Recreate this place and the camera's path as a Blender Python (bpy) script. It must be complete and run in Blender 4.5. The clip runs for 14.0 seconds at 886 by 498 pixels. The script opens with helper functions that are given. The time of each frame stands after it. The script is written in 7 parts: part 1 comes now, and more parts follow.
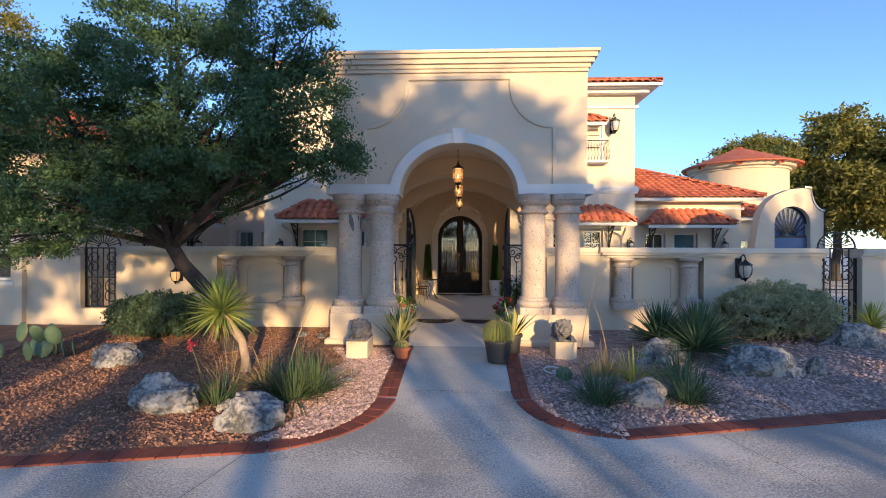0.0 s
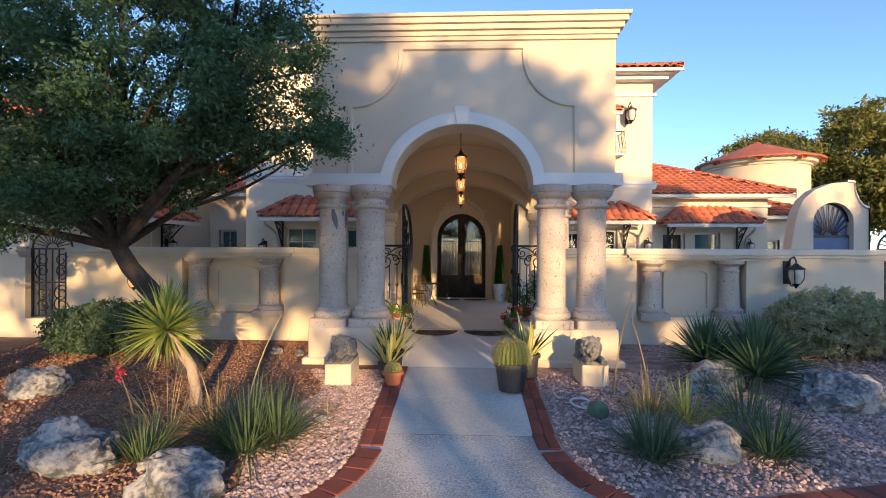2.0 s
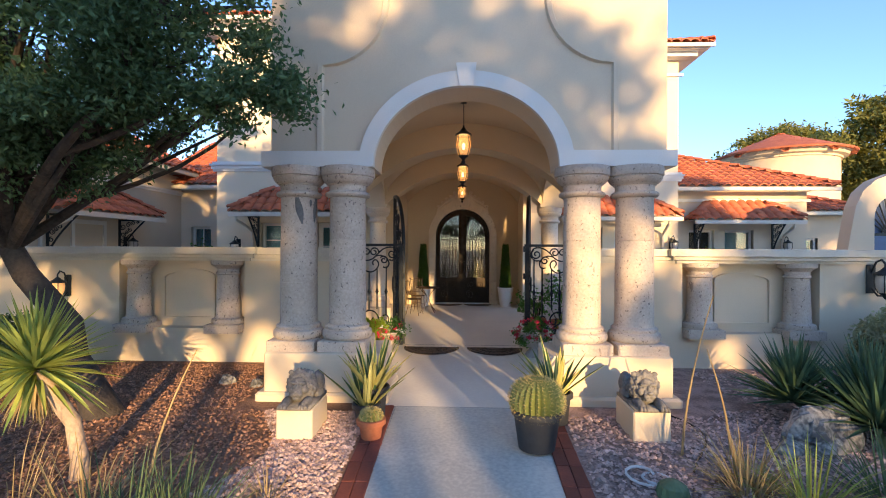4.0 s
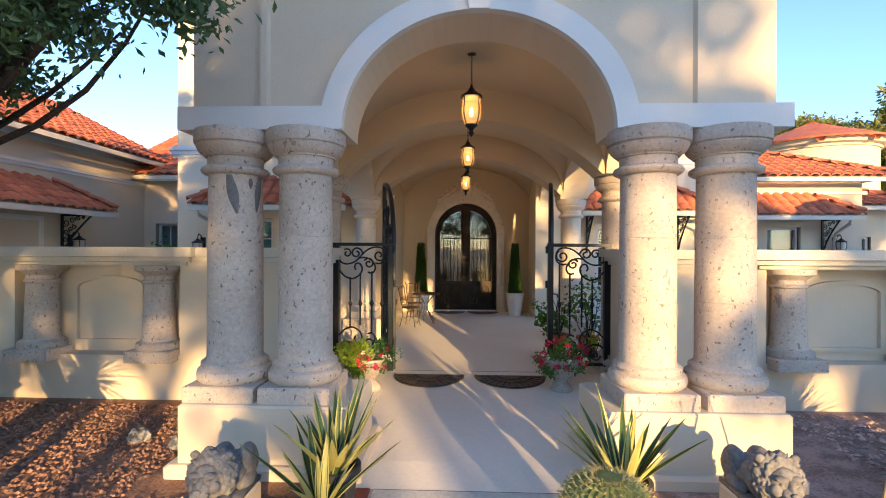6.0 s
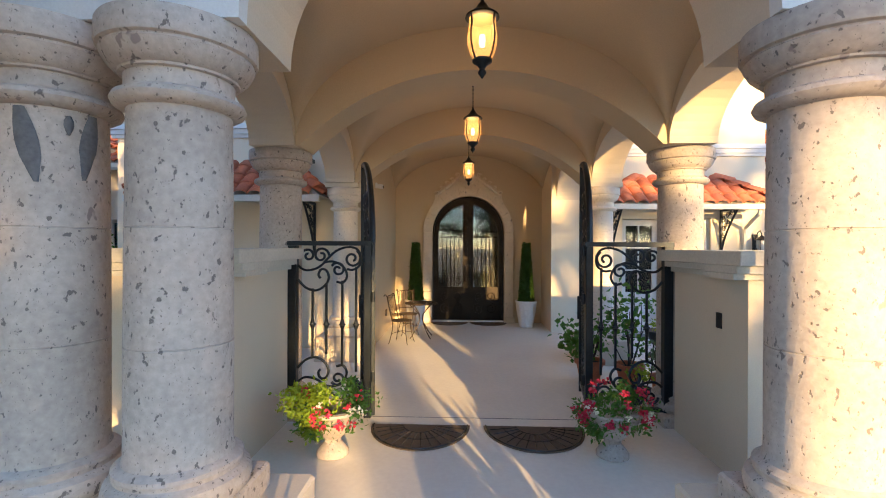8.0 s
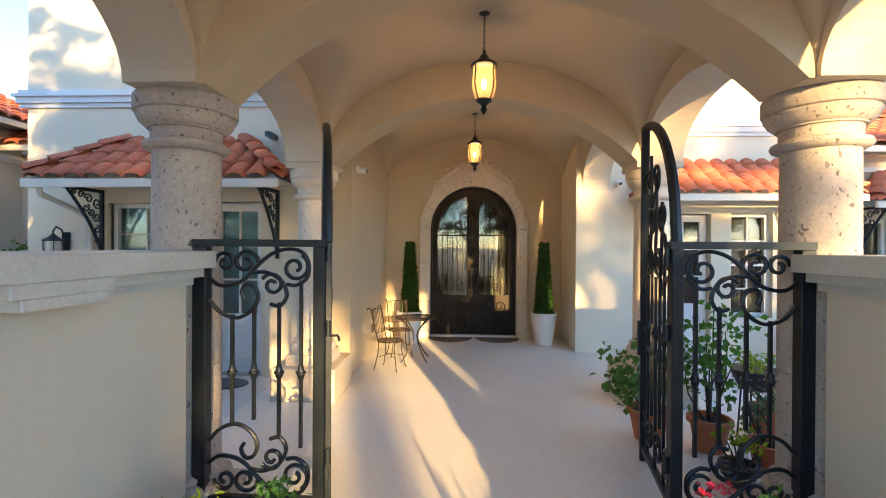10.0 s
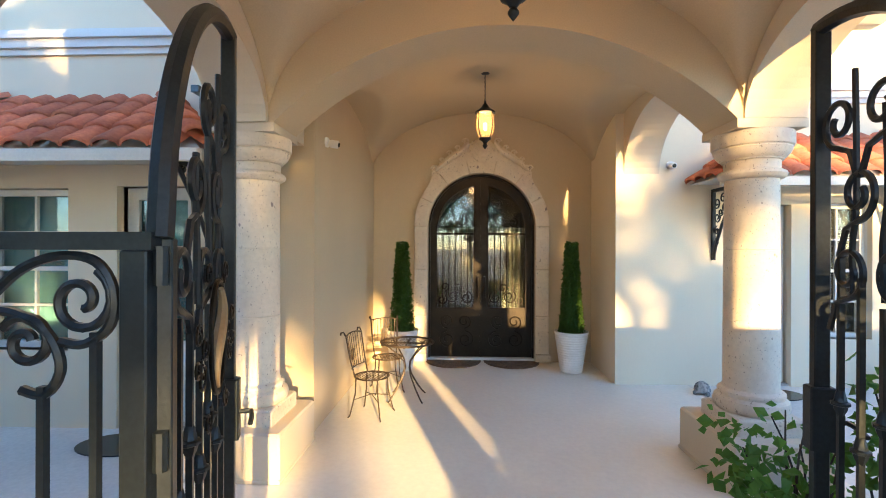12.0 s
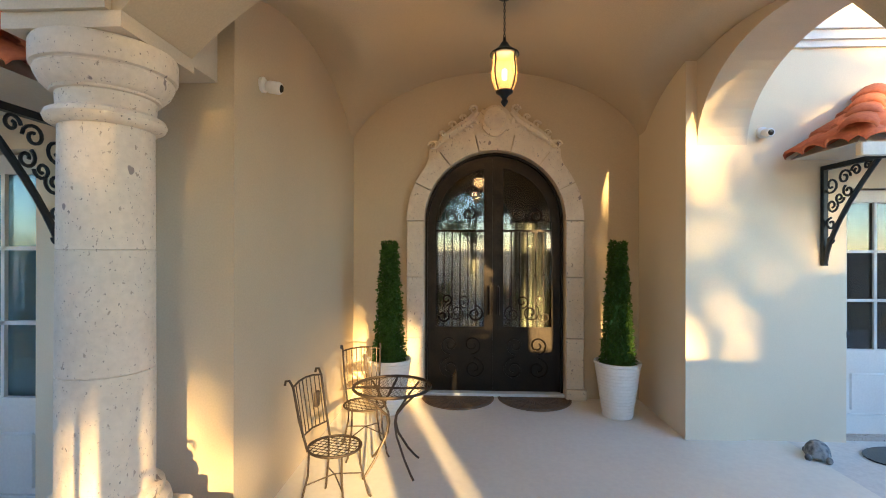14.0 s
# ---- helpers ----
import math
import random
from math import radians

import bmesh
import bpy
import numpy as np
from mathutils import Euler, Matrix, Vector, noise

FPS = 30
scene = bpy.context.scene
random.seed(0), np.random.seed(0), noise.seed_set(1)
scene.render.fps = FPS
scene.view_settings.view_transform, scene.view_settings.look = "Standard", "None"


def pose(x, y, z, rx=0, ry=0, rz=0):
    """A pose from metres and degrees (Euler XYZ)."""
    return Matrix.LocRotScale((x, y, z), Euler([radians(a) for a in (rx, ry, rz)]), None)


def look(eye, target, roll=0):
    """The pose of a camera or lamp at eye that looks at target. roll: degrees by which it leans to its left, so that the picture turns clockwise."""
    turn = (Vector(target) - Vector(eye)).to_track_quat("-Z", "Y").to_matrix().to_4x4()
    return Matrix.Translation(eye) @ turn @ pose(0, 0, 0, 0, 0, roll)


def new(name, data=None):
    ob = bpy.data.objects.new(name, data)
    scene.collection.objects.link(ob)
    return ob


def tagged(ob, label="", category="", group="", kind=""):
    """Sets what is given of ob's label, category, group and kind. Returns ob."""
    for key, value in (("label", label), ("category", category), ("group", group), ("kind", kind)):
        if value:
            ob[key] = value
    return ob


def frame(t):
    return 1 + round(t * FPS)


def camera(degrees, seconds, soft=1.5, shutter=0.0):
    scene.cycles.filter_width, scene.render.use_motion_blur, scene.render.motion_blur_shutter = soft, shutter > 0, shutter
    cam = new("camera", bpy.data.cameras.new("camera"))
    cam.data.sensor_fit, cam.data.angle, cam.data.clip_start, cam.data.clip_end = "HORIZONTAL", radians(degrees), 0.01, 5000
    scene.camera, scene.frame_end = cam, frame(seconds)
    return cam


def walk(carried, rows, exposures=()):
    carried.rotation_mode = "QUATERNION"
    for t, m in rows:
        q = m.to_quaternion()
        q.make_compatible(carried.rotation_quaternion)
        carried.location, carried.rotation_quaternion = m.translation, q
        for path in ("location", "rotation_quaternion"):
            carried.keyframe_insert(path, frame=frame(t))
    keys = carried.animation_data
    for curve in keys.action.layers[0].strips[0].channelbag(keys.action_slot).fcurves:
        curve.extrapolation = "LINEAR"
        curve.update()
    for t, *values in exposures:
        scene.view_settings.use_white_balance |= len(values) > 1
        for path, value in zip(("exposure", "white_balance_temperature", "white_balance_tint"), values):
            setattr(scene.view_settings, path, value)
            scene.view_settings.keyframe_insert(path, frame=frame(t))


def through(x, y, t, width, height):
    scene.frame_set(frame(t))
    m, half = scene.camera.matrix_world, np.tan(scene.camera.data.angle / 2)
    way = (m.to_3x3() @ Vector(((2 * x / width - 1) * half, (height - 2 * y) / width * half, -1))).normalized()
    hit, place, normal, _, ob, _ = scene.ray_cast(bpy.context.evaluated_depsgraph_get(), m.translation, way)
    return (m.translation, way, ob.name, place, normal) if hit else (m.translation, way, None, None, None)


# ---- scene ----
cam = camera(87.4, 14.0, soft=1.0)
METRES, EYE, TILT, LEAN, TURN = 9.5, 1.65, 0.0, 0.0, 2.3
ROWS = [
    (0.0, 0.0, 0.0, 0.0, -0.0, 0.07, -0.2),
    (0.5, -0.0005, 0.0249, 0.0006, -0.01, 0.09, -0.22),
    (1.0, -0.0005, 0.0537, 0.0009, -0.02, 0.11, -0.23),
    (1.5, -0.0014, 0.0832, 0.0013, -0.03, 0.12, -0.23),
    (2.0, -0.0017, 0.1143, 0.0016, -0.06, 0.13, -0.22),
    (2.5, -0.0022, 0.1476, 0.0021, -0.08, 0.13, -0.22),
    (3.0, -0.0015, 0.1827, 0.003, -0.11, 0.08, -0.22),
    (5.5, 0.0004, 0.3657, 0.0062, -0.1, -0.16, -0.29),
    (6.0, -0.0002, 0.4027, 0.0065, -0.1, -0.17, -0.26),
    (6.5, 0.0008, 0.4404, 0.0065, -0.09, -0.16, -0.25),
    (7.0, 0.0008, 0.4793, 0.0066, -0.07, -0.18, -0.26),
    (7.5, 0.0013, 0.5172, 0.0065, -0.12, -0.17, -0.23),
    (8.0, 0.0032, 0.5541, 0.0065, -0.1, -0.14, -0.23),
    (10.5, 0.0058, 0.7424, 0.009, 0.16, -0.23, -0.33),
    (11.0, 0.0044, 0.7802, 0.009, 0.14, -0.18, -0.26),
    (11.5, 0.0049, 0.8175, 0.0094, 0.16, -0.16, -0.25),
    (12.0, 0.0063, 0.8542, 0.0091, 0.19, -0.07, -0.19),
    (12.5, 0.0074, 0.8919, 0.0084, 0.29, 0.04, -0.22),
    (13.0, 0.007, 0.9268, 0.0095, 0.49, -0.05, -0.19),
    (13.5, 0.007, 0.9618, 0.0095, 0.49, 0.0, -0.13),
    (14.0, 0.0061, 0.9996, 0.0092, 0.38, 0.08, -0.11),
]
walk(cam, [(t, pose(0, 0, EYE, TILT, LEAN, TURN) @ pose(METRES * x, 1.213 * METRES * y, METRES * z, 90 + pitch, roll, yaw)) for t, x, y, z, yaw, pitch, roll in ROWS],
     exposures=[(0.0, 1.38, 6350, 19), (3.0, 1.66, 6800, 19), (5.5, 2.0, 7000, 18), (7.5, 2.24, 7050, 16), (10.3, 2.85, 6850, 10), (12.0, 3.12, 6800, 9), (14.0, 3.0, 6800, 8)])

# ---- world and sun ----
SUN_AZ, SUN_EL = radians(17), radians(9.0)   # the sun stands low behind the walker, a little to the right
SUN_DIR = Vector((math.sin(SUN_AZ) * math.cos(SUN_EL), -math.cos(SUN_AZ) * math.cos(SUN_EL), math.sin(SUN_EL)))
world = bpy.data.worlds.new("evening_sky")
scene.world = world
world.use_nodes = True
wn = world.node_tree.nodes
sky = wn.new("ShaderNodeTexSky")
sky.sky_type, sky.sun_disc = "NISHITA", False
sky.sun_elevation, sky.sun_rotation = SUN_EL, math.pi - SUN_AZ
sky.air_density, sky.dust_density, sky.ozone_density = 0.85, 0.1, 3.4
world.node_tree.links.new(sky.outputs[0], wn["Background"].inputs[0])
wn["Background"].inputs[1].default_value = 0.15
sun = new("sun", bpy.data.lights.new("sun", "SUN"))
sun.data.energy, sun.data.angle, sun.data.color = 3.1, radians(0.6), (1.0, 0.69, 0.31)
sun.matrix_world = look(SUN_DIR * 50, (0, 0, 0))

# ---- materials ----
def mat(name, a, b=None, rough=0.8, metal=0.0, big=1.5, fine=40.0, bump=0.15, mix=0.5, con=0.15, pits=0.0, pit_color=(0.12, 0.11, 0.1), spread=0.0, streak=1.0):
    m = bpy.data.materials.new(name)
    m.use_nodes = True
    nt = m.node_tree
    n, ln = nt.nodes, nt.links
    bs = n["Principled BSDF"]
    bs.inputs["Roughness"].default_value, bs.inputs["Metallic"].default_value = rough, metal
    b = b or tuple(c * 0.75 for c in a)
    geo = n.new("ShaderNodeNewGeometry")
    mp = n.new("ShaderNodeMapping")
    mp.inputs["Scale"].default_value = (1, 1, 1 / streak)
    ln.new(geo.outputs["Position"], mp.inputs[0])
    n1, n2 = n.new("ShaderNodeTexNoise"), n.new("ShaderNodeTexNoise")
    n1.inputs["Scale"].default_value, n1.inputs["Detail"].default_value = big, 5
    n2.inputs["Scale"].default_value, n2.inputs["Detail"].default_value = fine, 4
    ln.new(mp.outputs[0], n1.inputs["Vector"]); ln.new(geo.outputs["Position"], n2.inputs["Vector"])
    add = n.new("ShaderNodeMath"); add.operation = "MULTIPLY_ADD"; add.inputs[1].default_value = 0.45
    ln.new(n2.outputs["Fac"], add.inputs[0])
    half = n.new("ShaderNodeMath"); half.operation = "MULTIPLY"; half.inputs[1].default_value = 0.55
    ln.new(n1.outputs["Fac"], half.inputs[0]); ln.new(half.outputs[0], add.inputs[2])
    ramp = n.new("ShaderNodeMapRange")
    ramp.inputs["From Min"].default_value, ramp.inputs["From Max"].default_value = 0.5 - con, 0.5 + con
    ln.new(add.outputs[0], ramp.inputs["Value"])
    mx = n.new("ShaderNodeMix"); mx.data_type = "RGBA"
    mx.inputs["A"].default_value, mx.inputs["B"].default_value = (*b, 1), (*a, 1)
    ln.new(ramp.outputs[0], mx.inputs["Factor"])
    col = mx.outputs["Result"]
    if spread:
        ob = n.new("ShaderNodeObjectInfo")
        hs = n.new("ShaderNodeHueSaturation")
        mr = n.new("ShaderNodeMapRange"); mr.inputs["To Min"].default_value, mr.inputs["To Max"].default_value = 1 - spread, 1 + spread
        isl = n.new("ShaderNodeMath"); isl.operation = "ADD"
        fr = n.new("ShaderNodeMath"); fr.operation = "FRACT"
        ln.new(ob.outputs["Random"], isl.inputs[0]); ln.new(geo.outputs["Random Per Island"], isl.inputs[1])
        ln.new(isl.outputs[0], fr.inputs[0]); ln.new(fr.outputs[0], mr.inputs["Value"])
        ln.new(mr.outputs[0], hs.inputs["Value"]); ln.new(col, hs.inputs["Color"])
        col = hs.outputs[0]
    height = add.outputs[0]
    if pits:
        vn = n.new("ShaderNodeTexNoise"); vn.inputs["Scale"].default_value, vn.inputs["Detail"].default_value = 34, 3.0
        vm = n.new("ShaderNodeMapping"); vm.inputs["Scale"].default_value = (1, 1, 0.75); vm.inputs["Rotation"].default_value = (0.5, 0.3, 0)
        ln.new(geo.outputs["Position"], vm.inputs[0]); ln.new(vm.outputs[0], vn.inputs["Vector"])
        pr = n.new("ShaderNodeMapRange"); pr.inputs["From Min"].default_value, pr.inputs["From Max"].default_value = 0.655 - 0.02 * pits, 0.70 - 0.02 * pits
        ln.new(vn.outputs["Fac"], pr.inputs["Value"])
        pm = n.new("ShaderNodeMix"); pm.data_type = "RGBA"; pm.inputs["B"].default_value = (*pit_color, 1)
        ln.new(pr.outputs[0], pm.inputs["Factor"]); ln.new(col, pm.inputs["A"])
        col = pm.outputs["Result"]
        # rarer, larger clasts and a dust of fine pits
        for sc, lo, hi, tint, dx in ((11.0, 0.70, 0.72, (0.27, 0.22, 0.20), 3.1), (95.0, 0.66, 0.72, (0.23, 0.20, 0.18), 7.7), (4.5, 0.66, 0.80, (0.56, 0.44, 0.36), 5.2)):
            qn = n.new("ShaderNodeTexNoise"); qn.inputs["Scale"].default_value, qn.inputs["Detail"].default_value = sc, 2.5
            qm = n.new("ShaderNodeMapping"); qm.inputs["Scale"].default_value = (1, 1, 0.6); qm.inputs["Location"].default_value = (dx, dx, 0); qm.inputs["Rotation"].default_value = (0.7, 0.5, 0)
            ln.new(geo.outputs["Position"], qm.inputs[0]); ln.new(qm.outputs[0], qn.inputs["Vector"])
            qr = n.new("ShaderNodeMapRange"); qr.inputs["From Min"].default_value, qr.inputs["From Max"].default_value = lo, hi
            ln.new(qn.outputs["Fac"], qr.inputs["Value"])
            qx = n.new("ShaderNodeMix"); qx.data_type = "RGBA"; qx.inputs["B"].default_value = (*tint, 1)
            ln.new(qr.outputs[0], qx.inputs["Factor"]); ln.new(col, qx.inputs["A"])
            col = qx.outputs["Result"]
        sub = n.new("ShaderNodeMath"); sub.operation = "SUBTRACT"; ln.new(height, sub.inputs[0]); ln.new(pr.outputs[0], sub.inputs[1])
        height = sub.outputs[0]
    ln.new(col, bs.inputs["Base Color"])
    if bump:
        bp = n.new("ShaderNodeBump"); bp.inputs["Strength"].default_value, bp.inputs["Distance"].default_value = bump, 0.02
        ln.new(height, bp.inputs["Height"]); ln.new(bp.outputs[0], bs.inputs["Normal"])
    return m


def leaf_mat(name, a, b, rough=0.55, through=0.3):
    m = mat(name, a, b, rough, big=2.0, fine=9.0, bump=0.0, spread=0.35)
    m.node_tree.nodes["Principled BSDF"].inputs["Specular IOR Level"].default_value = 0.2
    nt = m.node_tree
    tr = nt.nodes.new("ShaderNodeBsdfTranslucent")
    tr.inputs[0].default_value = (a[0] * 1.6, a[1] * 1.5, a[2] * 0.8, 1)
    ms = nt.nodes.new("ShaderNodeMixShader"); ms.inputs[0].default_value = through
    out = nt.nodes["Material Output"]
    nt.links.new(nt.nodes["Principled BSDF"].outputs[0], ms.inputs[1]); nt.links.new(tr.outputs[0], ms.inputs[2])
    nt.links.new(ms.outputs[0], out.inputs[0])
    return m


def glow(name, color, strength):
    m = bpy.data.materials.new(name); m.use_nodes = True
    bs = m.node_tree.nodes["Principled BSDF"]
    bs.inputs["Base Color"].default_value = (*color, 1)
    bs.inputs["Emission Color"].default_value = (*color, 1); bs.inputs["Emission Strength"].default_value = strength
    return m


def glass(name, color, rough=0.02, alpha=0.25):
    m = bpy.data.materials.new(name); m.use_nodes = True
    bs = m.node_tree.nodes["Principled BSDF"]
    bs.inputs["Base Color"].default_value = (*color, 1); bs.inputs["Roughness"].default_value = rough
    bs.inputs["Alpha"].default_value = alpha
    return m


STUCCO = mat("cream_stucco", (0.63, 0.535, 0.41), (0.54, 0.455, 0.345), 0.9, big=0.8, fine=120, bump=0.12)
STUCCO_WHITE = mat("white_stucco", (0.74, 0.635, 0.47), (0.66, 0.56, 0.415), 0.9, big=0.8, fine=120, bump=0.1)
# porch stucco again, with the warm light under the vaults put into its beige
STUCCO_IN = mat("warm_lit_stucco", (0.58, 0.46, 0.31), (0.50, 0.40, 0.27), 0.85, big=0.7, fine=90, bump=0.08)
TRIM = mat("painted_trim", (0.66, 0.66, 0.64), (0.58, 0.58, 0.56), 0.75, big=1.2, fine=80, bump=0.08)
CAPSTONE = mat("weathered_cap", (0.60, 0.56, 0.48), (0.47, 0.44, 0.38), 0.85, big=2.5, fine=60, bump=0.12)
CANTERA = mat("cantera_stone", (0.53, 0.455, 0.385), (0.37, 0.31, 0.265), 0.85, big=2.2, fine=35, bump=0.3, pits=0.9, pit_color=(0.17, 0.145, 0.13), spread=0.07)
CANTERA_P = mat("cream_cantera", (0.72, 0.62, 0.50), (0.60, 0.51, 0.41), 0.8, big=2.4, fine=32, bump=0.2, pits=-0.5, pit_color=(0.38, 0.31, 0.25), spread=0.04)
CANTERA_L = mat("pale_cantera", (0.70, 0.60, 0.46), (0.60, 0.50, 0.38), 0.8, big=3, fine=30, bump=0.2, pits=-0.6, pit_color=(0.35, 0.29, 0.22))
IRON = mat("black_iron", (0.020, 0.027, 0.034), (0.010, 0.014, 0.018), 0.40, 0.4, big=6, fine=60, bump=0.1)
BRONZE = mat("bronze_iron", (0.026, 0.019, 0.014), (0.010, 0.008, 0.007), 0.4, 0.8, big=7, fine=50, bump=0.15)
WIRE = mat("rusty_wire", (0.10, 0.07, 0.05), (0.06, 0.045, 0.035), 0.55, 0.7, big=9, fine=60, bump=0.1)
TILE = mat("terracotta_tile", (0.58, 0.18, 0.085), (0.38, 0.095, 0.05), 0.75, big=3, fine=30, bump=0.15, spread=0.22)
PAVING = mat("pale_courtyard_concrete", (0.74, 0.71, 0.66), (0.58, 0.56, 0.52), 0.85, big=0.9, fine=30, bump=0.12)
CONCRETE = mat("grey_concrete", (0.60, 0.585, 0.52), (0.42, 0.415, 0.375), 0.9, big=0.9, fine=30, bump=0.18, con=0.11)
DRIVE = mat("driveway_aggregate", (0.56, 0.54, 0.49), (0.27, 0.268, 0.25), 0.9, big=0.7, fine=60, bump=0.6, con=0.06)
PORCHFLOOR = mat("smooth_porch_floor", (0.82, 0.77, 0.67), (0.73, 0.68, 0.59), 0.5, big=0.9, fine=25, bump=0.05)
JOINT = mat("dirty_joint", (0.13, 0.125, 0.12), (0.09, 0.088, 0.085), 0.95, big=6, fine=60, bump=0.1)
BRICK = mat("red_paver", (0.22, 0.058, 0.036), (0.15, 0.04, 0.028), 0.85, big=5, fine=60, bump=0.25, spread=0.2)
MULCH_PINK = mat("pinkish_gravel_bed", (0.40, 0.28, 0.24), (0.20, 0.135, 0.115), 0.95, big=5, fine=50, bump=0.8, con=0.08)
MULCH = mat("brown_gravel", (0.29, 0.155, 0.095), (0.13, 0.07, 0.045), 0.95, big=3, fine=45, bump=0.7, con=0.09)
PEBBLE = mat("pink_gravel", (0.52, 0.38, 0.33), (0.32, 0.21, 0.18), 0.85, big=8, fine=60, bump=0.1, spread=0.45)
PEBBLE_BROWN = mat("rust_gravel", (0.36, 0.19, 0.12), (0.18, 0.09, 0.058), 0.9, big=8, fine=60, bump=0.1, spread=0.4)
ROCK = mat("limestone_rock", (0.33, 0.325, 0.315), (0.085, 0.09, 0.095), 0.9, big=6, fine=24, bump=0.9, con=0.085)
MORTAR = mat("grey_mortar", (0.16, 0.155, 0.155), (0.10, 0.098, 0.10), 0.9, big=9, fine=50, bump=0.4)
LION = mat("cast_stone_statue", (0.22, 0.21, 0.20), (0.10, 0.10, 0.10), 0.85, big=14, fine=45, bump=0.5)
PALEBARK = mat("pale_yucca_trunk", (0.42, 0.32, 0.24), (0.28, 0.21, 0.16), 0.9, big=9, fine=40, bump=0.6)
BARK = mat("oak_bark", (0.075, 0.06, 0.05), (0.028, 0.023, 0.02), 0.95, big=7, fine=30, bump=0.9, streak=3)
OAK = leaf_mat("oak_leaf", (0.092, 0.172, 0.086), (0.034, 0.080, 0.044), 0.5, 0.18)
# olive oak leaf with the gold of the low sun added to its colour
OAK_GOLD = leaf_mat("olive_sunlit_leaf", (0.20, 0.19, 0.05), (0.10, 0.12, 0.04))
HEDGE = leaf_mat("hedge_leaf", (0.12, 0.185, 0.12), (0.035, 0.07, 0.05))
SAGE = leaf_mat("sage_leaf", (0.42, 0.43, 0.32), (0.12, 0.16, 0.105))
YUCCA = leaf_mat("yucca_blade", (0.36, 0.40, 0.11), (0.15, 0.23, 0.07), 0.45, 0.2)
AGAVE = leaf_mat("agave_blade", (0.085, 0.15, 0.085), (0.045, 0.09, 0.06), 0.45, 0.15)
GRASSM = leaf_mat("clump_grass", (0.105, 0.155, 0.08), (0.055, 0.095, 0.05), 0.55, 0.25)
DRY = leaf_mat("dry_stalk", (0.38, 0.29, 0.15), (0.27, 0.20, 0.11), 0.7, 0.15)
BOX = leaf_mat("boxwood_leaf", (0.055, 0.12, 0.022), (0.028, 0.07, 0.016))
SHRUB = leaf_mat("shrub_leaf", (0.09, 0.21, 0.05), (0.04, 0.12, 0.03))
LIME = leaf_mat("lime_leaf", (0.27, 0.36, 0.04), (0.15, 0.25, 0.03))
PINK = leaf_mat("pink_petal", (0.62, 0.06, 0.10), (0.5, 0.03, 0.08), 0.6, 0.2)
WHITEPETAL = leaf_mat("white_petal", (0.75, 0.75, 0.68), (0.65, 0.65, 0.55), 0.6, 0.2)
SNAKE_EDGE = leaf_mat("snake_plant_margin", (0.46, 0.43, 0.16), (0.34, 0.33, 0.11), 0.4, 0.1)
SNAKE = leaf_mat("snake_plant_leaf", (0.065, 0.125, 0.05), (0.03, 0.07, 0.03), 0.4, 0.1)
CACTUS = mat("cactus_skin", (0.20, 0.23, 0.06), (0.11, 0.14, 0.04), 0.7, big=8, fine=50, bump=0.3)
PRICKLY = mat("prickly_pear_skin", (0.10, 0.17, 0.09), (0.06, 0.11, 0.06), 0.6, big=8, fine=40, bump=0.2)
SPINE = mat("cactus_spine", (0.56, 0.46, 0.18), (0.40, 0.31, 0.11), 0.6, bump=0)
TERRA = mat("terracotta_pot", (0.50, 0.16, 0.07), (0.36, 0.11, 0.05), 0.8, big=8, fine=40, bump=0.15)
GREYPOT = mat("charcoal_pot", (0.034, 0.037, 0.042), (0.022, 0.024, 0.028), 0.55, big=6, fine=40, bump=0.08)
WHITEPOT = mat("white_planter", (0.78, 0.74, 0.68), (0.70, 0.66, 0.60), 0.5, big=3, fine=30, bump=0.04)
SOIL = mat("potting_soil", (0.06, 0.045, 0.035), (0.03, 0.025, 0.02), 0.95, big=20, fine=60, bump=0.5)
FRAME = mat("white_frame", (0.72, 0.70, 0.65), (0.64, 0.62, 0.58), 0.5, big=3, fine=60, bump=0.03)
PLASTIC = mat("white_plastic", (0.75, 0.74, 0.72), (0.7, 0.69, 0.67), 0.35, big=3, fine=60, bump=0.0)
BLACKPL = mat("black_lens", (0.02, 0.02, 0.02), (0.015, 0.015, 0.015), 0.15, bump=0.0)
GUTTER = mat("cream_gutter", (0.64, 0.59, 0.50), (0.56, 0.51, 0.43), 0.5, big=2, fine=60, bump=0.03)
MATCOIR = mat("brown_coir_mat", (0.22, 0.14, 0.085), (0.13, 0.085, 0.055), 0.95, big=10, fine=90, bump=0.5)
MATRUB = mat("brown_rubber_mat", (0.13, 0.09, 0.06), (0.07, 0.05, 0.036), 0.8, big=10, fine=90, bump=0.3)
GOLD = mat("tan_letter", (0.33, 0.22, 0.11), (0.26, 0.17, 0.09), 0.55, 0.3, big=8, fine=60, bump=0.05)
PANE = mat("window_pane", (0.10, 0.14, 0.16), (0.07, 0.10, 0.12), 0.04, 0.0, bump=0.0)
PANE.node_tree.nodes["Principled BSDF"].inputs["Specular IOR Level"].default_value = 0.9
PANE_BLUE = mat("blue_shutter_pane", (0.16, 0.33, 0.36), (0.12, 0.26, 0.30), 0.15, 0.0, bump=0.0)
DOORGLASS = mat("dark_door_glass", (0.020, 0.021, 0.018), (0.012, 0.013, 0.012), 0.03, 0.0, bump=0.0)
DOORGLASS.node_tree.nodes["Principled BSDF"].inputs["Specular IOR Level"].default_value = 0.9
CURTAIN = mat("drape_cloth", (0.10, 0.095, 0.07), (0.05, 0.047, 0.036), 0.9, big=4, fine=60, bump=0.2)
LAMPGLASS = glow("amber_lamp_glass", (1.0, 0.52, 0.20), 0.15)
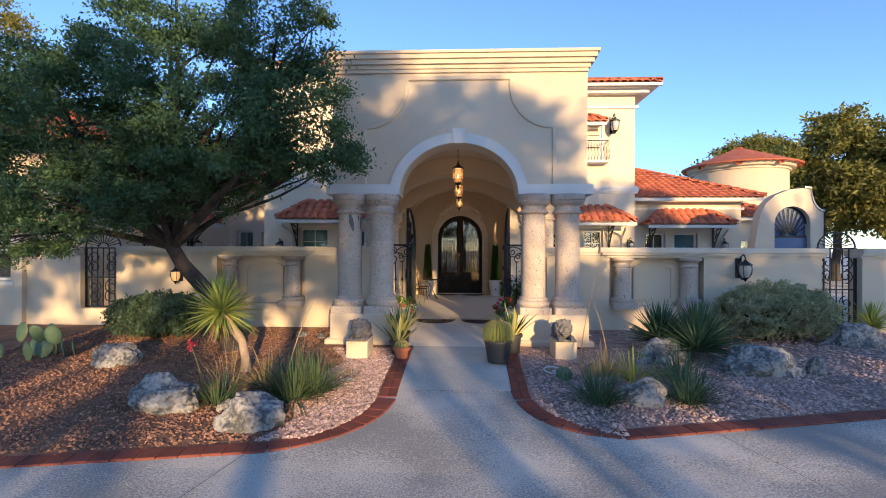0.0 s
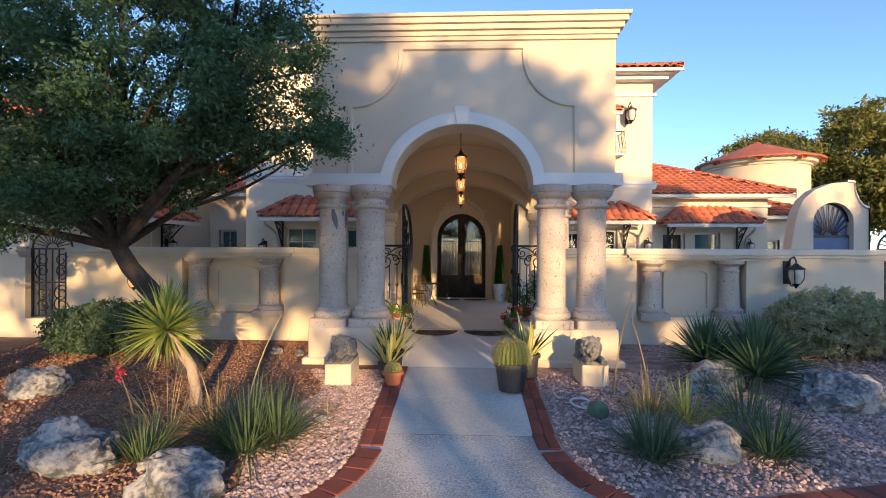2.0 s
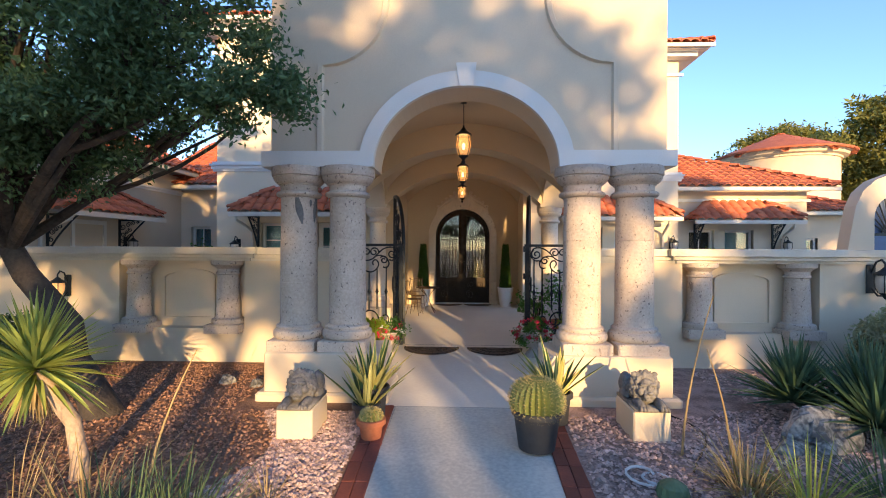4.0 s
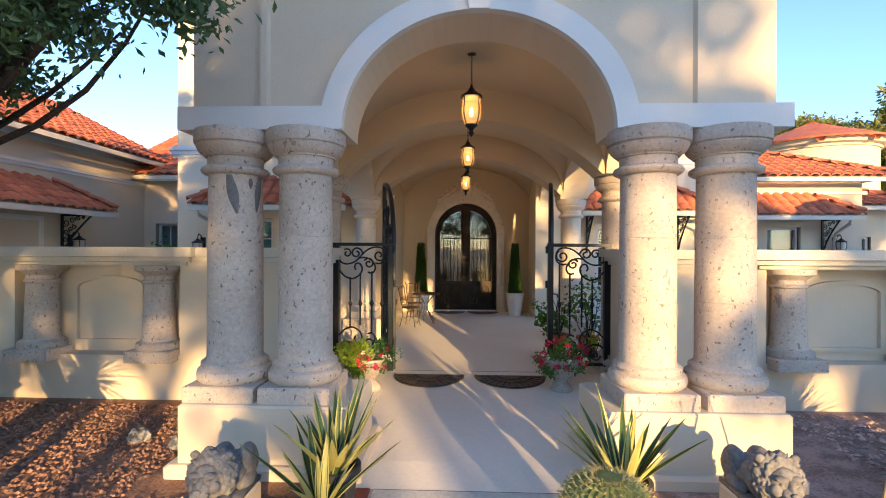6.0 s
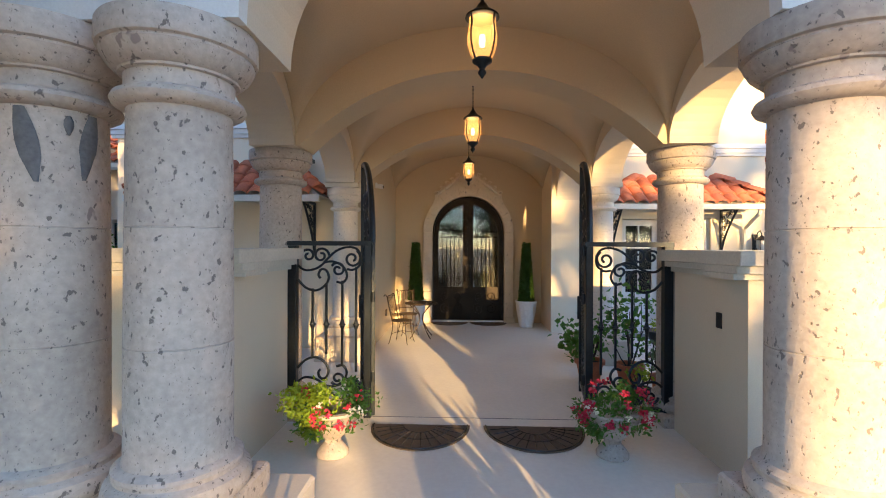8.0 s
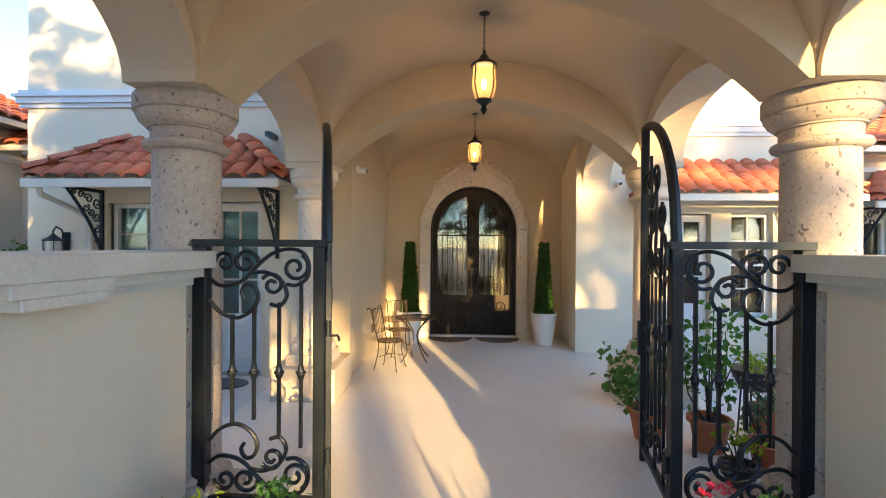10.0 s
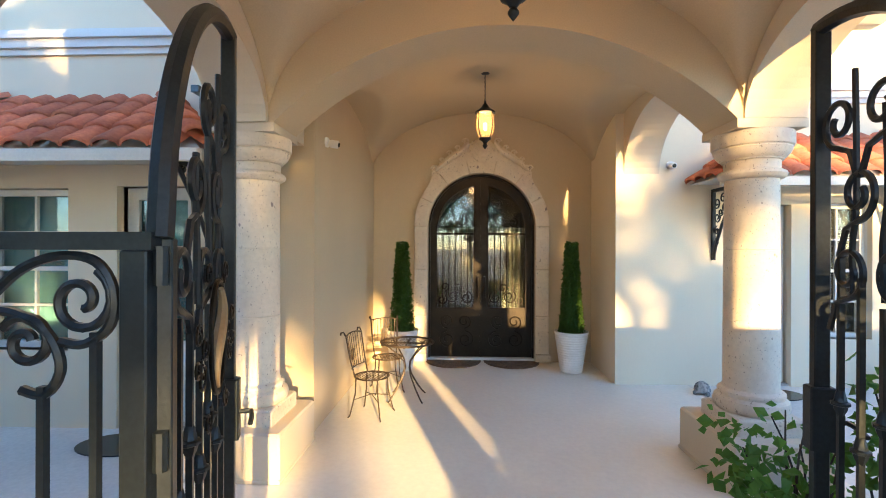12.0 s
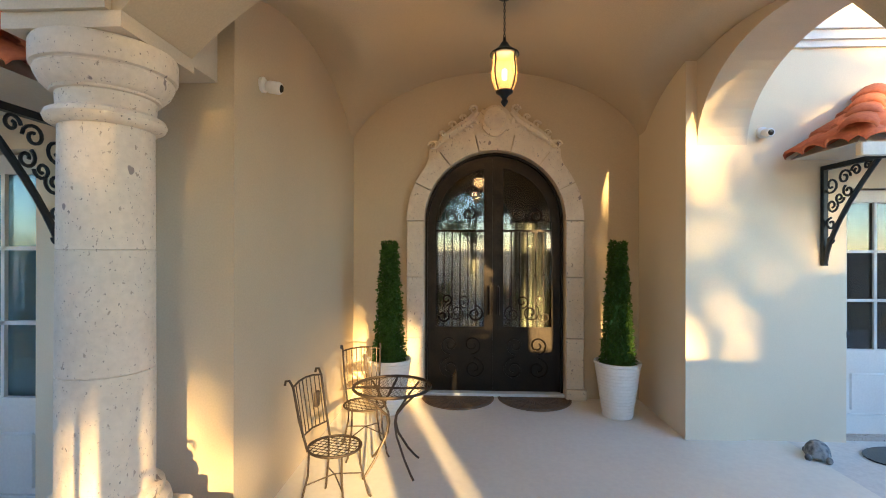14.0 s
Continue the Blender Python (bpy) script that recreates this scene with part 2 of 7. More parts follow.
BULB = glow("bulb", (1.0, 0.66, 0.30), 1.3)
FROST = mat("frosted_lamp_glass", (0.55, 0.52, 0.46), (0.45, 0.42, 0.38), 0.25, bump=0)
HOSE = mat("white_hose", (0.62, 0.62, 0.60), (0.5, 0.5, 0.5), 0.5, bump=0.02)
BLUEPAINT = mat("blue_gate_paint", (0.07, 0.13, 0.26), (0.05, 0.10, 0.20), 0.5, big=4, fine=50, bump=0.05)
# near-black colour stands in for the shade inside unlit rooms
VOID = mat("unlit_room_black", (0.03, 0.028, 0.026), (0.02, 0.02, 0.02), 0.9, bump=0.0)


# ---- mesh kit ----
class Geo:
    """Gathers vertices and faces, then makes one mesh object of them."""
    def __init__(self):
        self.v, self.f = [], []

    def add(self, vs, fs):
        k = len(self.v)
        self.v += [tuple(p) for p in vs]
        self.f += [tuple(i + k for i in f) for f in fs]
        return self

    def box(self, x0, x1, y0, y1, z0, z1):
        return self.add([(x0, y0, z0), (x1, y0, z0), (x1, y1, z0), (x0, y1, z0), (x0, y0, z1), (x1, y0, z1), (x1, y1, z1), (x0, y1, z1)],
                        [(0, 3, 2, 1), (4, 5, 6, 7), (0, 1, 5, 4), (1, 2, 6, 5), (2, 3, 7, 6), (3, 0, 4, 7)])

    def bbox(self, x0, x1, y0, y1, z0, z1, b=0.012):
        """A box with chamfered upright and top edges."""
        o = [(x0 + b, y0), (x1 - b, y0), (x1, y0 + b), (x1, y1 - b), (x1 - b, y1), (x0 + b, y1), (x0, y1 - b), (x0, y0 + b)]
        i = [(x0 + 2 * b, y0 + b), (x1 - 2 * b, y0 + b), (x1 - b, y0 + 2 * b), (x1 - b, y1 - 2 * b), (x1 - 2 * b, y1 - b), (x0 + 2 * b, y1 - b), (x0 + b, y1 - 2 * b), (x0 + b, y0 + 2 * b)]
        vs = [(*p, z0) for p in o] + [(*p, z1 - b) for p in o] + [(*p, z1) for p in i]
        fs = [tuple(range(7, -1, -1)), tuple(range(16, 24))]
        for r in (0, 8):
            fs += [(r + k, r + (k + 1) % 8, r + 8 + (k + 1) % 8, r + 8 + k) for k in range(8)]
        return self.add(vs, fs)

    def prism(self, outline, axis, a, b):
        """An outline extruded along an axis from a to b; the outline's pairs are the two other axes in order."""
        def put(p, h):
            return {"x": (h, p[0], p[1]), "y": (p[0], h, p[1]), "z": (p[0], p[1], h)}[axis]
        n = len(outline)
        vs = [put(p, a) for p in outline] + [put(p, b) for p in outline]
        fs = [tuple(range(n)), tuple(range(2 * n - 1, n - 1, -1))] + [(i, i + n, (i + 1) % n + n, (i + 1) % n) for i in range(n)]
        return self.add(vs, fs)

    def lathe(self, prof, n=24, c=(0, 0, 0), a0=0.0, a1=2 * math.pi, fn=None):
        full = abs(a1 - a0 - 2 * math.pi) < 1e-6
        m = n if full else n + 1
        vs = []
        for r, z in prof:
            for k in range(m):
                a = a0 + (a1 - a0) * k / n
                q = r * (fn(a, z) if fn else 1)
                vs.append((c[0] + q * math.cos(a), c[1] + q * math.sin(a), c[2] + z))
        fs = []
        for i in range(len(prof) - 1):
            for k in range(n):
                k2 = (k + 1) % m
                fs.append((i * m + k, i * m + k2, (i + 1) * m + k2, (i + 1) * m + k))
        if full:
            if prof[0][0] > 1e-4: fs.append(tuple(range(m - 1, -1, -1)))
            if prof[-1][0] > 1e-4: fs.append(tuple((len(prof) - 1) * m + k for k in range(m)))
        return self.add(vs, fs)

    def bend(self, pts, r, n=6, k=5):
        """A round bar bent smoothly through a few points."""
        P = [Vector(p) for p in pts]
        out = []
        for i in range(len(P) - 1):
            a, b, c, d = P[max(i - 1, 0)], P[i], P[i + 1], P[min(i + 2, len(P) - 1)]
            for j in range(k):
                u = j / k
                out.append(0.5 * (2 * b + (c - a) * u + (2 * a - 5 * b + 4 * c - d) * u * u + (3 * b - a - 3 * c + d) * u ** 3))
        return self.tube(out + [P[-1]], r, n)

    def tube(self, pts, r, n=6, closed=False):
        """A round bar along points; r may be one radius or one for each point."""
        pts = [Vector(p) for p in pts]
        rs = r if isinstance(r, (list, tuple)) else [r] * len(pts)
        vs, up = [], None
        N = len(pts)
        for i, p in enumerate(pts):
            if closed: t = pts[(i + 1) % N] - pts[i - 1]
            else: t = pts[min(i + 1, N - 1)] - pts[max(i - 1, 0)]
            t = t.normalized() if t.length > 1e-9 else Vector((0, 0, 1))
            if up is None: up = Vector((0, 0, 1)) if abs(t.z) < 0.9 else Vector((1, 0, 0))
            s = t.cross(up)
            if s.length < 1e-6: s = t.orthogonal()
            s.normalize(); up = s.cross(t).normalized()
            for k in range(n):
                a = 2 * math.pi * k / n
                vs.append(p + (s * math.cos(a) + up * math.sin(a)) * rs[i])
        fs = []
        for i in range(N if closed else N - 1):
            j = (i + 1) % N
            fs += [(i * n + k, i * n + (k + 1) % n, j * n + (k + 1) % n, j * n + k) for k in range(n)]
        if not closed: fs += [tuple(range(n - 1, -1, -1)), tuple((N - 1) * n + k for k in range(n))]
        return self.add(vs, fs)

    def obj(self, name, material, parent=None, label="", smooth=False, kind="", category=""):
        me = bpy.data.meshes.new(name)
        me.from_pydata(self.v, [], self.f)
        me.materials.append(material)
        me.validate()
        bm = bmesh.new(); bm.from_mesh(me)
        if len(bm.faces) < 20000: bmesh.ops.recalc_face_normals(bm, faces=bm.faces)
        bm.to_mesh(me); bm.free()
        if smooth:
            me.shade_smooth()
            me.set_sharp_from_angle(angle=radians(38))
        ob = new(name, me)
        if parent: ob.parent = parent
        return tagged(ob, label, category, "", kind)


def thing(name, loc, label, category, rz=0.0, group="", kind=""):
    e = new(name)
    e.matrix_basis = pose(*loc, 0, 0, rz)
    e.empty_display_size = 0.1
    return tagged(e, label, category, group, kind)


def arc(cx, cz, a, b, t0, t1, n=24):
    return [(cx + a * math.cos(radians(t0 + (t1 - t0) * i / n)), cz + b * math.sin(radians(t0 + (t1 - t0) * i / n))) for i in range(n + 1)]


def scroll(cx, cz, r, a0, turns, n=26, tight=0.25):
    """A spiral that starts at radius r at the angle a0 and winds inward; turns may be negative."""
    out = []
    for i in range(n + 1):
        k = i / n
        a = radians(a0) + 2 * math.pi * turns * k
        q = r * (1 - (1 - tight) * k)
        out.append((cx + q * math.cos(a), cz + q * math.sin(a)))
    return out


XC = -0.06


def gz(x, y):
    """Height of the ground: the front yard falls gently from the porch to the drive."""
    return max(-0.17, -0.04 * (8.0 - y)) if y < 8.0 else 0.0

PANE_GLASS = bpy.data.materials.new("clear_pane")
PANE_GLASS.use_nodes = True
_b = PANE_GLASS.node_tree.nodes["Principled BSDF"]
_b.inputs["Base Color"].default_value = (0.80, 0.88, 0.88, 1)
_b.inputs["Roughness"].default_value, _b.inputs["Transmission Weight"].default_value, _b.inputs["IOR"].default_value = 0.02, 1.0, 1.5


# ---- ground, drive and beds ----
def bezier2(a, c, b, n):
    return [((1 - t) ** 2 * a[0] + 2 * t * (1 - t) * c[0] + t * t * b[0], (1 - t) ** 2 * a[1] + 2 * t * (1 - t) * c[1] + t * t * b[1]) for t in (i / n for i in range(n + 1))]


EDGE_L = [(-0.82, 7.9), (-0.80, 6.6), (-0.77, 5.55)] + bezier2((-0.76, 5.45), (-0.78, 4.40), (-1.75, 4.04), 14) + [(-3.8, 3.68), (-14.0, 1.90)]
EDGE_R = [(0.70, 7.9), (0.66, 6.8), (0.62, 5.80)] + bezier2((0.61, 5.70), (0.62, 4.52), (1.62, 4.45), 14) + [(3.0, 4.74), (4.5, 5.07), (14.0, 7.1)]

ground = Geo()
ys = [-900, -30, 3.75, 8.0, 30, 900]
zs = [-0.17, -0.17, -0.17, 0.0, 0.0, 0.0]
ground.add([(x, y, z) for y, z in zip(ys, zs) for x in (-900, 900)], [(2 * i, 2 * i + 1, 2 * i + 3, 2 * i + 2) for i in range(5)])
ground.obj("ground", DRIVE, None, "grey exposed-aggregate concrete driveway reaching past the house", kind="structure", category="ground")


def sheet(name, outline, lift, material, label, category, kind="structure"):
    """A thick slab whose top follows the sloping ground."""
    n = len(outline)
    g = Geo()
    g.add([(x, y, gz(x, y) + lift) for x, y in outline] + [(x, y, gz(x, y) - 0.02) for x, y in outline],
          [tuple(range(n)), tuple(range(2 * n - 1, n - 1, -1))] + [(i, i + n, (i + 1) % n + n, (i + 1) % n) for i in range(n)])
    return g.obj(name, material, None, label, kind=kind, category=category)


def inset(edge, d):
    """The line at the distance d to one side of a line in plan."""
    out = []
    for i, p in enumerate(edge):
        a, b = Vector(edge[max(i - 1, 0)]), Vector(edge[min(i + 1, len(edge) - 1)])
        t = (b - a).normalized()
        out.append((p[0] + t.y * d, p[1] - t.x * d))
    return out


BED_L = inset(EDGE_L, 0.20)
BED_R = inset(EDGE_R, -0.20)
sheet("bed_west", BED_L + [(-14.0, 8.0)] + [(BED_L[0][0], 8.0)], 0.006, MULCH, "rust-brown gravel planting bed in front of the garden wall", "gravel bed")
sheet("bed_east", BED_R + [(14.0, 8.0)] + [(BED_R[0][0], 8.0)], 0.006, MULCH_PINK, "pinkish-brown gravel planting bed in front of the garden wall", "gravel bed")
for nm, a, b in (("bed_west_rear", -14.0, -1.02), ("bed_east_rear", 0.9, 14.0)):
    sheet(nm, [(a, 8.0), (b, 8.0), (b, 9.66), (a, 9.66)], 0.006, MULCH if a < 0 else MULCH_PINK, "gravel strip along the foot of the garden wall", "gravel bed")
# the front walk
sheet("walk_slab", [(-0.79, 5.72), (0.63, 5.72), (0.67, 7.90), (-0.80, 7.90)], 0.002, CONCRETE, "pale grey concrete slab of the front walk", "walkway")
for pts in ([(-0.78, 5.718), (0.61, 5.718)], [(-0.80, 7.895), (0.67, 7.895)], [(-1.9, 4.02), (-2.6, 0.4)], [(2.5, 4.62), (3.6, 0.5)]):
    g = Geo()
    for (xa, ya), (xb, yb) in zip(pts, pts[1:]):
        t_ = (Vector((xb, yb)) - Vector((xa, ya))).normalized() * 0.0035
        g.add([(xa - t_.y, ya + t_.x, gz(xa, ya) + 0.003), (xa + t_.y, ya - t_.x, gz(xa, ya) + 0.003), (xb + t_.y, yb - t_.x, gz(xb, yb) + 0.003), (xb - t_.y, yb + t_.x, gz(xb, yb) + 0.003)], [(0, 1, 2, 3)])
    g.obj("expansion_joint", JOINT, None, "dark joint line between driveway slabs", kind="structure", category="joint")
g = Geo()
g.add([(-0.96, 7.90, gz(0, 7.90) + 0.002), (0.84, 7.90, gz(0, 7.90) + 0.002), (0.84, 8.30, gz(0, 8.30) + 0.016), (-0.96, 8.30, gz(0, 8.30) + 0.016)] + [(x, y, gz(0, y) - 0.03) for x, y in ((-0.96, 7.90), (0.84, 7.90), (0.84, 8.30), (-0.96, 8.30))],
      [(0, 1, 2, 3), (7, 6, 5, 4), (0, 4, 5, 1), (1, 5, 6, 2), (2, 6, 7, 3), (3, 7, 4, 0)])
g.obj("porch_apron", PORCHFLOOR, None, "gently ramped concrete edge of the porch floor", kind="structure", category="floor")
g = Geo().box(-1.84, 1.72, 11.0, 11.008, 0.0, 0.0185)
g.obj("expansion_joint", JOINT, None, "dark joint across the porch floor at the gate", kind="structure", category="joint")
sheet("porch_floor", [(-2.2, 8.30), (2.1, 8.30), (2.1, 8.95), (2.5, 8.95), (2.5, 16.95), (-2.6, 16.95), (-2.6, 8.95), (-2.2, 8.95)], 0.016, PORCHFLOOR, "smooth light grey concrete porch floor", "floor")
for a, b in ((-8.3, -2.605), (2.505, 8.0)):
    sheet("courtyard_paving", [(a, 9.9), (b, 9.9), (b, 16.3), (a, 16.3)], 0.012, PAVING, "pale concrete courtyard paving behind the garden wall", "floor")

# ---- porch ----
FY0, FY1 = 8.27, 8.78      # front wall of the porch
SPR = 2.69                 # springing of the arches
porch = thing("porch", (XC, 8.27, 0), "cream stucco entrance porch with arch, parapet cornice and vaulted bays", "porch", kind="structure")


def porch_part(g, name, m, label="", smooth=False):
    g.v = [(x - XC, y - 8.27, z) for x, y, z in g.v]
    return g.obj(name, m, porch, label, smooth)


A0, B0, FS = 1.06, 0.92, 2.63
g = Geo()
arch_pts = arc(XC, FS, A0, B0, 180, 0, 36)
g.prism([(XC - 2.27, 2.64)] + arch_pts + [(XC + 2.27, 2.64), (XC + 2.27, 4.95), (XC - 2.27, 4.95)], "y", FY0, FY1)
porch_part(g, "front_wall", STUCCO)
# lintel band and archivolt
g = Geo()
ring = arc(XC, FS, A0 + 0.17, B0 + 0.17, 170.5, 9.5, 36)
g.prism([(XC - 2.36, 2.63)] + arc(XC, FS, A0 - 0.004, B0 - 0.004, 180, 0, 36) + [(XC + 2.36, 2.63), (XC + 2.36, 2.81)] + list(reversed(ring)) + [(XC - 2.36, 2.81)], "y", FY0 - 0.07, FY0 + 0.002)
for s in (-1, 1):
    a, b = sorted((XC + s * 2.273, XC + s * 2.36))
    g.box(a, b, FY0 + 0.002, FY1 + 0.05, 2.63, 2.81)
porch_part(g, "lintel_band", TRIM, "pale grey painted lintel band and arch trim")
g = Geo()
g.prism([(XC - 0.075, 3.53), (XC + 0.075, 3.53), (XC + 0.115, 3.79), (XC - 0.115, 3.79)], "y", FY0 - 0.11, FY0 - 0.072)
porch_part(g, "keystone", TRIM)
# cornice, one stepped moulding
for i, (o, z0, z1) in enumerate(((0.04, 4.80, 4.86), (0.07, 4.86, 4.93), (0.12, 4.93, 5.01), (0.165, 5.01, 5.09), (0.20, 5.09, 5.14))):
    g = Geo().box(XC - 2.24 - o, XC + 2.24 + o, FY0 - o, FY1 + o, z0, z1)
    porch_part(g, "cornice_step", STUCCO)
# raised S-curved mouldings on the gable
for s in (-1, 1):
    path = [(0.0, 4.70), (0.90, 4.70), (0.92, 4.62)]
    path += [(1.69 - 0.76 * math.cos(radians(a)) ** 1.0 * 1.0, 4.55 - 0.72 * math.sin(radians(a))) for a in range(4, 84, 8)]
    path += [(1.69, 3.81), (1.69, 2.81)]
    path = [(XC + s * x, z) for x, z in path]
    def offset(pts, d):
        res = []
        for i, p in enumerate(pts):
            t = (Vector(pts[min(i + 1, len(pts) - 1)]) - Vector(pts[max(i - 1, 0)])).normalized()
            res.append((p[0] - t.y * d, p[1] + t.x * d))
        return res
    w = 0.045 if s > 0 else -0.045
    lo, hi = offset(path, -w), offset(path, w)
    lo[0], hi[0] = (XC, lo[0][1]), (XC, hi[0][1])
    g = Geo()
    n = len(path)
    vs = [(x, FY0 + 0.002, z) for x, z in lo] + [(x, FY0 - 0.04, z) for x, z in offset(path, -w * 0.6)] + [(x, FY0 - 0.04, z) for x, z in offset(path, w * 0.6)] + [(x, FY0 + 0.002, z) for x, z in hi]
    g.add(vs, [(r * n + i, r * n + i + 1, (r + 1) * n + i + 1, (r + 1) * n + i) for r in range(3) for i in range(n - 1)])
    porch_part(g, "gable_moulding", STUCCO)

# side walls with arches between the column rows
def side_wall(s, arches, y_end, name):
    pts = [(FY1, SPR)]
    for ya, yb, rise in arches:
        pts += arc((ya + yb) / 2, SPR, (yb - ya) / 2, rise, 180, 0, 28)
    pts += [(y_end, SPR), (y_end, 4.45), (FY1, 4.45)]
    a, b = sorted((XC + s * 1.76, XC + s * 2.2))
    porch_part(Geo().prism(pts, "x", a, b), name, STUCCO)


side_wall(1, [(8.82, 10.75, 0.56), (11.25, 13.29, 0.57), (13.80, 15.82, 0.68)], 16.95, "side_wall")
side_wall(-1, [(8.82, 10.75, 0.56), (11.25, 13.27, 0.55)], 14.1, "side_wall")
# transverse arches
for y0, y1 in ((10.78, 11.22), (13.30, 13.78)):
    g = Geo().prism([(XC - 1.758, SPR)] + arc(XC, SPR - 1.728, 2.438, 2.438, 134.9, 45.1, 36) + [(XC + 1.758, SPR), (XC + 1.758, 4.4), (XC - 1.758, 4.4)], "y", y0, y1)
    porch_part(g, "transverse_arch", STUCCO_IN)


# groin vaults over the three bays
def vault(y0, y1, name):
    nx, ny = 44, 36
    g = Geo()
    yc, hy = (y0 + y1) / 2, (y1 - y0) / 2 - 0.02
    grid = []
    for j in range(ny + 1):
        for i in range(nx + 1):
            u, v = -1 + 2 * i / nx, -1 + 2 * j / ny
            u, v = math.sin(u * math.pi / 2), math.sin(v * math.pi / 2)
            za = SPR + 1.12 * math.sqrt(max(0, 1 - u * u))
            zb = SPR + 0.80 * math.sqrt(max(0, 1 - v * v))
            grid.append((XC + u * 1.757, yc + v * (hy + 0.02), max(za, zb)))
    g.add(grid, [(j * (nx + 1) + i, (j + 1) * (nx + 1) + i, (j + 1) * (nx + 1) + i + 1, j * (nx + 1) + i + 1) for j in range(ny) for i in range(nx)])
    # the ceiling's beige includes the warm light of the porch
    ob = g.obj(name, STUCCO_IN, None, "plastered groin vault ceiling of the porch, warm light in its beige", smooth=True, kind="structure", category="ceiling")
    return ob


vault(FY1, 10.78, "ceiling_1")
vault(11.22, 13.30, "ceiling_2")
vault(13.78, 16.95, "ceiling_3")
porch_part(Geo().box(XC - 2.2, XC + 2.2, FY1, 17.4, 4.45, 4.62), "roof_slab", STUCCO)

# ---- stone columns ----
def column_mesh(h, r=0.207):
    """A drum column: attic base, three drums with fine joints, and a moulded capital with a thick round abacus."""
    def joint(z, a): return [(r + a, z - 0.004), (r + a - 0.005, z - 0.002), (r + a - 0.005, z + 0.002), (r + a - 0.001, z + 0.004)]
    t = h - 0.35
    prof = [(0.0, 0.0), (r + 0.055, 0.0), (r + 0.077, 0.022), (r + 0.083, 0.058), (r + 0.074, 0.092), (r + 0.052, 0.108), (r + 0.044, 0.112), (r + 0.044, 0.124), (r + 0.050, 0.134), (r + 0.047, 0.150), (r + 0.030, 0.162), (r + 0.014, 0.170), (r + 0.006, 0.195)]
    prof += joint(0.19 + (t - 0.19) * 0.32, 0.006) + joint(0.19 + (t - 0.19) * 0.66, 0.003)
    prof += [(r - 0.002, t), (r + 0.022, t + 0.004), (r + 0.046, t + 0.018), (r + 0.055, t + 0.038), (r + 0.046, t + 0.058), (r + 0.022, t + 0.070), (r + 0.010, t + 0.074), (r + 0.006, t + 0.080), (r + 0.008, t + 0.140), (r + 0.026, t + 0.143), (r + 0.028, t + 0.153),
             (r + 0.044, t + 0.160), (r + 0.070, t + 0.185), (r + 0.086, t + 0.215), (r + 0.091, t + 0.228), (r + 0.086, t + 0.234), (r + 0.086, t + 0.240), (r + 0.101, t + 0.246), (r + 0.105, t + 0.256), (r + 0.105, t + 0.338), (r + 0.098, t + 0.35), (0.0, t + 0.35)]
    return Geo().lathe(prof, 48)


def stone_column(x, y, z0, label, h, m=CANTERA, r=0.207):
    c = thing("stone_column", (x, y, z0), label, "column", group="porch columns")
    g = column_mesh(h - 0.12, r)
    g.v = [(a, b, q + 0.12) for a, b, q in g.v]
    g.obj("shaft", m, c, smooth=True)
    Geo().bbox(-0.275, 0.275, -0.30, 0.30, 0, 0.12).obj("base_slab", m, c)
    return c


def structure_block(x, y, z):
    Geo().box(-0.25, 0.25, -0.25, 0.25, 0, 0.066).obj("impost", STUCCO, None, "stucco block between column and arch", kind="structure", category="trim").matrix_basis = pose(x, y, z)


col_label = "pitted grey-pink cantera stone column on a square slab"
def repair(col, az, z_top, h, half, lean, r=0.2125):
    """A ragged patch of grey mortar that follows the round of a shaft."""
    n, vs = 9, []
    for k in range(n + 1):
        u = k / n
        w_ = half * (0.25 + math.sin(math.pi * min(1.0, u * 0.9 + 0.12))) * (1 + 0.25 * noise.noise(Vector((az, k * 1.3, 0))))
        c = az + lean * (u - 0.5)
        for q in (-1, -0.5, 0, 0.5, 1):
            a = radians(c + w_ * q)
            rr = r + (0.004 if abs(q) < 0.9 else -0.002)
            vs.append((rr * math.cos(a), rr * math.sin(a), z_top - h * u))
    Geo().add(vs, [(5 * k + q, 5 * k + q + 1, 5 * k + q + 6, 5 * k + q + 5) for k in range(n) for q in range(4)]).obj("mortar_repair", MORTAR, col, "dark grey mortar repair", True)


for s in (-1, 1):
    for dx in ((1.385, 1.965) if s < 0 else (1.345, 1.945)):
        made = stone_column(XC + s * dx, 8.36, 0.53, col_label + " above a stucco pedestal", 2.63 - 0.53)
        if dx == 1.965:
            repair(made, -70, 1.74, 0.30, 9, 16)
            repair(made, -14, 1.74, 0.28, 8, -10)
            repair(made, -34, 1.72, 0.08, 4, 0)
    ped = thing("pedestal", (XC + s * 1.58, 8.3, 0), "cream stucco pedestal under a pair of stone columns", "pedestal", group="column pedestals")
    Geo().bbox(-0.66, 0.66, -0.29, 0.48, 0.10, 0.53, 0.015).obj("body", STUCCO, ped)
    Geo().bbox(-0.74, 0.74, -0.35, 0.54, -0.12, 0.10, 0.025).obj("plinth", STUCCO, ped)
    stone_column(XC + s * 2.03, 11.12, 0.0, "tall cantera stone column beside the garden wall end", SPR)
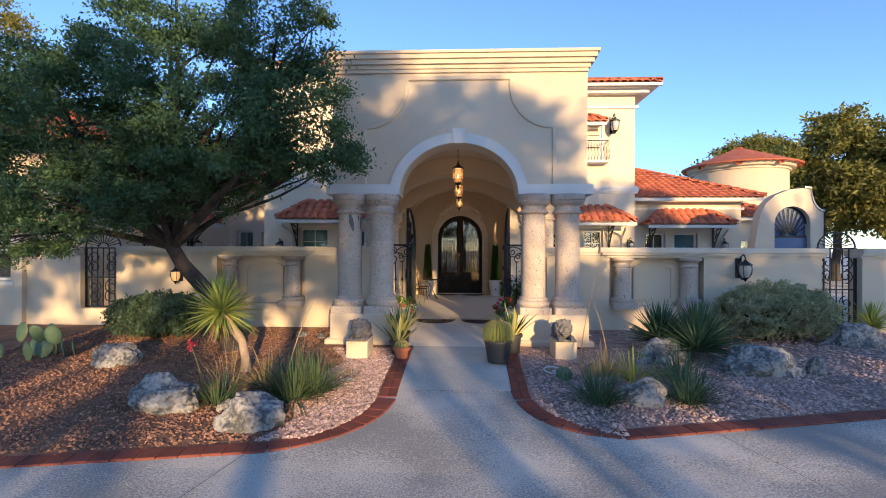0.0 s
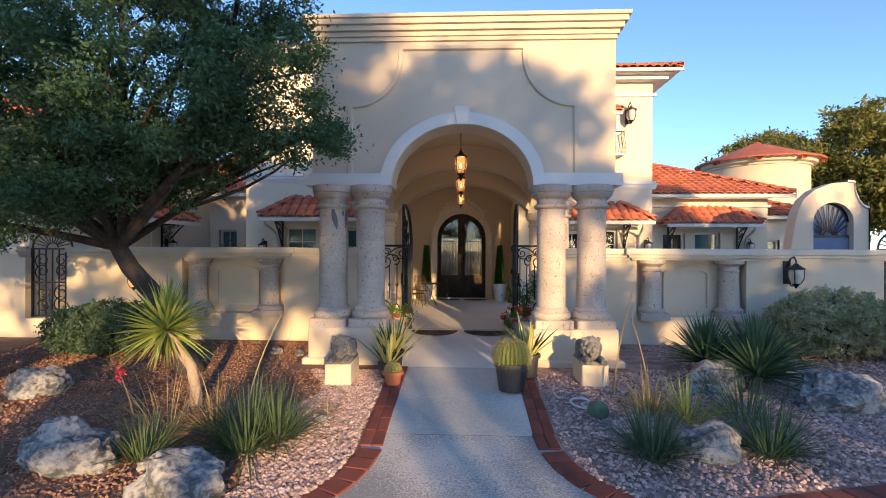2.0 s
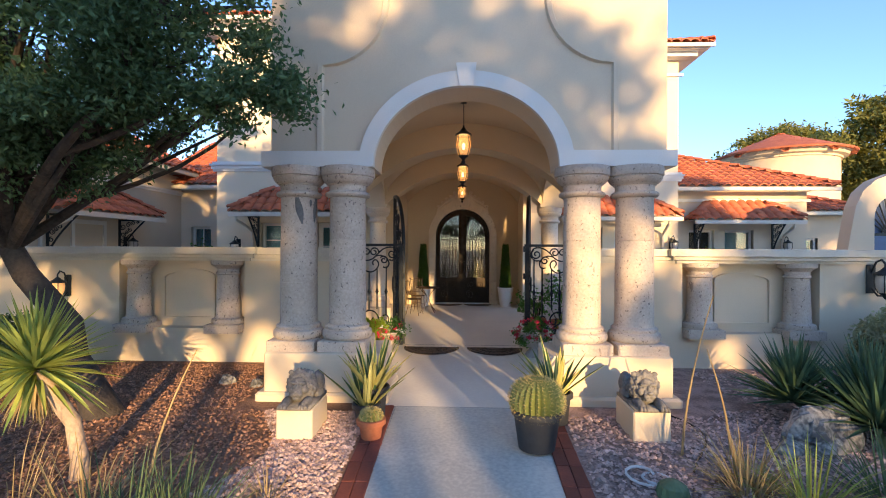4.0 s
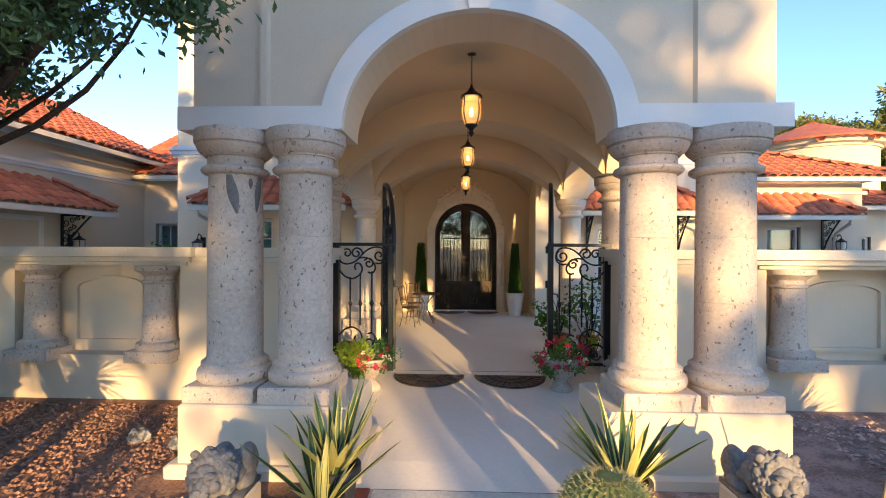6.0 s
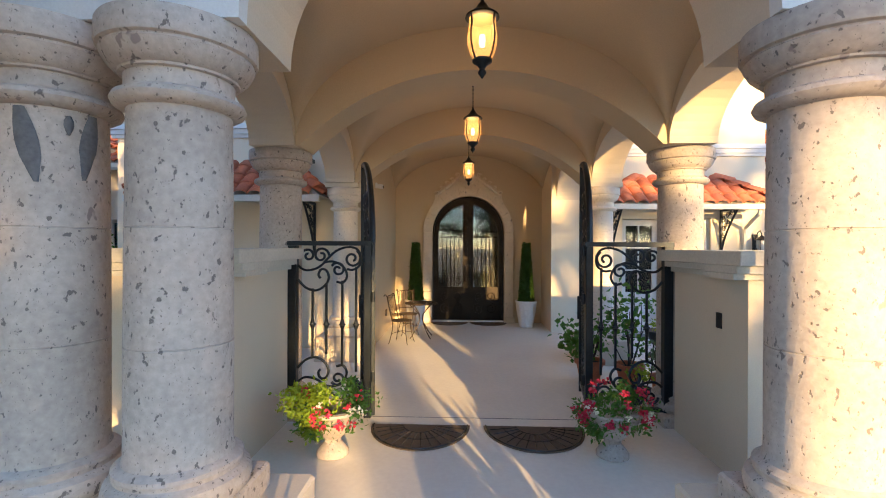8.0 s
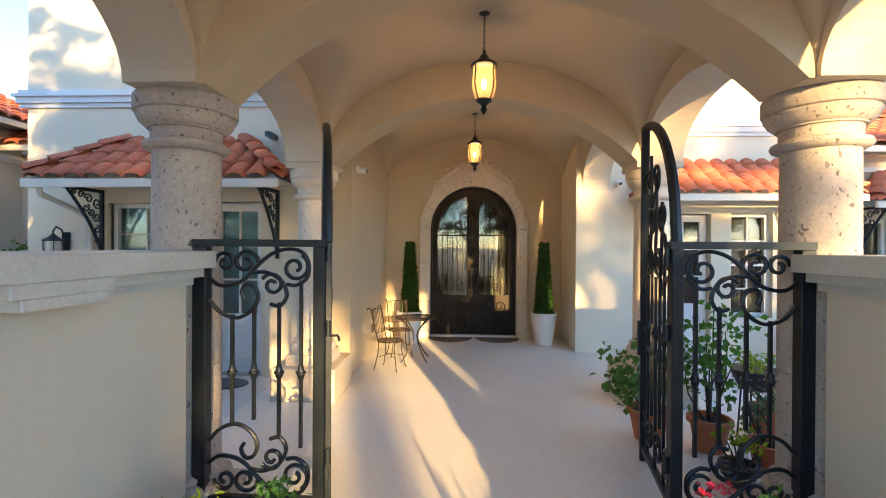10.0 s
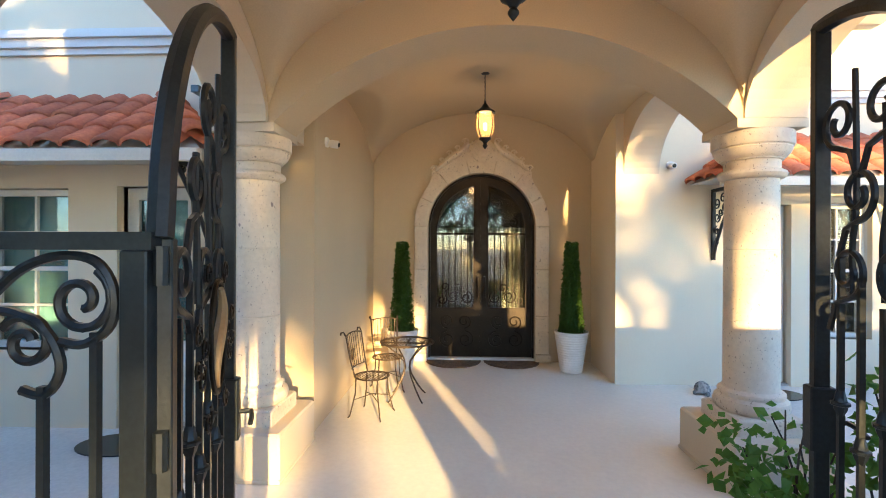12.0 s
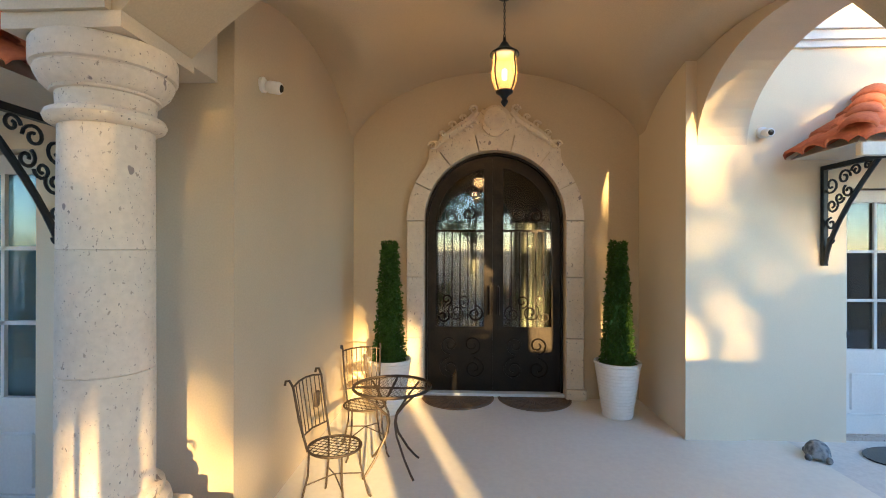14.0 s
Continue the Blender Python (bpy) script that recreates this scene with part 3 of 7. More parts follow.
for s, lab in ((-1, "pale cantera column on a stucco plinth beside the house wall"), (1, "pale cantera column on a stucco plinth with sun patches")):
    pl = thing("pedestal", (XC + s * 1.96, 13.54, 0.02), "cream stucco plinth under a stone column", "pedestal", group="column pedestals")
    Geo().bbox(-0.36, 0.36, -0.40, 0.40, 0.03, 0.36, 0.015).obj("body", STUCCO, pl)
    Geo().bbox(-0.365, 0.365, -0.405, 0.405, 0, 0.03, 0.004).obj("footing", STUCCO, pl)
    c3 = stone_column(XC + s * 1.96, 13.54, 0.38, lab, SPR - 0.38 - 0.07, CANTERA_P)
    c3.scale = (0.89, 0.89, 1.0)
    structure_block(XC + s * 1.96, 13.54, SPR - 0.068)


# ---- walls ----
def wall_boxes(x0, x1, z0, z1, y0, y1, holes):
    """A wall along x with rectangular holes (xa, xb, za, zb), sorted by x."""
    g = Geo()
    x = x0
    for xa, xb, za, zb in holes:
        if xa > x: g.box(x, xa, y0, y1, z0, z1)
        if za > z0: g.box(xa, xb, y0, y1, z0, za)
        if zb < z1: g.box(xa, xb, y0, y1, zb, z1)
        x = xb
    if x < x1: g.box(x, x1, y0, y1, z0, z1)
    return g


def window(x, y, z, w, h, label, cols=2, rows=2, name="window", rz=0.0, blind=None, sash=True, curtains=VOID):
    """A framed window; its local face looks to -y and its foot is the middle of the sill."""
    t = thing(name, (x, y, z), label, "window", rz, kind="structure")
    f = Geo()
    for a, b, c, d in ((-w / 2, -w / 2 + 0.06, 0, h), (w / 2 - 0.06, w / 2, 0, h), (-w / 2 + 0.06, w / 2 - 0.06, 0, 0.06), (-w / 2 + 0.06, w / 2 - 0.06, h - 0.06, h)):
        f.box(a, b, 0.02, 0.10, c, d)
    f.obj("window_frame", FRAME, t)
    g = Geo()
    tb = 0.022
    for i in range(1, cols):
        cx = -w / 2 + 0.06 + (w - 0.12) * i / cols
        g.box(cx - tb / 2, cx + tb / 2, 0.035, 0.065, 0.06, h - 0.06)
    for j in range(1, rows):
        cz = 0.06 + (h - 0.12) * j / rows
        q = 0.02 if (sash and j == rows // 2) else tb / 2
        g.box(-w / 2 + 0.06, w / 2 - 0.06, 0.03, 0.07, cz - q, cz + q)
    if g.v: g.obj("muntin", FRAME, t)
    p = Geo().box(-w / 2 + 0.06, w / 2 - 0.06, 0.075, 0.081, 0.06, h - 0.06).obj("pane", PANE_GLASS, t)
    p.visible_shadow = False
    # in VOID this sheet carries an unlit room's darkness as its colour
    Geo().box(-w / 2, w / 2, 0.16, 0.18, 0, h).obj("blind", curtains, t, "backing sheet behind the glass, near black where a room is unlit")
    s = Geo().bbox(-w / 2 - 0.08, w / 2 + 0.08, -0.09, 0.06, -0.09, 0.0)
    s.obj("window_sill", FRAME, t)
    c = Geo()
    for a, b, cc, d in ((-w / 2 - 0.08, -w / 2, 0, h), (w / 2, w / 2 + 0.08, 0, h), (-w / 2 - 0.08, w / 2 + 0.08, h, h + 0.09)):
        c.box(a, b, -0.025, 0.02, cc, d)
    c.obj("casing", FRAME, t)
    return t


def french_door(x, y, z, w, h, label, name="door_2", leaves=1, glass=PANE_GLASS, back=PANE_BLUE):
    t = thing(name, (x, y, z), label, "door", kind="structure")
    f = Geo()
    for a, b, c, d in ((-w / 2 - 0.09, -w / 2, 0, h + 0.1), (w / 2, w / 2 + 0.09, 0, h + 0.1), (-w / 2, w / 2, h, h + 0.1)):
        f.box(a, b, -0.03, 0.08, c, d)
    f.obj("door_frame", FRAME, t)
    lw = w / leaves
    for k in range(leaves):
        x0 = -w / 2 + k * lw + 0.004
        x1 = x0 + lw - 0.008
        d = Geo()
        d.box(x0, x0 + 0.11, 0.02, 0.065, 0.01, h - 0.005).box(x1 - 0.11, x1, 0.02, 0.065, 0.01, h - 0.005)
        d.box(x0 + 0.11, x1 - 0.11, 0.02, 0.065, h - 0.12, h - 0.005).box(x0 + 0.11, x1 - 0.11, 0.02, 0.065, 0.01, 0.20).box(x0 + 0.11, x1 - 0.11, 0.02, 0.065, 0.62, 0.80)
        d.bbox(x0 + 0.15, x1 - 0.15, 0.028, 0.05, 0.24, 0.58).box(x0 + 0.11, x1 - 0.11, 0.04, 0.06, 0.20, 0.62)
        m = (x0 + x1) / 2
        d.box(m - 0.012, m + 0.012, 0.03, 0.055, 0.80, h - 0.12)
        for q in (1, 2):
            zz = 0.80 + (h - 0.92) * q / 3
            d.box(x0 + 0.11, x1 - 0.11, 0.03, 0.055, zz - 0.012, zz + 0.012)
        leaf = d.obj("door_leaf", FRAME, t)
        p = Geo().box(x0 + 0.11, x1 - 0.11, 0.058, 0.062, 0.80, h - 0.12).obj("pane", glass, leaf)
        p.visible_shadow = False
        hx = x0 + 0.055 if k == leaves - 1 else x1 - 0.055
        Geo().lathe([(0.0, 0.0), (0.028, 0.0), (0.028, 0.012), (0.012, 0.02), (0.012, 0.045), (0.03, 0.055), (0.03, 0.075), (0.0, 0.085)], 12).obj("door_handle", IRON, leaf, "black door knob", True).matrix_basis = pose(hx, 0.02, 0.95, 90)
    # backing sheet; VOID makes it near black like an unlit room
    Geo().box(-w / 2, w / 2, 0.14, 0.16, 0, h).obj("blind", back, t)
    Geo().box(-w / 2 - 0.05, w / 2 + 0.05, -0.08, 0.08, -0.01, 0.02).obj("threshold", CANTERA, t)
    return t


def structure(g, name, m, label, category="wall"):
    return g.obj(name, m, None, label, kind="structure", category=category)


# house wall behind the porch, with the arched doorway
DY, DR, DSP = 16.95, 0.815, 2.07
g = Geo().prism([(XC - 1.66, 0.0), (XC - DR, 0.0)] + arc(XC, DSP, DR, DR, 180, 0, 32) + [(XC + DR, 0.0), (XC + 1.66, 0.0), (XC + 1.66, 4.45), (XC - 1.66, 4.45)], "y", DY, DY + 0.35)
structure(g, "wall_entrance", STUCCO_IN, "stucco wall around the arched front door, warm light in its beige")
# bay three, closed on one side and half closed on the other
structure(Geo().box(XC - 2.2, XC - 1.66, 14.1, 17.3, 0, 4.45), "wall_porch_west", STUCCO_IN, "stucco side wall of the entrance, warm light in its beige")
structure(Geo().box(XC + 1.66, XC + 2.2, 15.82, 17.3, 0, 4.45), "wall_porch_east", STUCCO_WHITE, "warm beige stucco pier beside the front door")

# two-storey house, west front and east front
WYL, WYR = 14.1, 15.84
HL = [(-5.0, -4.1, 0.75, 2.3), (-3.62, -2.90, 0.0, 2.32)]
structure(wall_boxes(-6.1, XC - 2.2, 0, 7.0, WYL, WYL + 0.35, HL), "wall_west", STUCCO_WHITE, "cream-white two-storey stucco house wall")
HR = [(3.02, 3.78, 0.0, 2.30), (4.10, 4.76, 0.62, 2.32)]
structure(wall_boxes(XC + 2.2, 5.81, 0, 7.0, WYR, WYR + 0.35, HR), "wall_east", STUCCO_WHITE, "cream-white two-storey stucco house wall with sun patches")
structure(Geo().box(5.46, 5.81, WYR + 0.35, 24.0, 0, 7.0), "wall_east_side", STUCCO_WHITE, "cream-white stucco side wall of the house")
structure(Geo().box(-6.1, -5.75, WYL + 0.35, 24.0, 0, 7.0), "wall_west_side", STUCCO_WHITE, "cream-white stucco side wall of the house")
structure(Geo().box(-6.1, 5.81, 24.0, 24.3, 0, 7.0), "wall_rear", STUCCO_WHITE, "plain stucco rear wall of the house")
structure(Geo().box(XC - 2.2, XC + 2.2, 17.3, 17.6, 4.45, 7.0), "wall_upper", STUCCO_WHITE, "cream-white stucco upper wall above the porch roof")
for a, b, y in ((-6.16, XC - 2.2, WYL), (XC + 2.2, 5.87, WYR)):
    for i, (o, z0, z1) in enumerate(((0.03, 3.56, 3.62), (0.06, 3.62, 3.70), (0.04, 3.74, 3.80), (0.09, 3.70, 3.74))):
        structure(Geo().box(a - o, b + (o if b > 0 else 0), y - o, y - 0.002, z0, z1), "string_course", TRIM, "painted moulded band across the house wall", "trim")
    for o, z0, z1 in ((0.05, 6.42, 6.5), (0.30, 6.86, 6.98), (0.52, 6.98, 7.06)):
        structure(Geo().box(a - o, b + (o if b > 0 else 0), y - o, y - 0.002, z0, z1), "eave_moulding", TRIM, "painted eave moulding under the roof", "trim")
for o, z0, z1 in ((0.03, 3.56, 3.62), (0.06, 3.62, 3.70), (0.09, 3.70, 3.74), (0.30, 6.86, 6.98), (0.52, 6.98, 7.06)):
    structure(Geo().box(5.812, 5.812 + o + 0.06, WYR, 24.0, z0, z1), "string_course", TRIM, "painted moulded band across the house wall", "trim")
window(-4.55, WYL + 0.10, 0.75, 0.90, 1.55, "white-framed window under the tiled awning", 2, 4, "window_1", curtains=PANE_BLUE)
french_door(-3.26, WYL + 0.12, 0.02, 0.72, 2.30, "white glazed courtyard door under the tiled awning", "door_2")
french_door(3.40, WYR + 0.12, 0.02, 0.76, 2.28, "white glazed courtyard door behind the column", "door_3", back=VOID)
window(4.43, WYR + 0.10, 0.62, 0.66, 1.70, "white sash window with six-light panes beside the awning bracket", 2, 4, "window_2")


# ---- tiled roofs ----
def tile_piece():
    g = Geo()
    r, L = 0.118, 0.36
    n = 6
    for e, (t, lift, rr) in enumerate(((0.0, 0.028, r), (L, 0.0, r * 0.88))):
        for k in range(n + 1):
            a = math.pi * k / n
            g.v.append((rr * math.cos(a), t, lift + 0.075 * math.sin(a) * rr / r))
    for k in range(n + 1):
        a = math.pi * k / n
        g.v.append(((r - 0.014) * math.cos(a), 0.0, 0.014 + 0.062 * math.sin(a)))
    m = n + 1
    g.f = [(k, k + 1, m + k + 1, m + k) for k in range(n)] + [(k + 1, k, 2 * m + k, 2 * m + k + 1) for k in range(n)]
    return g


PIECE = tile_piece()
_po = PIECE.obj("tile_mesh_source", TILE)
PIECE_MESH = _po.data
PIECE_MESH.shade_smooth()
bpy.data.objects.remove(_po)


def tile_field(parent, origin, u, v, W, L, inside, parts, limit=300):
    """Barrel tiles on a sloping plane. u runs along the eave and v up the slope, in the parent's space."""
    u, v = Vector(u).normalized(), Vector(v).normalized()
    nrm = u.cross(v)
    M = Matrix((u, v, nrm)).transposed().to_4x4()
    cols, rows = int(W / 0.24) + 1, int(L / 0.28) + 1
    joined = Geo()
    for j in range(rows):
        for i in range(cols):
            s, t = 0.12 + i * 0.24, j * 0.28
            if not inside(s, t + 0.08): continue
            p = Vector(origin) + u * s + v * (t - 0.04) + nrm * 0.012
            m = Matrix.Translation(p) @ M @ pose(random.uniform(-0.006, 0.006), 0, random.uniform(0, 0.006), random.uniform(-0.6, 0.6), 0, random.uniform(-1.2, 1.2))
            if parts:
                o = new("tile", PIECE_MESH)
                o.parent, o.matrix_basis = parent, m
            else:
                joined.add([m @ Vector(q) for q in PIECE.v], PIECE.f)
    if joined.v: joined.obj("tiles", TILE, parent, "rows of terracotta barrel tiles", True, kind="stuff")


def hip_tiles(parent, a, b, parts):
    a, b = Vector(a), Vector(b)
    d = b - a
    n = int(d.length / 0.28)
    v = d.normalized()
    u = v.cross(Vector((0, 0, 1))).normalized()
    w = u.cross(v)
    M = Matrix((u, v, w)).transposed().to_4x4()
    joined = Geo()
    for k in range(n):
        m = Matrix.Translation(a + v * (k * 0.28) + w * 0.045) @ M
        if parts:
            o = new("ridge_tile", PIECE_MESH)
            o.parent, o.matrix_basis = parent, m
        else: joined.add([m @ Vector(q) for q in PIECE.v], PIECE.f)
    if joined.v: joined.obj("ridge_tiles", TILE, parent, "", True, kind="stuff")


def hipped(parent, W, D, H, ends=(True, True), parts=False, under=GUTTER, fascia=0.11):
    """A lean-to roof: local x along the eave from 0 to W, the eave at y=-D, the top at y=0 and H above it; an end may be hipped."""
    e0, e1 = (D if ends[0] else 0), (D if ends[1] else 0)
    top = [(e0, 0, H), (W - e1, 0, H)]
    vs = [(0, -D, 0), (W, -D, 0), (W, 0, 0), (0, 0, 0), *top]
    fs = [(0, 1, 5, 4), (1, 2, 5), (3, 0, 4), (0, 3, 2, 1), (2, 3, 4, 5)]
    Geo().add(vs, fs).obj("deck", under, parent, "painted soffit")
    SL = math.hypot(D, H)
    v = (0, D / SL, H / SL)
    tile_field(parent, (0, -D, 0), (1, 0, 0), v, W, SL, lambda s, t: e0 * t / SL - 0.02 < s < W - e1 * t / SL + 0.02, parts)
    if ends[0]:
        tile_field(parent, (0, 0, 0), (0, -1, 0), (D / SL, 0, H / SL), D, SL, lambda s, t: 0 < s < D * (1 - t / SL) + 0.05, parts)
        hip_tiles(parent, (0, -D, 0.03), (e0, 0, H + 0.03), parts)
    if ends[1]:
        tile_field(parent, (W, -D, 0), (0, 1, 0), (-D / SL, 0, H / SL), D, SL, lambda s, t: D * t / SL - 0.05 < s < D, parts)
        hip_tiles(parent, (W, -D, 0.03), (W - e1, 0, H + 0.03), parts)
    g = Geo().bbox(-0.03, W + 0.03, -D - 0.07, -D - 0.005, -fascia, -0.01, 0.01)
    g.obj("gutter", GUTTER, parent, "cream painted metal gutter")


def bracket(parent, x, D, H):
    """A scrolled iron bracket under an awning, in the parent's space."""
    g = Geo()
    g.box(x - 0.02, x + 0.02, -0.04, -0.002, -H, -0.06).box(x - 0.02, x + 0.02, -D, -0.04, -0.10, -0.06)
    diag = [(x, -0.03 - (D - 0.06) * (k / 10) ** 1.5, -H + 0.02 + (H - 0.10) * (k / 10)) for k in range(11)]
    g.tube(diag, 0.02, 6)
    br = g.obj("bracket", IRON, parent, "black scrolled iron bracket")
    for cy, cz, r, a0, tn in ((0.10, -0.24, 0.075, 200, 1.3), (0.11, -0.42, 0.065, 20, -1.3), (0.24, -0.19, 0.065, 0, 1.3), (0.36, -0.15, 0.05, 180, -1.2), (0.10, -0.58, 0.055, 90, 1.2), (0.09, -0.72, 0.04, 0, -1.2), (0.28, -0.31, 0.055, 120, 1.2), (0.47, -0.13, 0.035, 0, 1.2), (0.19, -0.36, 0.05, 0, -1.3)):
        if cy < D - 0.05 and -cz < H:
            Geo().tube([(x, -py, pz) for py, pz in scroll(cy, cz, r, a0, tn, 18)], 0.010, 5).obj("scroll", IRON, br)


def awning(name, loc, W, D, H, label, rz=0.0, brackets=(), parts=True, ends=(True, True), spout=None):
    t = thing(name, loc, label, "awning", rz)
    hipped(t, W, D, H, ends, parts)
    for bx in brackets: bracket(t, bx, D * 0.85, 0.95)
    if spout is not None:
        g = Geo().tube([(spout, -D + 0.02, -0.08), (spout, -D + 0.04, -0.18), (spout + 0.06, -D * 0.5, -0.30), (spout + 0.1, -0.10, -0.42), (spout + 0.1, -0.06, -0.6), (spout + 0.1, -0.06, -2.3)], 0.035, 8)
        g.obj("downspout", GUTTER, t, "cream metal downspout", True)
    return t


awning("tiled_awning", (-5.4, WYL - 0.004, 2.52), 3.0, 0.72, 0.55, "red barrel-tiled awning on scrolled iron brackets", brackets=(0.35, 2.72), spout=0.12)
awning("tiled_awning", (2.53, WYR - 0.004, 2.55), 3.04, 0.72, 0.53, "red barrel-tiled awning on scrolled iron brackets over the sash window", brackets=(0.28, 2.42), spout=2.75)

# east one-storey wing
WY2 = 16.35
structure(wall_boxes(5.812, 9.6, 0, 3.35, WY2, WY2 + 0.3, [(6.35, 7.05, 0.8, 2.25), (7.35, 8.15, 0.8, 2.25)]), "wall_wing_east", STUCCO, "cream stucco wall of the single-storey wing")
window(6.70, WY2 + 0.10, 0.8, 0.70, 1.45, "white-framed window with pale curtains", 2, 1, "window_3", curtains=CURTAIN)
window(7.75, WY2 + 0.10, 0.8, 0.80, 1.45, "white-framed window with a blue-grey blind", 1, 1, "window_4", curtains=PANE_BLUE)
structure(Geo().box(5.812, 9.68, WY2 - 0.06, WY2 - 0.002, 3.05, 3.13), "trim_wing_east", TRIM, "painted band under the wing eave", "trim")
roof = thing("tiled_roof", (5.83, WY2 + 3.0, 3.42), "dark red barrel-tiled roof of the east wing", "roof", kind="structure")
hipped(roof, 4.3, 3.45, 1.55, (False, True))
awning("tiled_awning", (6.2, WY2 - 0.004, 2.50), 2.85, 0.70, 0.52, "red barrel-tiled awning over the wing windows", brackets=(0.3, 2.45), spout=2.6, parts=True)
structure(wall_boxes(9.6, 11.6, 0, 2.75, 17.2, 17.5, [(9.95, 10.55, 0.8, 2.05)]), "wall_far_east", STUCCO, "cream stucco wall of the low far wing")
w5 = window(10.25, 17.28, 0.8, 0.60, 1.25, "arched window with a pale blue fan light", 1, 1, "window_5", curtains=PANE_BLUE)
Geo().prism(arc(0, 1.25, 0.36, 0.34, 180, 0, 16), "y", -0.05, -0.01).obj("arch_casing", FRAME, w5)
Geo().prism(arc(0, 1.25, 0.28, 0.27, 180, 0, 16), "y", -0.065, -0.052).obj("fan_pane", PANE_BLUE, w5)
roof = thing("tiled_roof", (9.3, 18.6, 2.83), "red barrel-tiled roof of the low far wing", "roof", kind="structure")
hipped(roof, 2.6, 1.75, 0.7, (False, True))

# round tower
tower = thing("round_tower", (14.0, 24.0, 0), "round cream tower with a conical red tile roof", "tower", kind="structure")
Geo().lathe([(2.05, 0), (2.05, 5.5), (2.12, 5.5), (2.12, 5.58), (2.3, 5.62), (2.36, 5.74), (2.5, 5.80), (0.0, 5.80)], 48).obj("wall", STUCCO, tower, smooth=True)
Geo().lathe([(2.6, 5.76), (2.62, 5.82), (0.0, 6.86)], 48).obj("cone", TILE, tower)
tg, hg = Geo(), Geo()
for k in range(54):
    a = 2 * math.pi * k / 54
    for j in range(9):
        r = 2.6 - j * 0.28
        if k % (1 if r > 1.5 else 2 if r > 0.8 else 4): continue
        d = Vector((-math.cos(a), -math.sin(a), 0.40)).normalized()
        u = Vector((-math.sin(a), math.cos(a), 0)) * -1
        M = Matrix((u, d, u.cross(d))).transposed().to_4x4()
        m = Matrix.Translation((r * math.cos(a), r * math.sin(a), 5.83 + (2.6 - r) * 0.40)) @ M
        (hg if k % 6 == 0 else tg).add([m @ Vector((q[0] * 1.2, q[1], q[2] * (1.5 if k % 6 == 0 else 1.0) + (0.10 if k % 6 == 0 else 0))) for q in PIECE.v], PIECE.f)
tg.obj("tiles", TILE, tower, "rows of terracotta tiles", True, kind="stuff")
hg.obj("ridge_tiles", TILE, tower, "raised ribs of terracotta ridge tiles", True, kind="stuff")

# main upper roofs
roof = thing("tiled_roof", (2.0, WYR + 4.0, 7.10), "red barrel-tiled hip roof over the east upper storey", "roof", kind="structure")
hipped(roof, 4.45, 4.55, 1.7, (False, True))
roof = thing("tiled_roof", (-6.7, WYL + 4.0, 7.10), "red barrel-tiled hip roof over the west upper storey", "roof", kind="structure")
hipped(roof, 4.6, 4.55, 1.7, (True, False))

# west wings
structure(wall_boxes(-12.0, -6.102, 0, 3.4, 16.3, 16.6, [(-8.05, -7.45, 0.9, 2.3), (-7.15, -6.35, 0.0, 2.25)]), "wall_wing_west", STUCCO, "cream stucco wall of the west courtyard")
window(-7.75, 16.40, 0.9, 0.60, 1.40, "white-framed window with a dark blue-green blind", 2, 2, "window_6", curtains=PANE_BLUE)
french_door(-6.75, 16.42, 0.02, 0.78, 2.22, "white glazed courtyard door with pale blue panes", "door_4")
roof = thing("tiled_roof", (-9.2, 19.4, 3.48), "sunlit orange barrel-tiled roof behind the courtyard", "roof", kind="structure")
hipped(roof, 3.1, 3.5, 1.9, (False, False))
structure(Geo().box(-8.7, -8.35, 9.9, 16.3, 0, 3.75), "wall_wing_inner", STUCCO, "cream stucco wall of the west wing")
structure(Geo().box(-15.0, -8.7, 9.9, 10.2, 0, 3.75), "wall_wing_front", STUCCO, "cream stucco front wall of the west wing")
roof = thing("tiled_roof", (-11.3, 9.3, 3.85), "orange barrel-tiled roof of the west wing", "roof", rz=90, kind="structure")
hipped(roof, 7.6, 3.4, 1.72, (True, False))
for o, z0, z1 in ((0.03, 3.2, 3.26), (0.06, 3.26, 3.32)):
    structure(Geo().box(-8.348, -8.348 + o, 9.9, 16.3, z0, z1), "band_wing_inner", TRIM, "painted moulded band on the wing wall", "trim")
awning("tiled_awning", (-8.346, 11.5, 2.42), 2.75, 0.80, 0.55, "red barrel-tiled awning on scrolled iron brackets along the wing", rz=90, brackets=(0.35, 2.3), spout=0.05)
wl = window(-8.34, 12.9, 0.85, 0.8, 1.35, "white-framed window with pale drapes under an awning", 2, 2, "window_7", rz=90, curtains=CURTAIN)

# ---- garden wall ----
GW0, GW1 = 9.66, 9.98


def wall_cap(x0, x1, name="wall_cap"):
    g = Geo()
    for o, z0, z1 in ((0.03, 1.50, 1.545), (0.07, 1.545, 1.60), (0.11, 1.60, 1.70)):
        g.bbox(x0, x1, GW0 - o, GW1 + o, z0, z1, 0.006)
    structure(g, name, CAPSTONE, "weathered moulded cap along the garden wall", "trim")


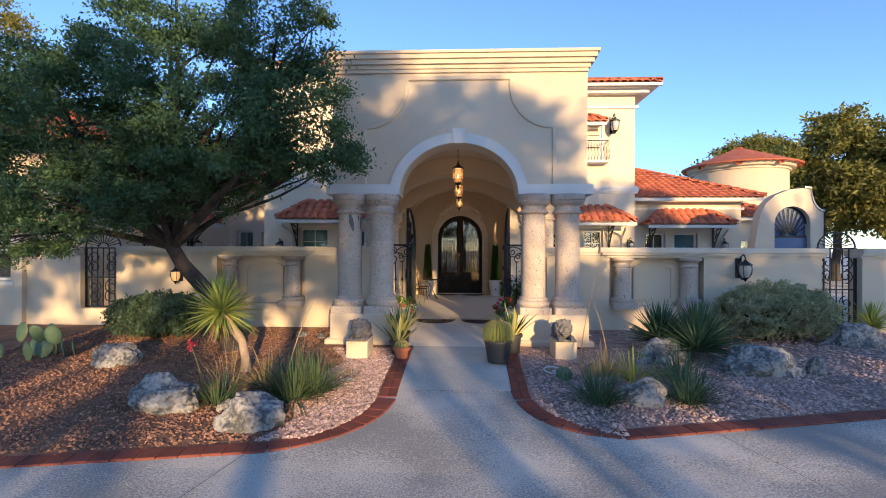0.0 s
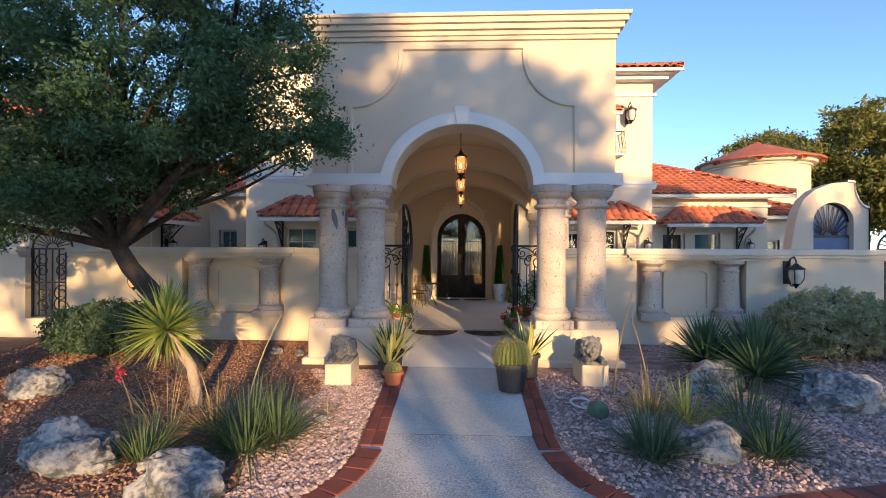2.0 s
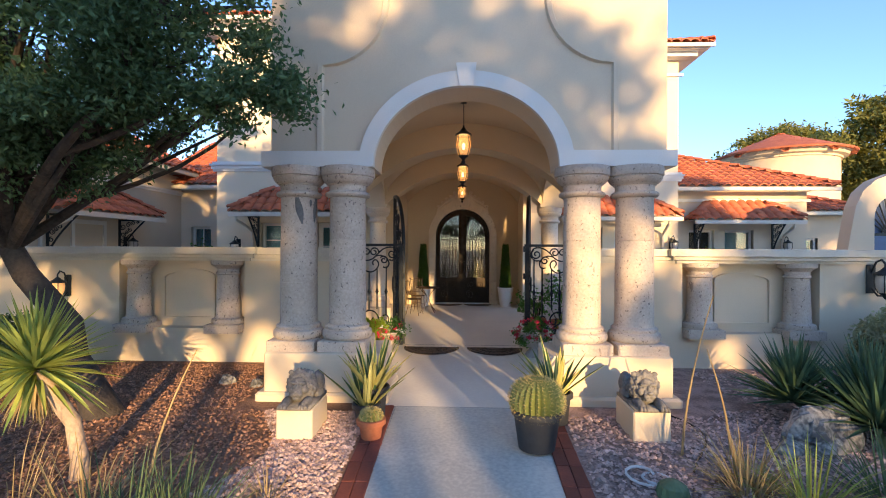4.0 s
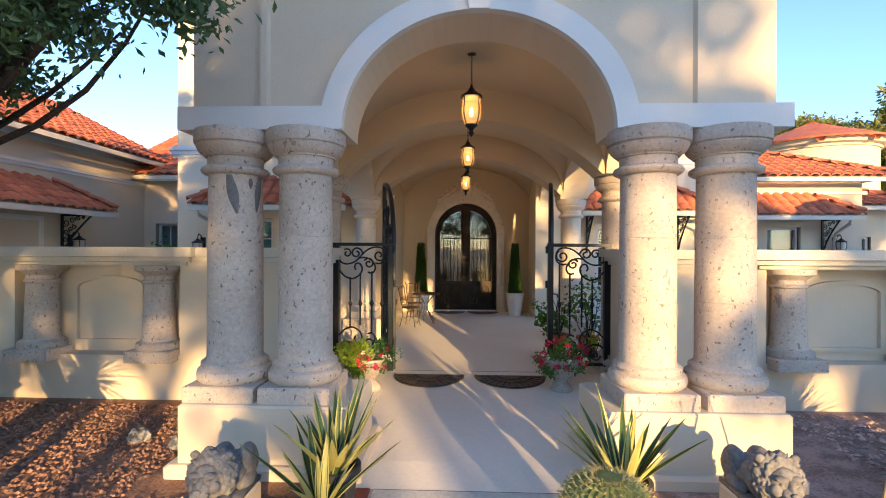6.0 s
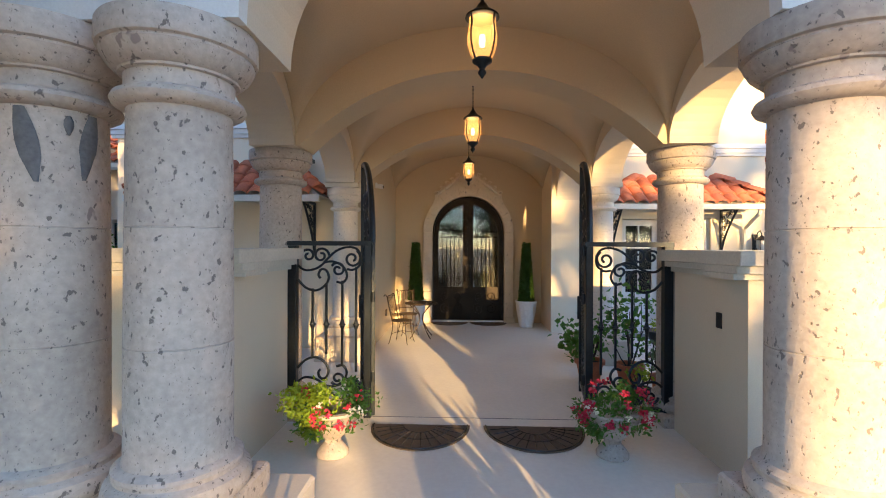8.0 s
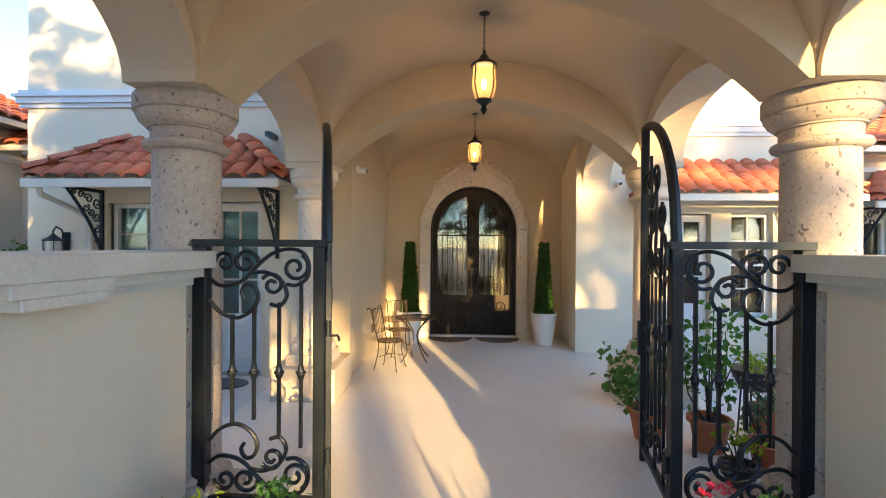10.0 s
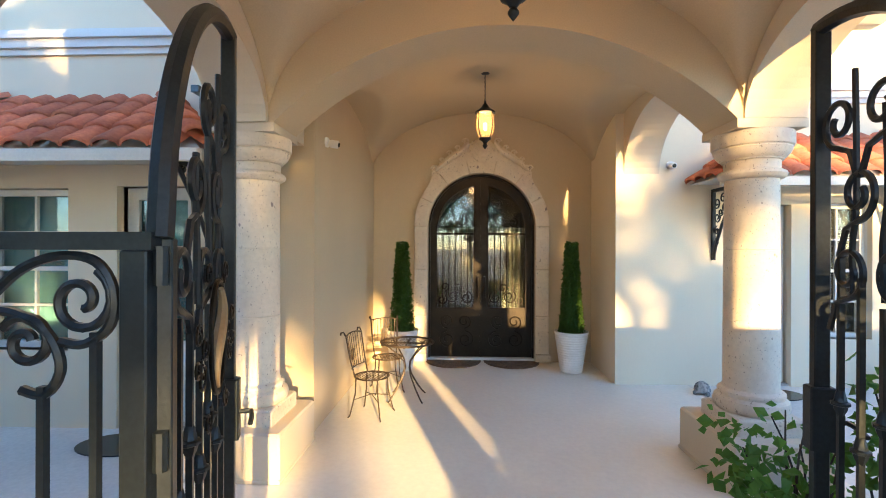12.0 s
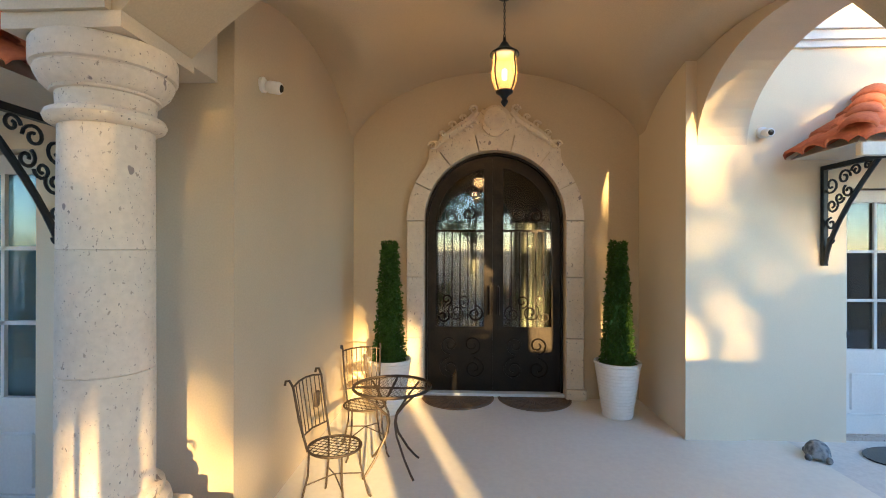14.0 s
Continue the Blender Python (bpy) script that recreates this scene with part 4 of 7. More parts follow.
def niche(cx, w=1.78, z0=0.50, z1=1.50):
    """Half columns on either side of a raised panel, in a shallow recess of the wall."""
    t = thing("wall_niche", (cx, GW0, 0), "recessed stucco panel between two short cantera columns", "niche", kind="structure")
    Geo().box(-w / 2, w / 2, 0.21, 0.23, z0, z1).obj("back", STUCCO, t)
    for s in (-1, 1):
        x = s * (w / 2 - 0.27)
        c = Geo().lathe([(0.0, 0), (0.19, 0), (0.20, 0.03), (0.19, 0.07), (0.155, 0.09), (0.145, 0.12), (0.135, 0.5), (0.128, 0.72), (0.145, 0.735), (0.145, 0.755), (0.13, 0.77), (0.13, 0.81), (0.17, 0.85), (0.20, 0.87), (0.205, 0.93), (0.0, 0.93)], 28)
        c.v = [(x + a * 1.2, 0.06 + b * 1.1, z0 + 0.075 + q) for a, b, q in c.v]
        o = c.obj("half_column", CANTERA, t, "short pitted cantera column", True)
        Geo().bbox(x - 0.255, x + 0.255, -0.17, 0.20, z0 - 0.05, z0 + 0.075, 0.01).obj("column_slab", CANTERA, t)
    pw = w / 2 - 0.54
    ring = [(-pw, z0 + 0.10), (pw, z0 + 0.10), (pw, z1 - 0.24)] + arc(0, z1 - 0.24, pw, 0.11, 0, 180, 14)[1:]
    inner = [((x) * 0.90, z0 + 0.14 + (z - z0 - 0.10) * 0.90) for x, z in ring]
    g = Geo()
    n = len(ring)
    vs = [(x, 0.208, z) for x, z in ring] + [(x, 0.17, z) for x, z in ring] + [(x, 0.17, z) for x, z in inner] + [(x, 0.208, z) for x, z in inner]
    g.add(vs, [(r * n + i, r * n + (i + 1) % n, (r + 1) * n + (i + 1) % n, (r + 1) * n + i) for r in range(3) for i in range(n)])
    g.obj("panel_moulding", STUCCO, t)
    return t


def garden_wall(x0, x1, holes, name):
    structure(wall_boxes(x0, x1, -0.1, 1.5, GW0, GW1, holes), name, STUCCO, "cream stucco garden wall with sun patches", "wall")


NR, NL = 3.99, -4.25
garden_wall(XC + 1.82, 7.27, [(NR - 0.95, NR + 0.95, 0.5, 1.5)], "garden_wall_east")
garden_wall(-9.4, XC - 1.82, [(-8.20, -7.40, 0.36, 1.5), (NL - 0.95, NL + 0.95, 0.5, 1.5)], "garden_wall_west")
garden_wall(8.06, 16.0, [], "garden_wall_far_east")
for cx in (NR, NL):
    structure(Geo().box(cx - 0.95, cx + 0.95, GW0 + 0.235, GW1, 0.5, 1.5), "niche_back", STUCCO, "stucco back of the wall niche")
    niche(cx, 1.9)
    g = Geo()
    for o, z0, z1 in ((0.06, 1.50, 1.545), (0.13, 1.545, 1.60), (0.19, 1.60, 1.704)):
        g.bbox(cx - 1.0 - o, cx + 1.0 + o, GW0 - o, GW0, z0, z1, 0.006)
    structure(g, "niche_cap", CAPSTONE, "projecting weathered cap above the niche", "trim")
wall_cap(XC + 1.70, 7.33)
wall_cap(-9.4, -8.26); wall_cap(-7.34, XC - 1.70)
wall_cap(8.0, 16.0)
# returns from the garden wall to the gate
for s in (-1, 1):
    a, b = sorted((XC + s * 1.84, XC + s * 2.2))
    structure(Geo().box(a, b, GW1, 10.80, -0.05, 1.5), "garden_wall_return", STUCCO, "cream stucco return wall beside the gate")
    g = Geo()
    for o, z0, z1 in ((0.03, 1.50, 1.545), (0.07, 1.545, 1.60), (0.12, 1.60, 1.703)):
        g.bbox(a - o, b + o, GW1 + 0.125, 10.80 + o, z0, z1, 0.006)
    structure(g, "return_cap", CAPSTONE, "moulded cap on the return wall", "trim")
# west end building front with a window
structure(wall_boxes(-15.0, -9.4, -0.1, 3.3, 9.55, 9.9, [(-10.35, -9.65, 0.95, 2.25)]), "wall_west_end", STUCCO, "cream stucco front wall with a white window")
window(-10.0, 9.62, 0.95, 0.70, 1.30, "white-framed window in the west front", 1, 2, "window_8")
box_ = Geo().box(XC + 1.836, XC + 1.826, 10.0, 10.08, 1.10, 1.22)
box_.obj("gate_keypad", IRON, None, "small dark metal box on the return wall", kind="", category="keypad")

# arched garden gateway further east
gate_wall = thing("garden_gateway", (8.9, 13.0, 0), "curved cream stucco gateway with an arched blue gate", "gateway", kind="structure")
outl = [(-1.0, 0), (-0.47, 0)] + arc(0, 2.38, 0.47, 0.47, 180, 0, 20) + [(0.47, 0), (0.82, 0), (0.82, 2.70)] + [(0.82 - 0.34 * math.sin(radians(a)), 2.70 + 0.62 - 0.62 * math.cos(radians(a))) for a in range(10, 91, 10)] + [(0.30, 3.34), (-0.05, 3.31), (-0.45, 3.15), (-0.70, 2.92), (-0.84, 2.62), (-0.92, 2.2), (-1.0, 1.7)]
Geo().prism(outl, "y", -0.15, 0.15).obj("wall", STUCCO, gate_wall)
cap = [p for p in outl[24:36]]
g = Geo()
n = len(cap)
vs = [(x, y, z + dz) for dz in (0.003, 0.05) for y in (-0.19, 0.19) for x, z in cap]
g.add(vs, [(i, i + 1, n + i + 1, n + i) for i in range(n - 1)] + [(2 * n + i, 2 * n + i + 1, 3 * n + i + 1, 3 * n + i) for i in range(n - 1)] + [(i, i + 1, 2 * n + i + 1, 2 * n + i) for i in range(n - 1)] + [(n + i, n + i + 1, 3 * n + i + 1, 3 * n + i) for i in range(n - 1)])
g.obj("coping", TRIM, gate_wall)
Geo().box(-0.46, 0.46, -0.03, 0.03, 0.05, 2.0).obj("gate_leaf", BLUEPAINT, gate_wall, "blue painted gate leaf")
g = Geo()
for a in range(0, 181, 18):
    g.tube([(0.1 * math.cos(radians(a)), 0, 2.05 + 0.1 * math.sin(radians(a))), (0.44 * math.cos(radians(a)), 0, 2.3 + 0.5 * math.sin(radians(a)))], 0.014, 5)
g.tube([(x, 0, z) for x, z in arc(0, 2.38, 0.455, 0.455, 180, 0, 20)], 0.02, 5)
g.tube([(x, 0, z) for x, z in arc(0, 2.05, 0.2, 0.2, 180, 0, 14)], 0.014, 5)
g.box(-0.46, 0.46, -0.02, 0.02, 2.0, 2.06)
g.obj("fan_grille", IRON, gate_wall, "black iron fan grille")
Geo().prism(arc(0, 2.38, 0.46, 0.46, 180, 0, 20) + [(0.46, 2.06), (-0.46, 2.06)], "y", 0.04, 0.06).obj("fan_backing", BLUEPAINT, gate_wall, "blue panel behind the fan grille")


# ---- ironwork ----
def fan_grille(name, loc, w, z0, z1, label, fan=True):
    t = thing(name, loc, label, "iron gate")
    g = Geo()
    for x in (-w / 2, w / 2): g.box(x - 0.02, x + 0.02, -0.02, 0.02, z0, z1)
    for z in (z0 + 0.02, (z0 + z1) / 2, z1 - 0.02): g.box(-w / 2 + 0.02, w / 2 - 0.02, -0.016, 0.016, z - 0.015, z + 0.015)
    g.obj("gate_frame", IRON, t)
    nb = 5
    for i in range(nb):
        x = -w / 2 + w * (i + 1) / (nb + 1)
        Geo().box(x - 0.009, x + 0.009, -0.009, 0.009, z0 + 0.035, z1 - 0.035).obj("bar", IRON, t)
    h = (z1 - z0)
    for cz in (z0 + 0.18 * h, z0 + 0.34 * h, z0 + 0.66 * h, z0 + 0.82 * h):
        for sx in (-1, 1):
            Geo().tube([(sx * x, -0.014, z) for x, z in scroll(w * 0.24, cz, w * 0.20, 90 if cz < (z0 + z1) / 2 else 270, 1.4, 22)], 0.011, 5).obj("scroll", IRON, t)
    if fan:
        f = Geo()
        f.tube([(x, 0, z) for x, z in arc(0, z1, w / 2, w * 0.42, 180, 0, 20)], 0.016, 5)
        f.tube([(x, 0, z) for x, z in arc(0, z1, w * 0.14, w * 0.12, 180, 0, 12)], 0.012, 5)
        for a in range(15, 180, 15):
            c, q = math.cos(radians(a)), math.sin(radians(a))
            Geo().tube([(w * 0.14 * c, 0, z1 + w * 0.12 * q), (w * 0.5 * c, 0, z1 + w * 0.42 * q)], 0.009, 5).obj("fan_ray", IRON, t)
        f.obj("fan_rim", IRON, t)
    return t


fan_grille("iron_gate", (-7.80, 9.80, 0), 0.78, 0.37, 1.68, "black scrolled iron gate with a fan top in the garden wall")
fan_grille("iron_gate", (7.66, 9.80, 0), 0.74, 0.0, 1.72, "black scrolled iron gate with a fan top between garden walls")


def scroll_band(w, z, r, y=0.0, flip=1):
    """The pieces of the paired scrolls in the fence's bands, spanning the width w from x=0."""
    out = []
    for cx, cz, q, a0, tn in ((0.16, -0.10, 0.085, 180, -1.25), (0.36, -0.10, 0.10, 0, 1.3), (0.62, -0.24, 0.09, 150, -1.35), (0.84, -0.13, 0.11, 60, -1.35)):
        out.append(Geo().tube([(px, y, z + flip * pz) for px, pz in scroll(cx * w, cz, q * min(1, w / 0.8), a0, tn, 24)], r, 6))
    for pts in (((0.0, -0.20), (0.10, -0.245), (0.24, -0.24), (0.36, -0.20), (0.46, -0.13), (0.60, -0.05), (0.76, -0.015), (0.9, -0.03), (0.97, -0.10), (0.96, -0.19), (0.86, -0.24), (0.76, -0.235)),
                ((0.0, -0.34), (0.12, -0.42), (0.28, -0.45), (0.42, -0.40), (0.48, -0.32), (0.44, -0.25), (0.36, -0.24), (0.32, -0.29), (0.35, -0.33)),
                ((0.40, -0.17), (0.55, -0.16), (0.70, -0.21), (0.76, -0.30), (0.70, -0.37), (0.60, -0.36))):
        out.append(Geo().bend([(x * w, y, z + flip * dz) for x, dz in pts], r, 6))
    return out


def picket(g, x, z0, z1, y=0.0, knuckle=None):
    g.box(x - 0.010, x + 0.010, y - 0.010, y + 0.010, z0, z1)
    if knuckle:
        g.lathe([(0.010, -0.05), (0.022, -0.025), (0.026, -0.008), (0.034, -0.004), (0.034, 0.006), (0.024, 0.010), (0.015, 0.05), (0.010, 0.055)], 8, (x, y, knuckle))


def fixed_panel(x, mirror, label):
    """A fixed fence panel beside the gate; local x runs from the wall to the gate post."""
    t = thing("iron_fence_panel", (x, 10.98, 0.02), label, "fence", group="gate side panels")
    w, H = 0.755, 1.73
    sx = mirror
    def put(g, name):
        g.v = [(sx * a, b, c) for a, b, c in g.v]
        return g.obj(name, IRON, t, smooth=True)
    put(Geo().bbox(-0.05, 0.035, -0.04, 0.04, 0, H - 0.02, 0.004), "wall_post")
    put(Geo().bbox(w - 0.04, w + 0.03, -0.035, 0.035, 0, H - 0.02, 0.004), "gate_post")
    put(Geo().box(-0.06, w + 0.04, -0.03, 0.03, H - 0.02, H + 0.025), "top_rail")
    put(Geo().box(0.035, w - 0.04, -0.02, 0.02, 0.10, 0.14), "bottom_rail")
    for px, top, bot in ((0.16, 1.28, 0.60), (0.30, 1.33, 0.62), (0.46, 1.36, 0.52), (0.60, 1.50, 0.45)):
        g = Geo(); picket(g, px + 0.03, bot, top, 0, 0.92); put(g, "picket")
    for piece in scroll_band(w - 0.10, H - 0.02, 0.013) + scroll_band(w - 0.10, 0.14, 0.013, 0, -1):
        piece.v = [(a + 0.04, b, c) for a, b, c in piece.v]
        put(piece, "scroll")
    for hz in (0.35, 1.15, 1.62):
        put(Geo().lathe([(0.018, 0), (0.018, 0.10)], 8, (w + 0.045, 0.0, hz)), "hinge")


fixed_panel(XC - 1.84, 1, "black iron fence panel with scrolls and knuckled pickets")
fixed_panel(XC + 1.84, -1, "black iron fence panel with scrolls and knuckled pickets, planters behind")


def gate_leaf(x, y, ang, label, letter):
    """An open gate leaf; local x runs from the hinge to the free end, where it stands tallest."""
    t = thing("iron_gate_leaf", (x, y, 0.03), label, "iron gate", rz=ang)
    w, zl, zh = 0.95, 1.73, 2.66
    top = [(0.0, zl)] + [(w * (1 - math.cos(radians(a))) * 0.98 + 0.01, zl + (zh - zl) * math.sin(radians(a))) for a in range(5, 91, 5)]
    def tz(px):
        c = 1 - (px - 0.01) / (0.98 * w)
        return zl + (zh - zl) * math.sqrt(max(0, 1 - c * c))
    Geo().bbox(0, 0.045, -0.03, 0.03, 0.0, zl, 0.004).obj("hinge_stile", IRON, t)
    Geo().bbox(w - 0.045, w, -0.03, 0.03, 0.0, zh, 0.004).obj("lock_stile", IRON, t)
    g = Geo(); g.tube([(a, 0, b) for a, b in top], 0.034, 8); g.obj("arched_top_rail", IRON, t, smooth=True)
    Geo().box(0.045, w - 0.045, -0.02, 0.02, 0.08, 0.12).obj("bottom_rail", IRON, t)
    for i in range(6):
        px = 0.045 + (w - 0.09) * (i + 1) / 7
        g = Geo(); picket(g, px, 0.12 if i % 2 else 0.45, 1.50 + 0.10 * (i % 3), 0, 0.95 + 0.14 * (i % 2)); g.obj("picket", IRON, t, smooth=True)
    g = Geo()
    for row, (cz, xs_) in enumerate(((1.62, (0.20, 0.47, 0.74)), (1.92, (0.36, 0.68)), (2.22, (0.55, 0.80)))):
        for k, cx in enumerate(xs_):
            d = 1 if (k + row) % 2 else -1
            sp = scroll(cx, cz, 0.105, 270, d * 1.35, 26, 0.3)
            tail = [(cx - d * 0.115, cz - 0.24), (cx - d * 0.07, cz - 0.13)]
            Geo().tube([(a, 0, b) for a, b in tail + sp], 0.013, 6).obj("scroll", IRON, t, smooth=True)
    for px, top_z in ((0.36, 2.02), (0.535, 2.22), (0.70, 2.40)):
        g.bend([(px, 0, 1.52), (px + 0.012, 0, 1.72), (px - 0.012, 0, 1.9), (px, 0, min(top_z, tz(px) - 0.02))], 0.012, 6)
    for cx, cz, r, a0, tn in ((0.2, 0.28, 0.12, 160, -1.3), (0.46, 0.28, 0.12, 20, 1.3), (0.70, 0.28, 0.12, 160, -1.3), (0.88, 0.36, 0.08, 90, 1.2)):
        Geo().tube([(a, 0, b) for a, b in scroll(cx, cz, r, a0, tn, 22)], 0.013, 6).obj("scroll", IRON, t, smooth=True)
    g.obj("stem", IRON, t, smooth=True)
    Geo().bbox(w - 0.06, w + 0.012, -0.05, 0.05, 0.85, 1.12, 0.006).obj("lock_box", IRON, t)
    lever = Geo().tube([(w - 0.03, -0.05, 0.97), (w - 0.03, -0.10, 0.97), (w - 0.09, -0.11, 0.965), (w - 0.14, -0.11, 0.95)], 0.011, 6)
    lever.obj("lever_handle", IRON, t, smooth=True)
    if letter:
        m = Geo(); m.tube([(0.585 + a, -0.025, 1.37 + b) for a, b in arc(0, 0, 0.125, 0.21, 0, 360, 36)[:-1]], 0.010, 6, True)
        med = m.obj("medallion_ring", BRONZE, t, "thin oval iron ring", True)
        s = []
        for k in range(31):
            q = k / 30
            s.append((0.585 + 0.065 * math.sin(2 * math.pi * (0.08 + 0.84 * q)) * 1.0, -0.03, 1.55 - 0.36 * q))
        Geo().tube(s, [0.010 + 0.013 * math.sin(math.pi * k / 30) for k in range(31)], 8).obj("letter_s", GOLD, med, "tan metal letter S", True)
        for sx in (-1, 1):
            for cx, cz, r, a0, tn in ((0.20, 0.0, 0.05, 180, 1.3), (0.29, 0.05, 0.045, 200, -1.3), (0.24, -0.10, 0.05, 90, 1.3), (0.15, 0.24, 0.05, 240, -1.3), (0.15, -0.27, 0.05, 120, 1.3), (0.30, -0.05, 0.04, 150, 1.3)):
                Geo().tube([(0.585 + sx * a, -0.025, 1.37 + b) for a, b in scroll(cx, cz, r, a0, tn, 18)], 0.005, 5).obj("wire_scroll", BRONZE, med)
    return t


gate_leaf(XC - 1.05, 10.99, 107.5, "open black iron gate leaf with an oval S medallion", True)
gate_leaf(XC + 1.10, 10.99, 80, "open black iron gate leaf with arched top and scrolls", False)

# ---- front door ----
door = thing("door_1", (XC, DY, 0.02), "dark bronze iron double front door with arched glazed leaves", "door", kind="structure")
for s in (-1, 1):
    lf = Geo()
    def hz(x): return DSP - 0.02 + math.sqrt(max(0.0, (DR - 0.03) ** 2 - x * x))
    n = 16
    a0, a1 = 0.012, DR - 0.03
    xs = [a0 + (a1 - a0) * k / n for k in range(n + 1)]
    outer = [(s * a0, 0.03), (s * a1, 0.03)] + [(s * x, hz(x)) for x in reversed(xs)]
    b0, b1 = 0.115, DR - 0.13
    xi = [b0 + (b1 - b0) * k / n for k in range(n + 1)]
    inner_top = [(s * x, DSP - 0.06 + math.sqrt(max(0.0, (DR - 0.13) ** 2 - x * x))) for x in reversed(xi)]
    inner = [(s * b0, 0.80), (s * b1, 0.80)] + inner_top
    m = len(outer)
    vs = [(x, 0.11, z) for x, z in outer] + [(x, 0.16, z) for x, z in outer] + [(x, 0.11, z) for x, z in inner] + [(x, 0.13, z) for x, z in inner]
    lf.add(vs, [(i, (i + 1) % m, 2 * m + (i + 1) % m, 2 * m + i) for i in range(m)] + [(i, (i + 1) % m, m + (i + 1) % m, m + i) for i in range(m)] + [(2 * m + i, 2 * m + (i + 1) % m, 3 * m + (i + 1) % m, 3 * m + i) for i in range(m)])
    leaf = lf.obj("door_leaf", BRONZE, door)
    p = Geo(); p.add([(x, 0.135, z) for x, z in inner] + [(x, 0.141, z) for x, z in inner], [tuple(range(m)), tuple(range(2 * m - 1, m - 1, -1))] + [(i, (i + 1) % m, m + (i + 1) % m, m + i) for i in range(m)])
    pane = p.obj("pane", PANE_GLASS, leaf); pane.visible_shadow = False
    g = Geo()
    for k in range(1, 6):
        x = s * (b0 + (b1 - b0) * k / 6)
        g.box(x - 0.007, x + 0.007, 0.118, 0.130, 0.80, 1.95)
        g.lathe([(0.006, -0.03), (0.016, 0), (0.006, 0.03)], 8, (x, 0.122, 1.42))
    g.box(*sorted((s * b0, s * b1)), 0.116, 0.132, 1.93, 1.955)
    g.obj("bars", BRONZE, leaf, "slim upright bars over the glass")
    g = Geo()
    for cx, cz, r, a, tn in ((0.22, 0.95, 0.10, 90, 1.4), (0.44, 0.97, 0.11, 60, -1.4), (0.60, 0.92, 0.08, 120, 1.3), (0.34, 1.10, 0.08, 270, 1.3), (0.56, 1.12, 0.07, 270, -1.3), (0.3, 2.15, 0.09, 90, 1.3), (0.5, 2.12, 0.08, 90, -1.3), (0.24, 2.40, 0.09, 0, 1.3)):
        Geo().tube([(s * x, 0.118, z) for x, z in scroll(cx, cz, r, a, tn, 20)], 0.010, 5).obj("scroll", BRONZE, leaf)
    for cx, cz, r, a, tn in ((0.24, 0.30, 0.13, 90, 1.5), (0.52, 0.30, 0.13, 90, -1.5), (0.26, 0.58, 0.11, 270, -1.4), (0.52, 0.58, 0.11, 270, 1.4)):
        Geo().tube([(s * x, 0.108, z) for x, z in scroll(cx, cz, r, a, tn, 22)], 0.010, 5).obj("scroll", BRONZE, leaf)
    hnd = Geo().tube([(s * 0.055, 0.10, 1.28), (s * 0.055, 0.05, 1.28), (s * 0.055, 0.045, 1.1), (s * 0.055, 0.05, 0.95), (s * 0.055, 0.10, 0.95)], 0.012, 8)
    hnd.obj("door_handle", BRONZE, leaf, "bronze pull handle", True)
Geo().box(-0.012, 0.012, 0.10, 0.17, 0.03, 2.84).obj("meeting_stile", BRONZE, door)
fr = Geo()
o, i_ = arc(0, DSP - 0.02, DR - 0.004, DR - 0.004, 180, 0, 28), arc(0, DSP - 0.02, DR - 0.03, DR - 0.03, 180, 0, 28)
o, i_ = [(-DR + 0.004, 0)] + o + [(DR - 0.004, 0)], [(-DR + 0.03, 0)] + i_ + [(DR - 0.03, 0)]
m = len(o)
fr.add([(x, y, z) for y in (0.06, 0.18) for pts in (o, i_) for x, z in pts], [(i, i + 1, m + i + 1, m + i) for i in range(m - 1)] + [(m + i, m + i + 1, 3 * m + i + 1, 3 * m + i) for i in range(m - 1)])
fr.obj("door_frame", BRONZE, door)
Geo().box(-DR, DR, 0.0, 0.2, 0.0, 0.035).obj("threshold", TRIM, door, "pale threshold")
dr = Geo()
for s in (-1, 1):
    for k in range(9):
        x = s * (0.10 + 0.07 * k)
        dr.lathe([(0.045, 0), (0.042, 1.0), (0.045, 1.95)], 8, (x, 0.34, 0.1))
dr.obj("drape", CURTAIN, door, "pale drapes behind the glass", True)
# box added behind the glass, coloured near black so the hall looks unlit
structure(Geo().box(XC - 1.6, XC + 1.6, DY + 0.9, DY + 1.0, 0, 4.0), "hall_back", VOID, "added hall box behind the front door, near black for shade")
structure(Geo().box(XC - 1.6, XC - 1.55, DY + 0.35, DY + 0.9, 0, 4.0), "hall_side", VOID, "added hall box behind the front door, near black for shade")
structure(Geo().box(XC + 1.55, XC + 1.6, DY + 0.35, DY + 0.9, 0, 4.0), "hall_side", VOID, "added hall box behind the front door, near black for shade")
structure(Geo().box(XC - 1.6, XC + 1.6, DY + 0.35, DY + 1.0, 4.0, 4.1), "hall_top", VOID, "added hall box behind the front door, near black for shade", "ceiling")

sur = thing("door_surround", (XC, DY, 0.02), "pale cantera surround with a carved crest over the front door", "door surround", kind="structure")
for s in (-1, 1):
    for k, (z0, z1) in enumerate(((0.0, 0.12), (0.125, 0.70), (0.705, 1.40), (1.405, 2.05))):
        e = 0.03 if k == 0 else 0.0
        a, b = sorted((s * (DR + 0.002), s * (DR + 0.205 + e)))
        Geo().bbox(a, b, -0.07 - e, -0.002, z0, z1, 0.008).obj("jamb_block", CANTERA_L, sur)
for k in range(7):
    t0, t1 = 180 * k / 7 + 0.4, 180 * (k + 1) / 7 - 0.4
    inn, ou = arc(0, DSP - 0.02, DR + 0.002, DR + 0.002, t0, t1, 6), arc(0, DSP - 0.02, DR + 0.205, DR + 0.205, t1, t0, 6)
    Geo().prism(inn + ou, "y", -0.07, -0.002).obj("arch_block", CANTERA_L, sur)
g = Geo()
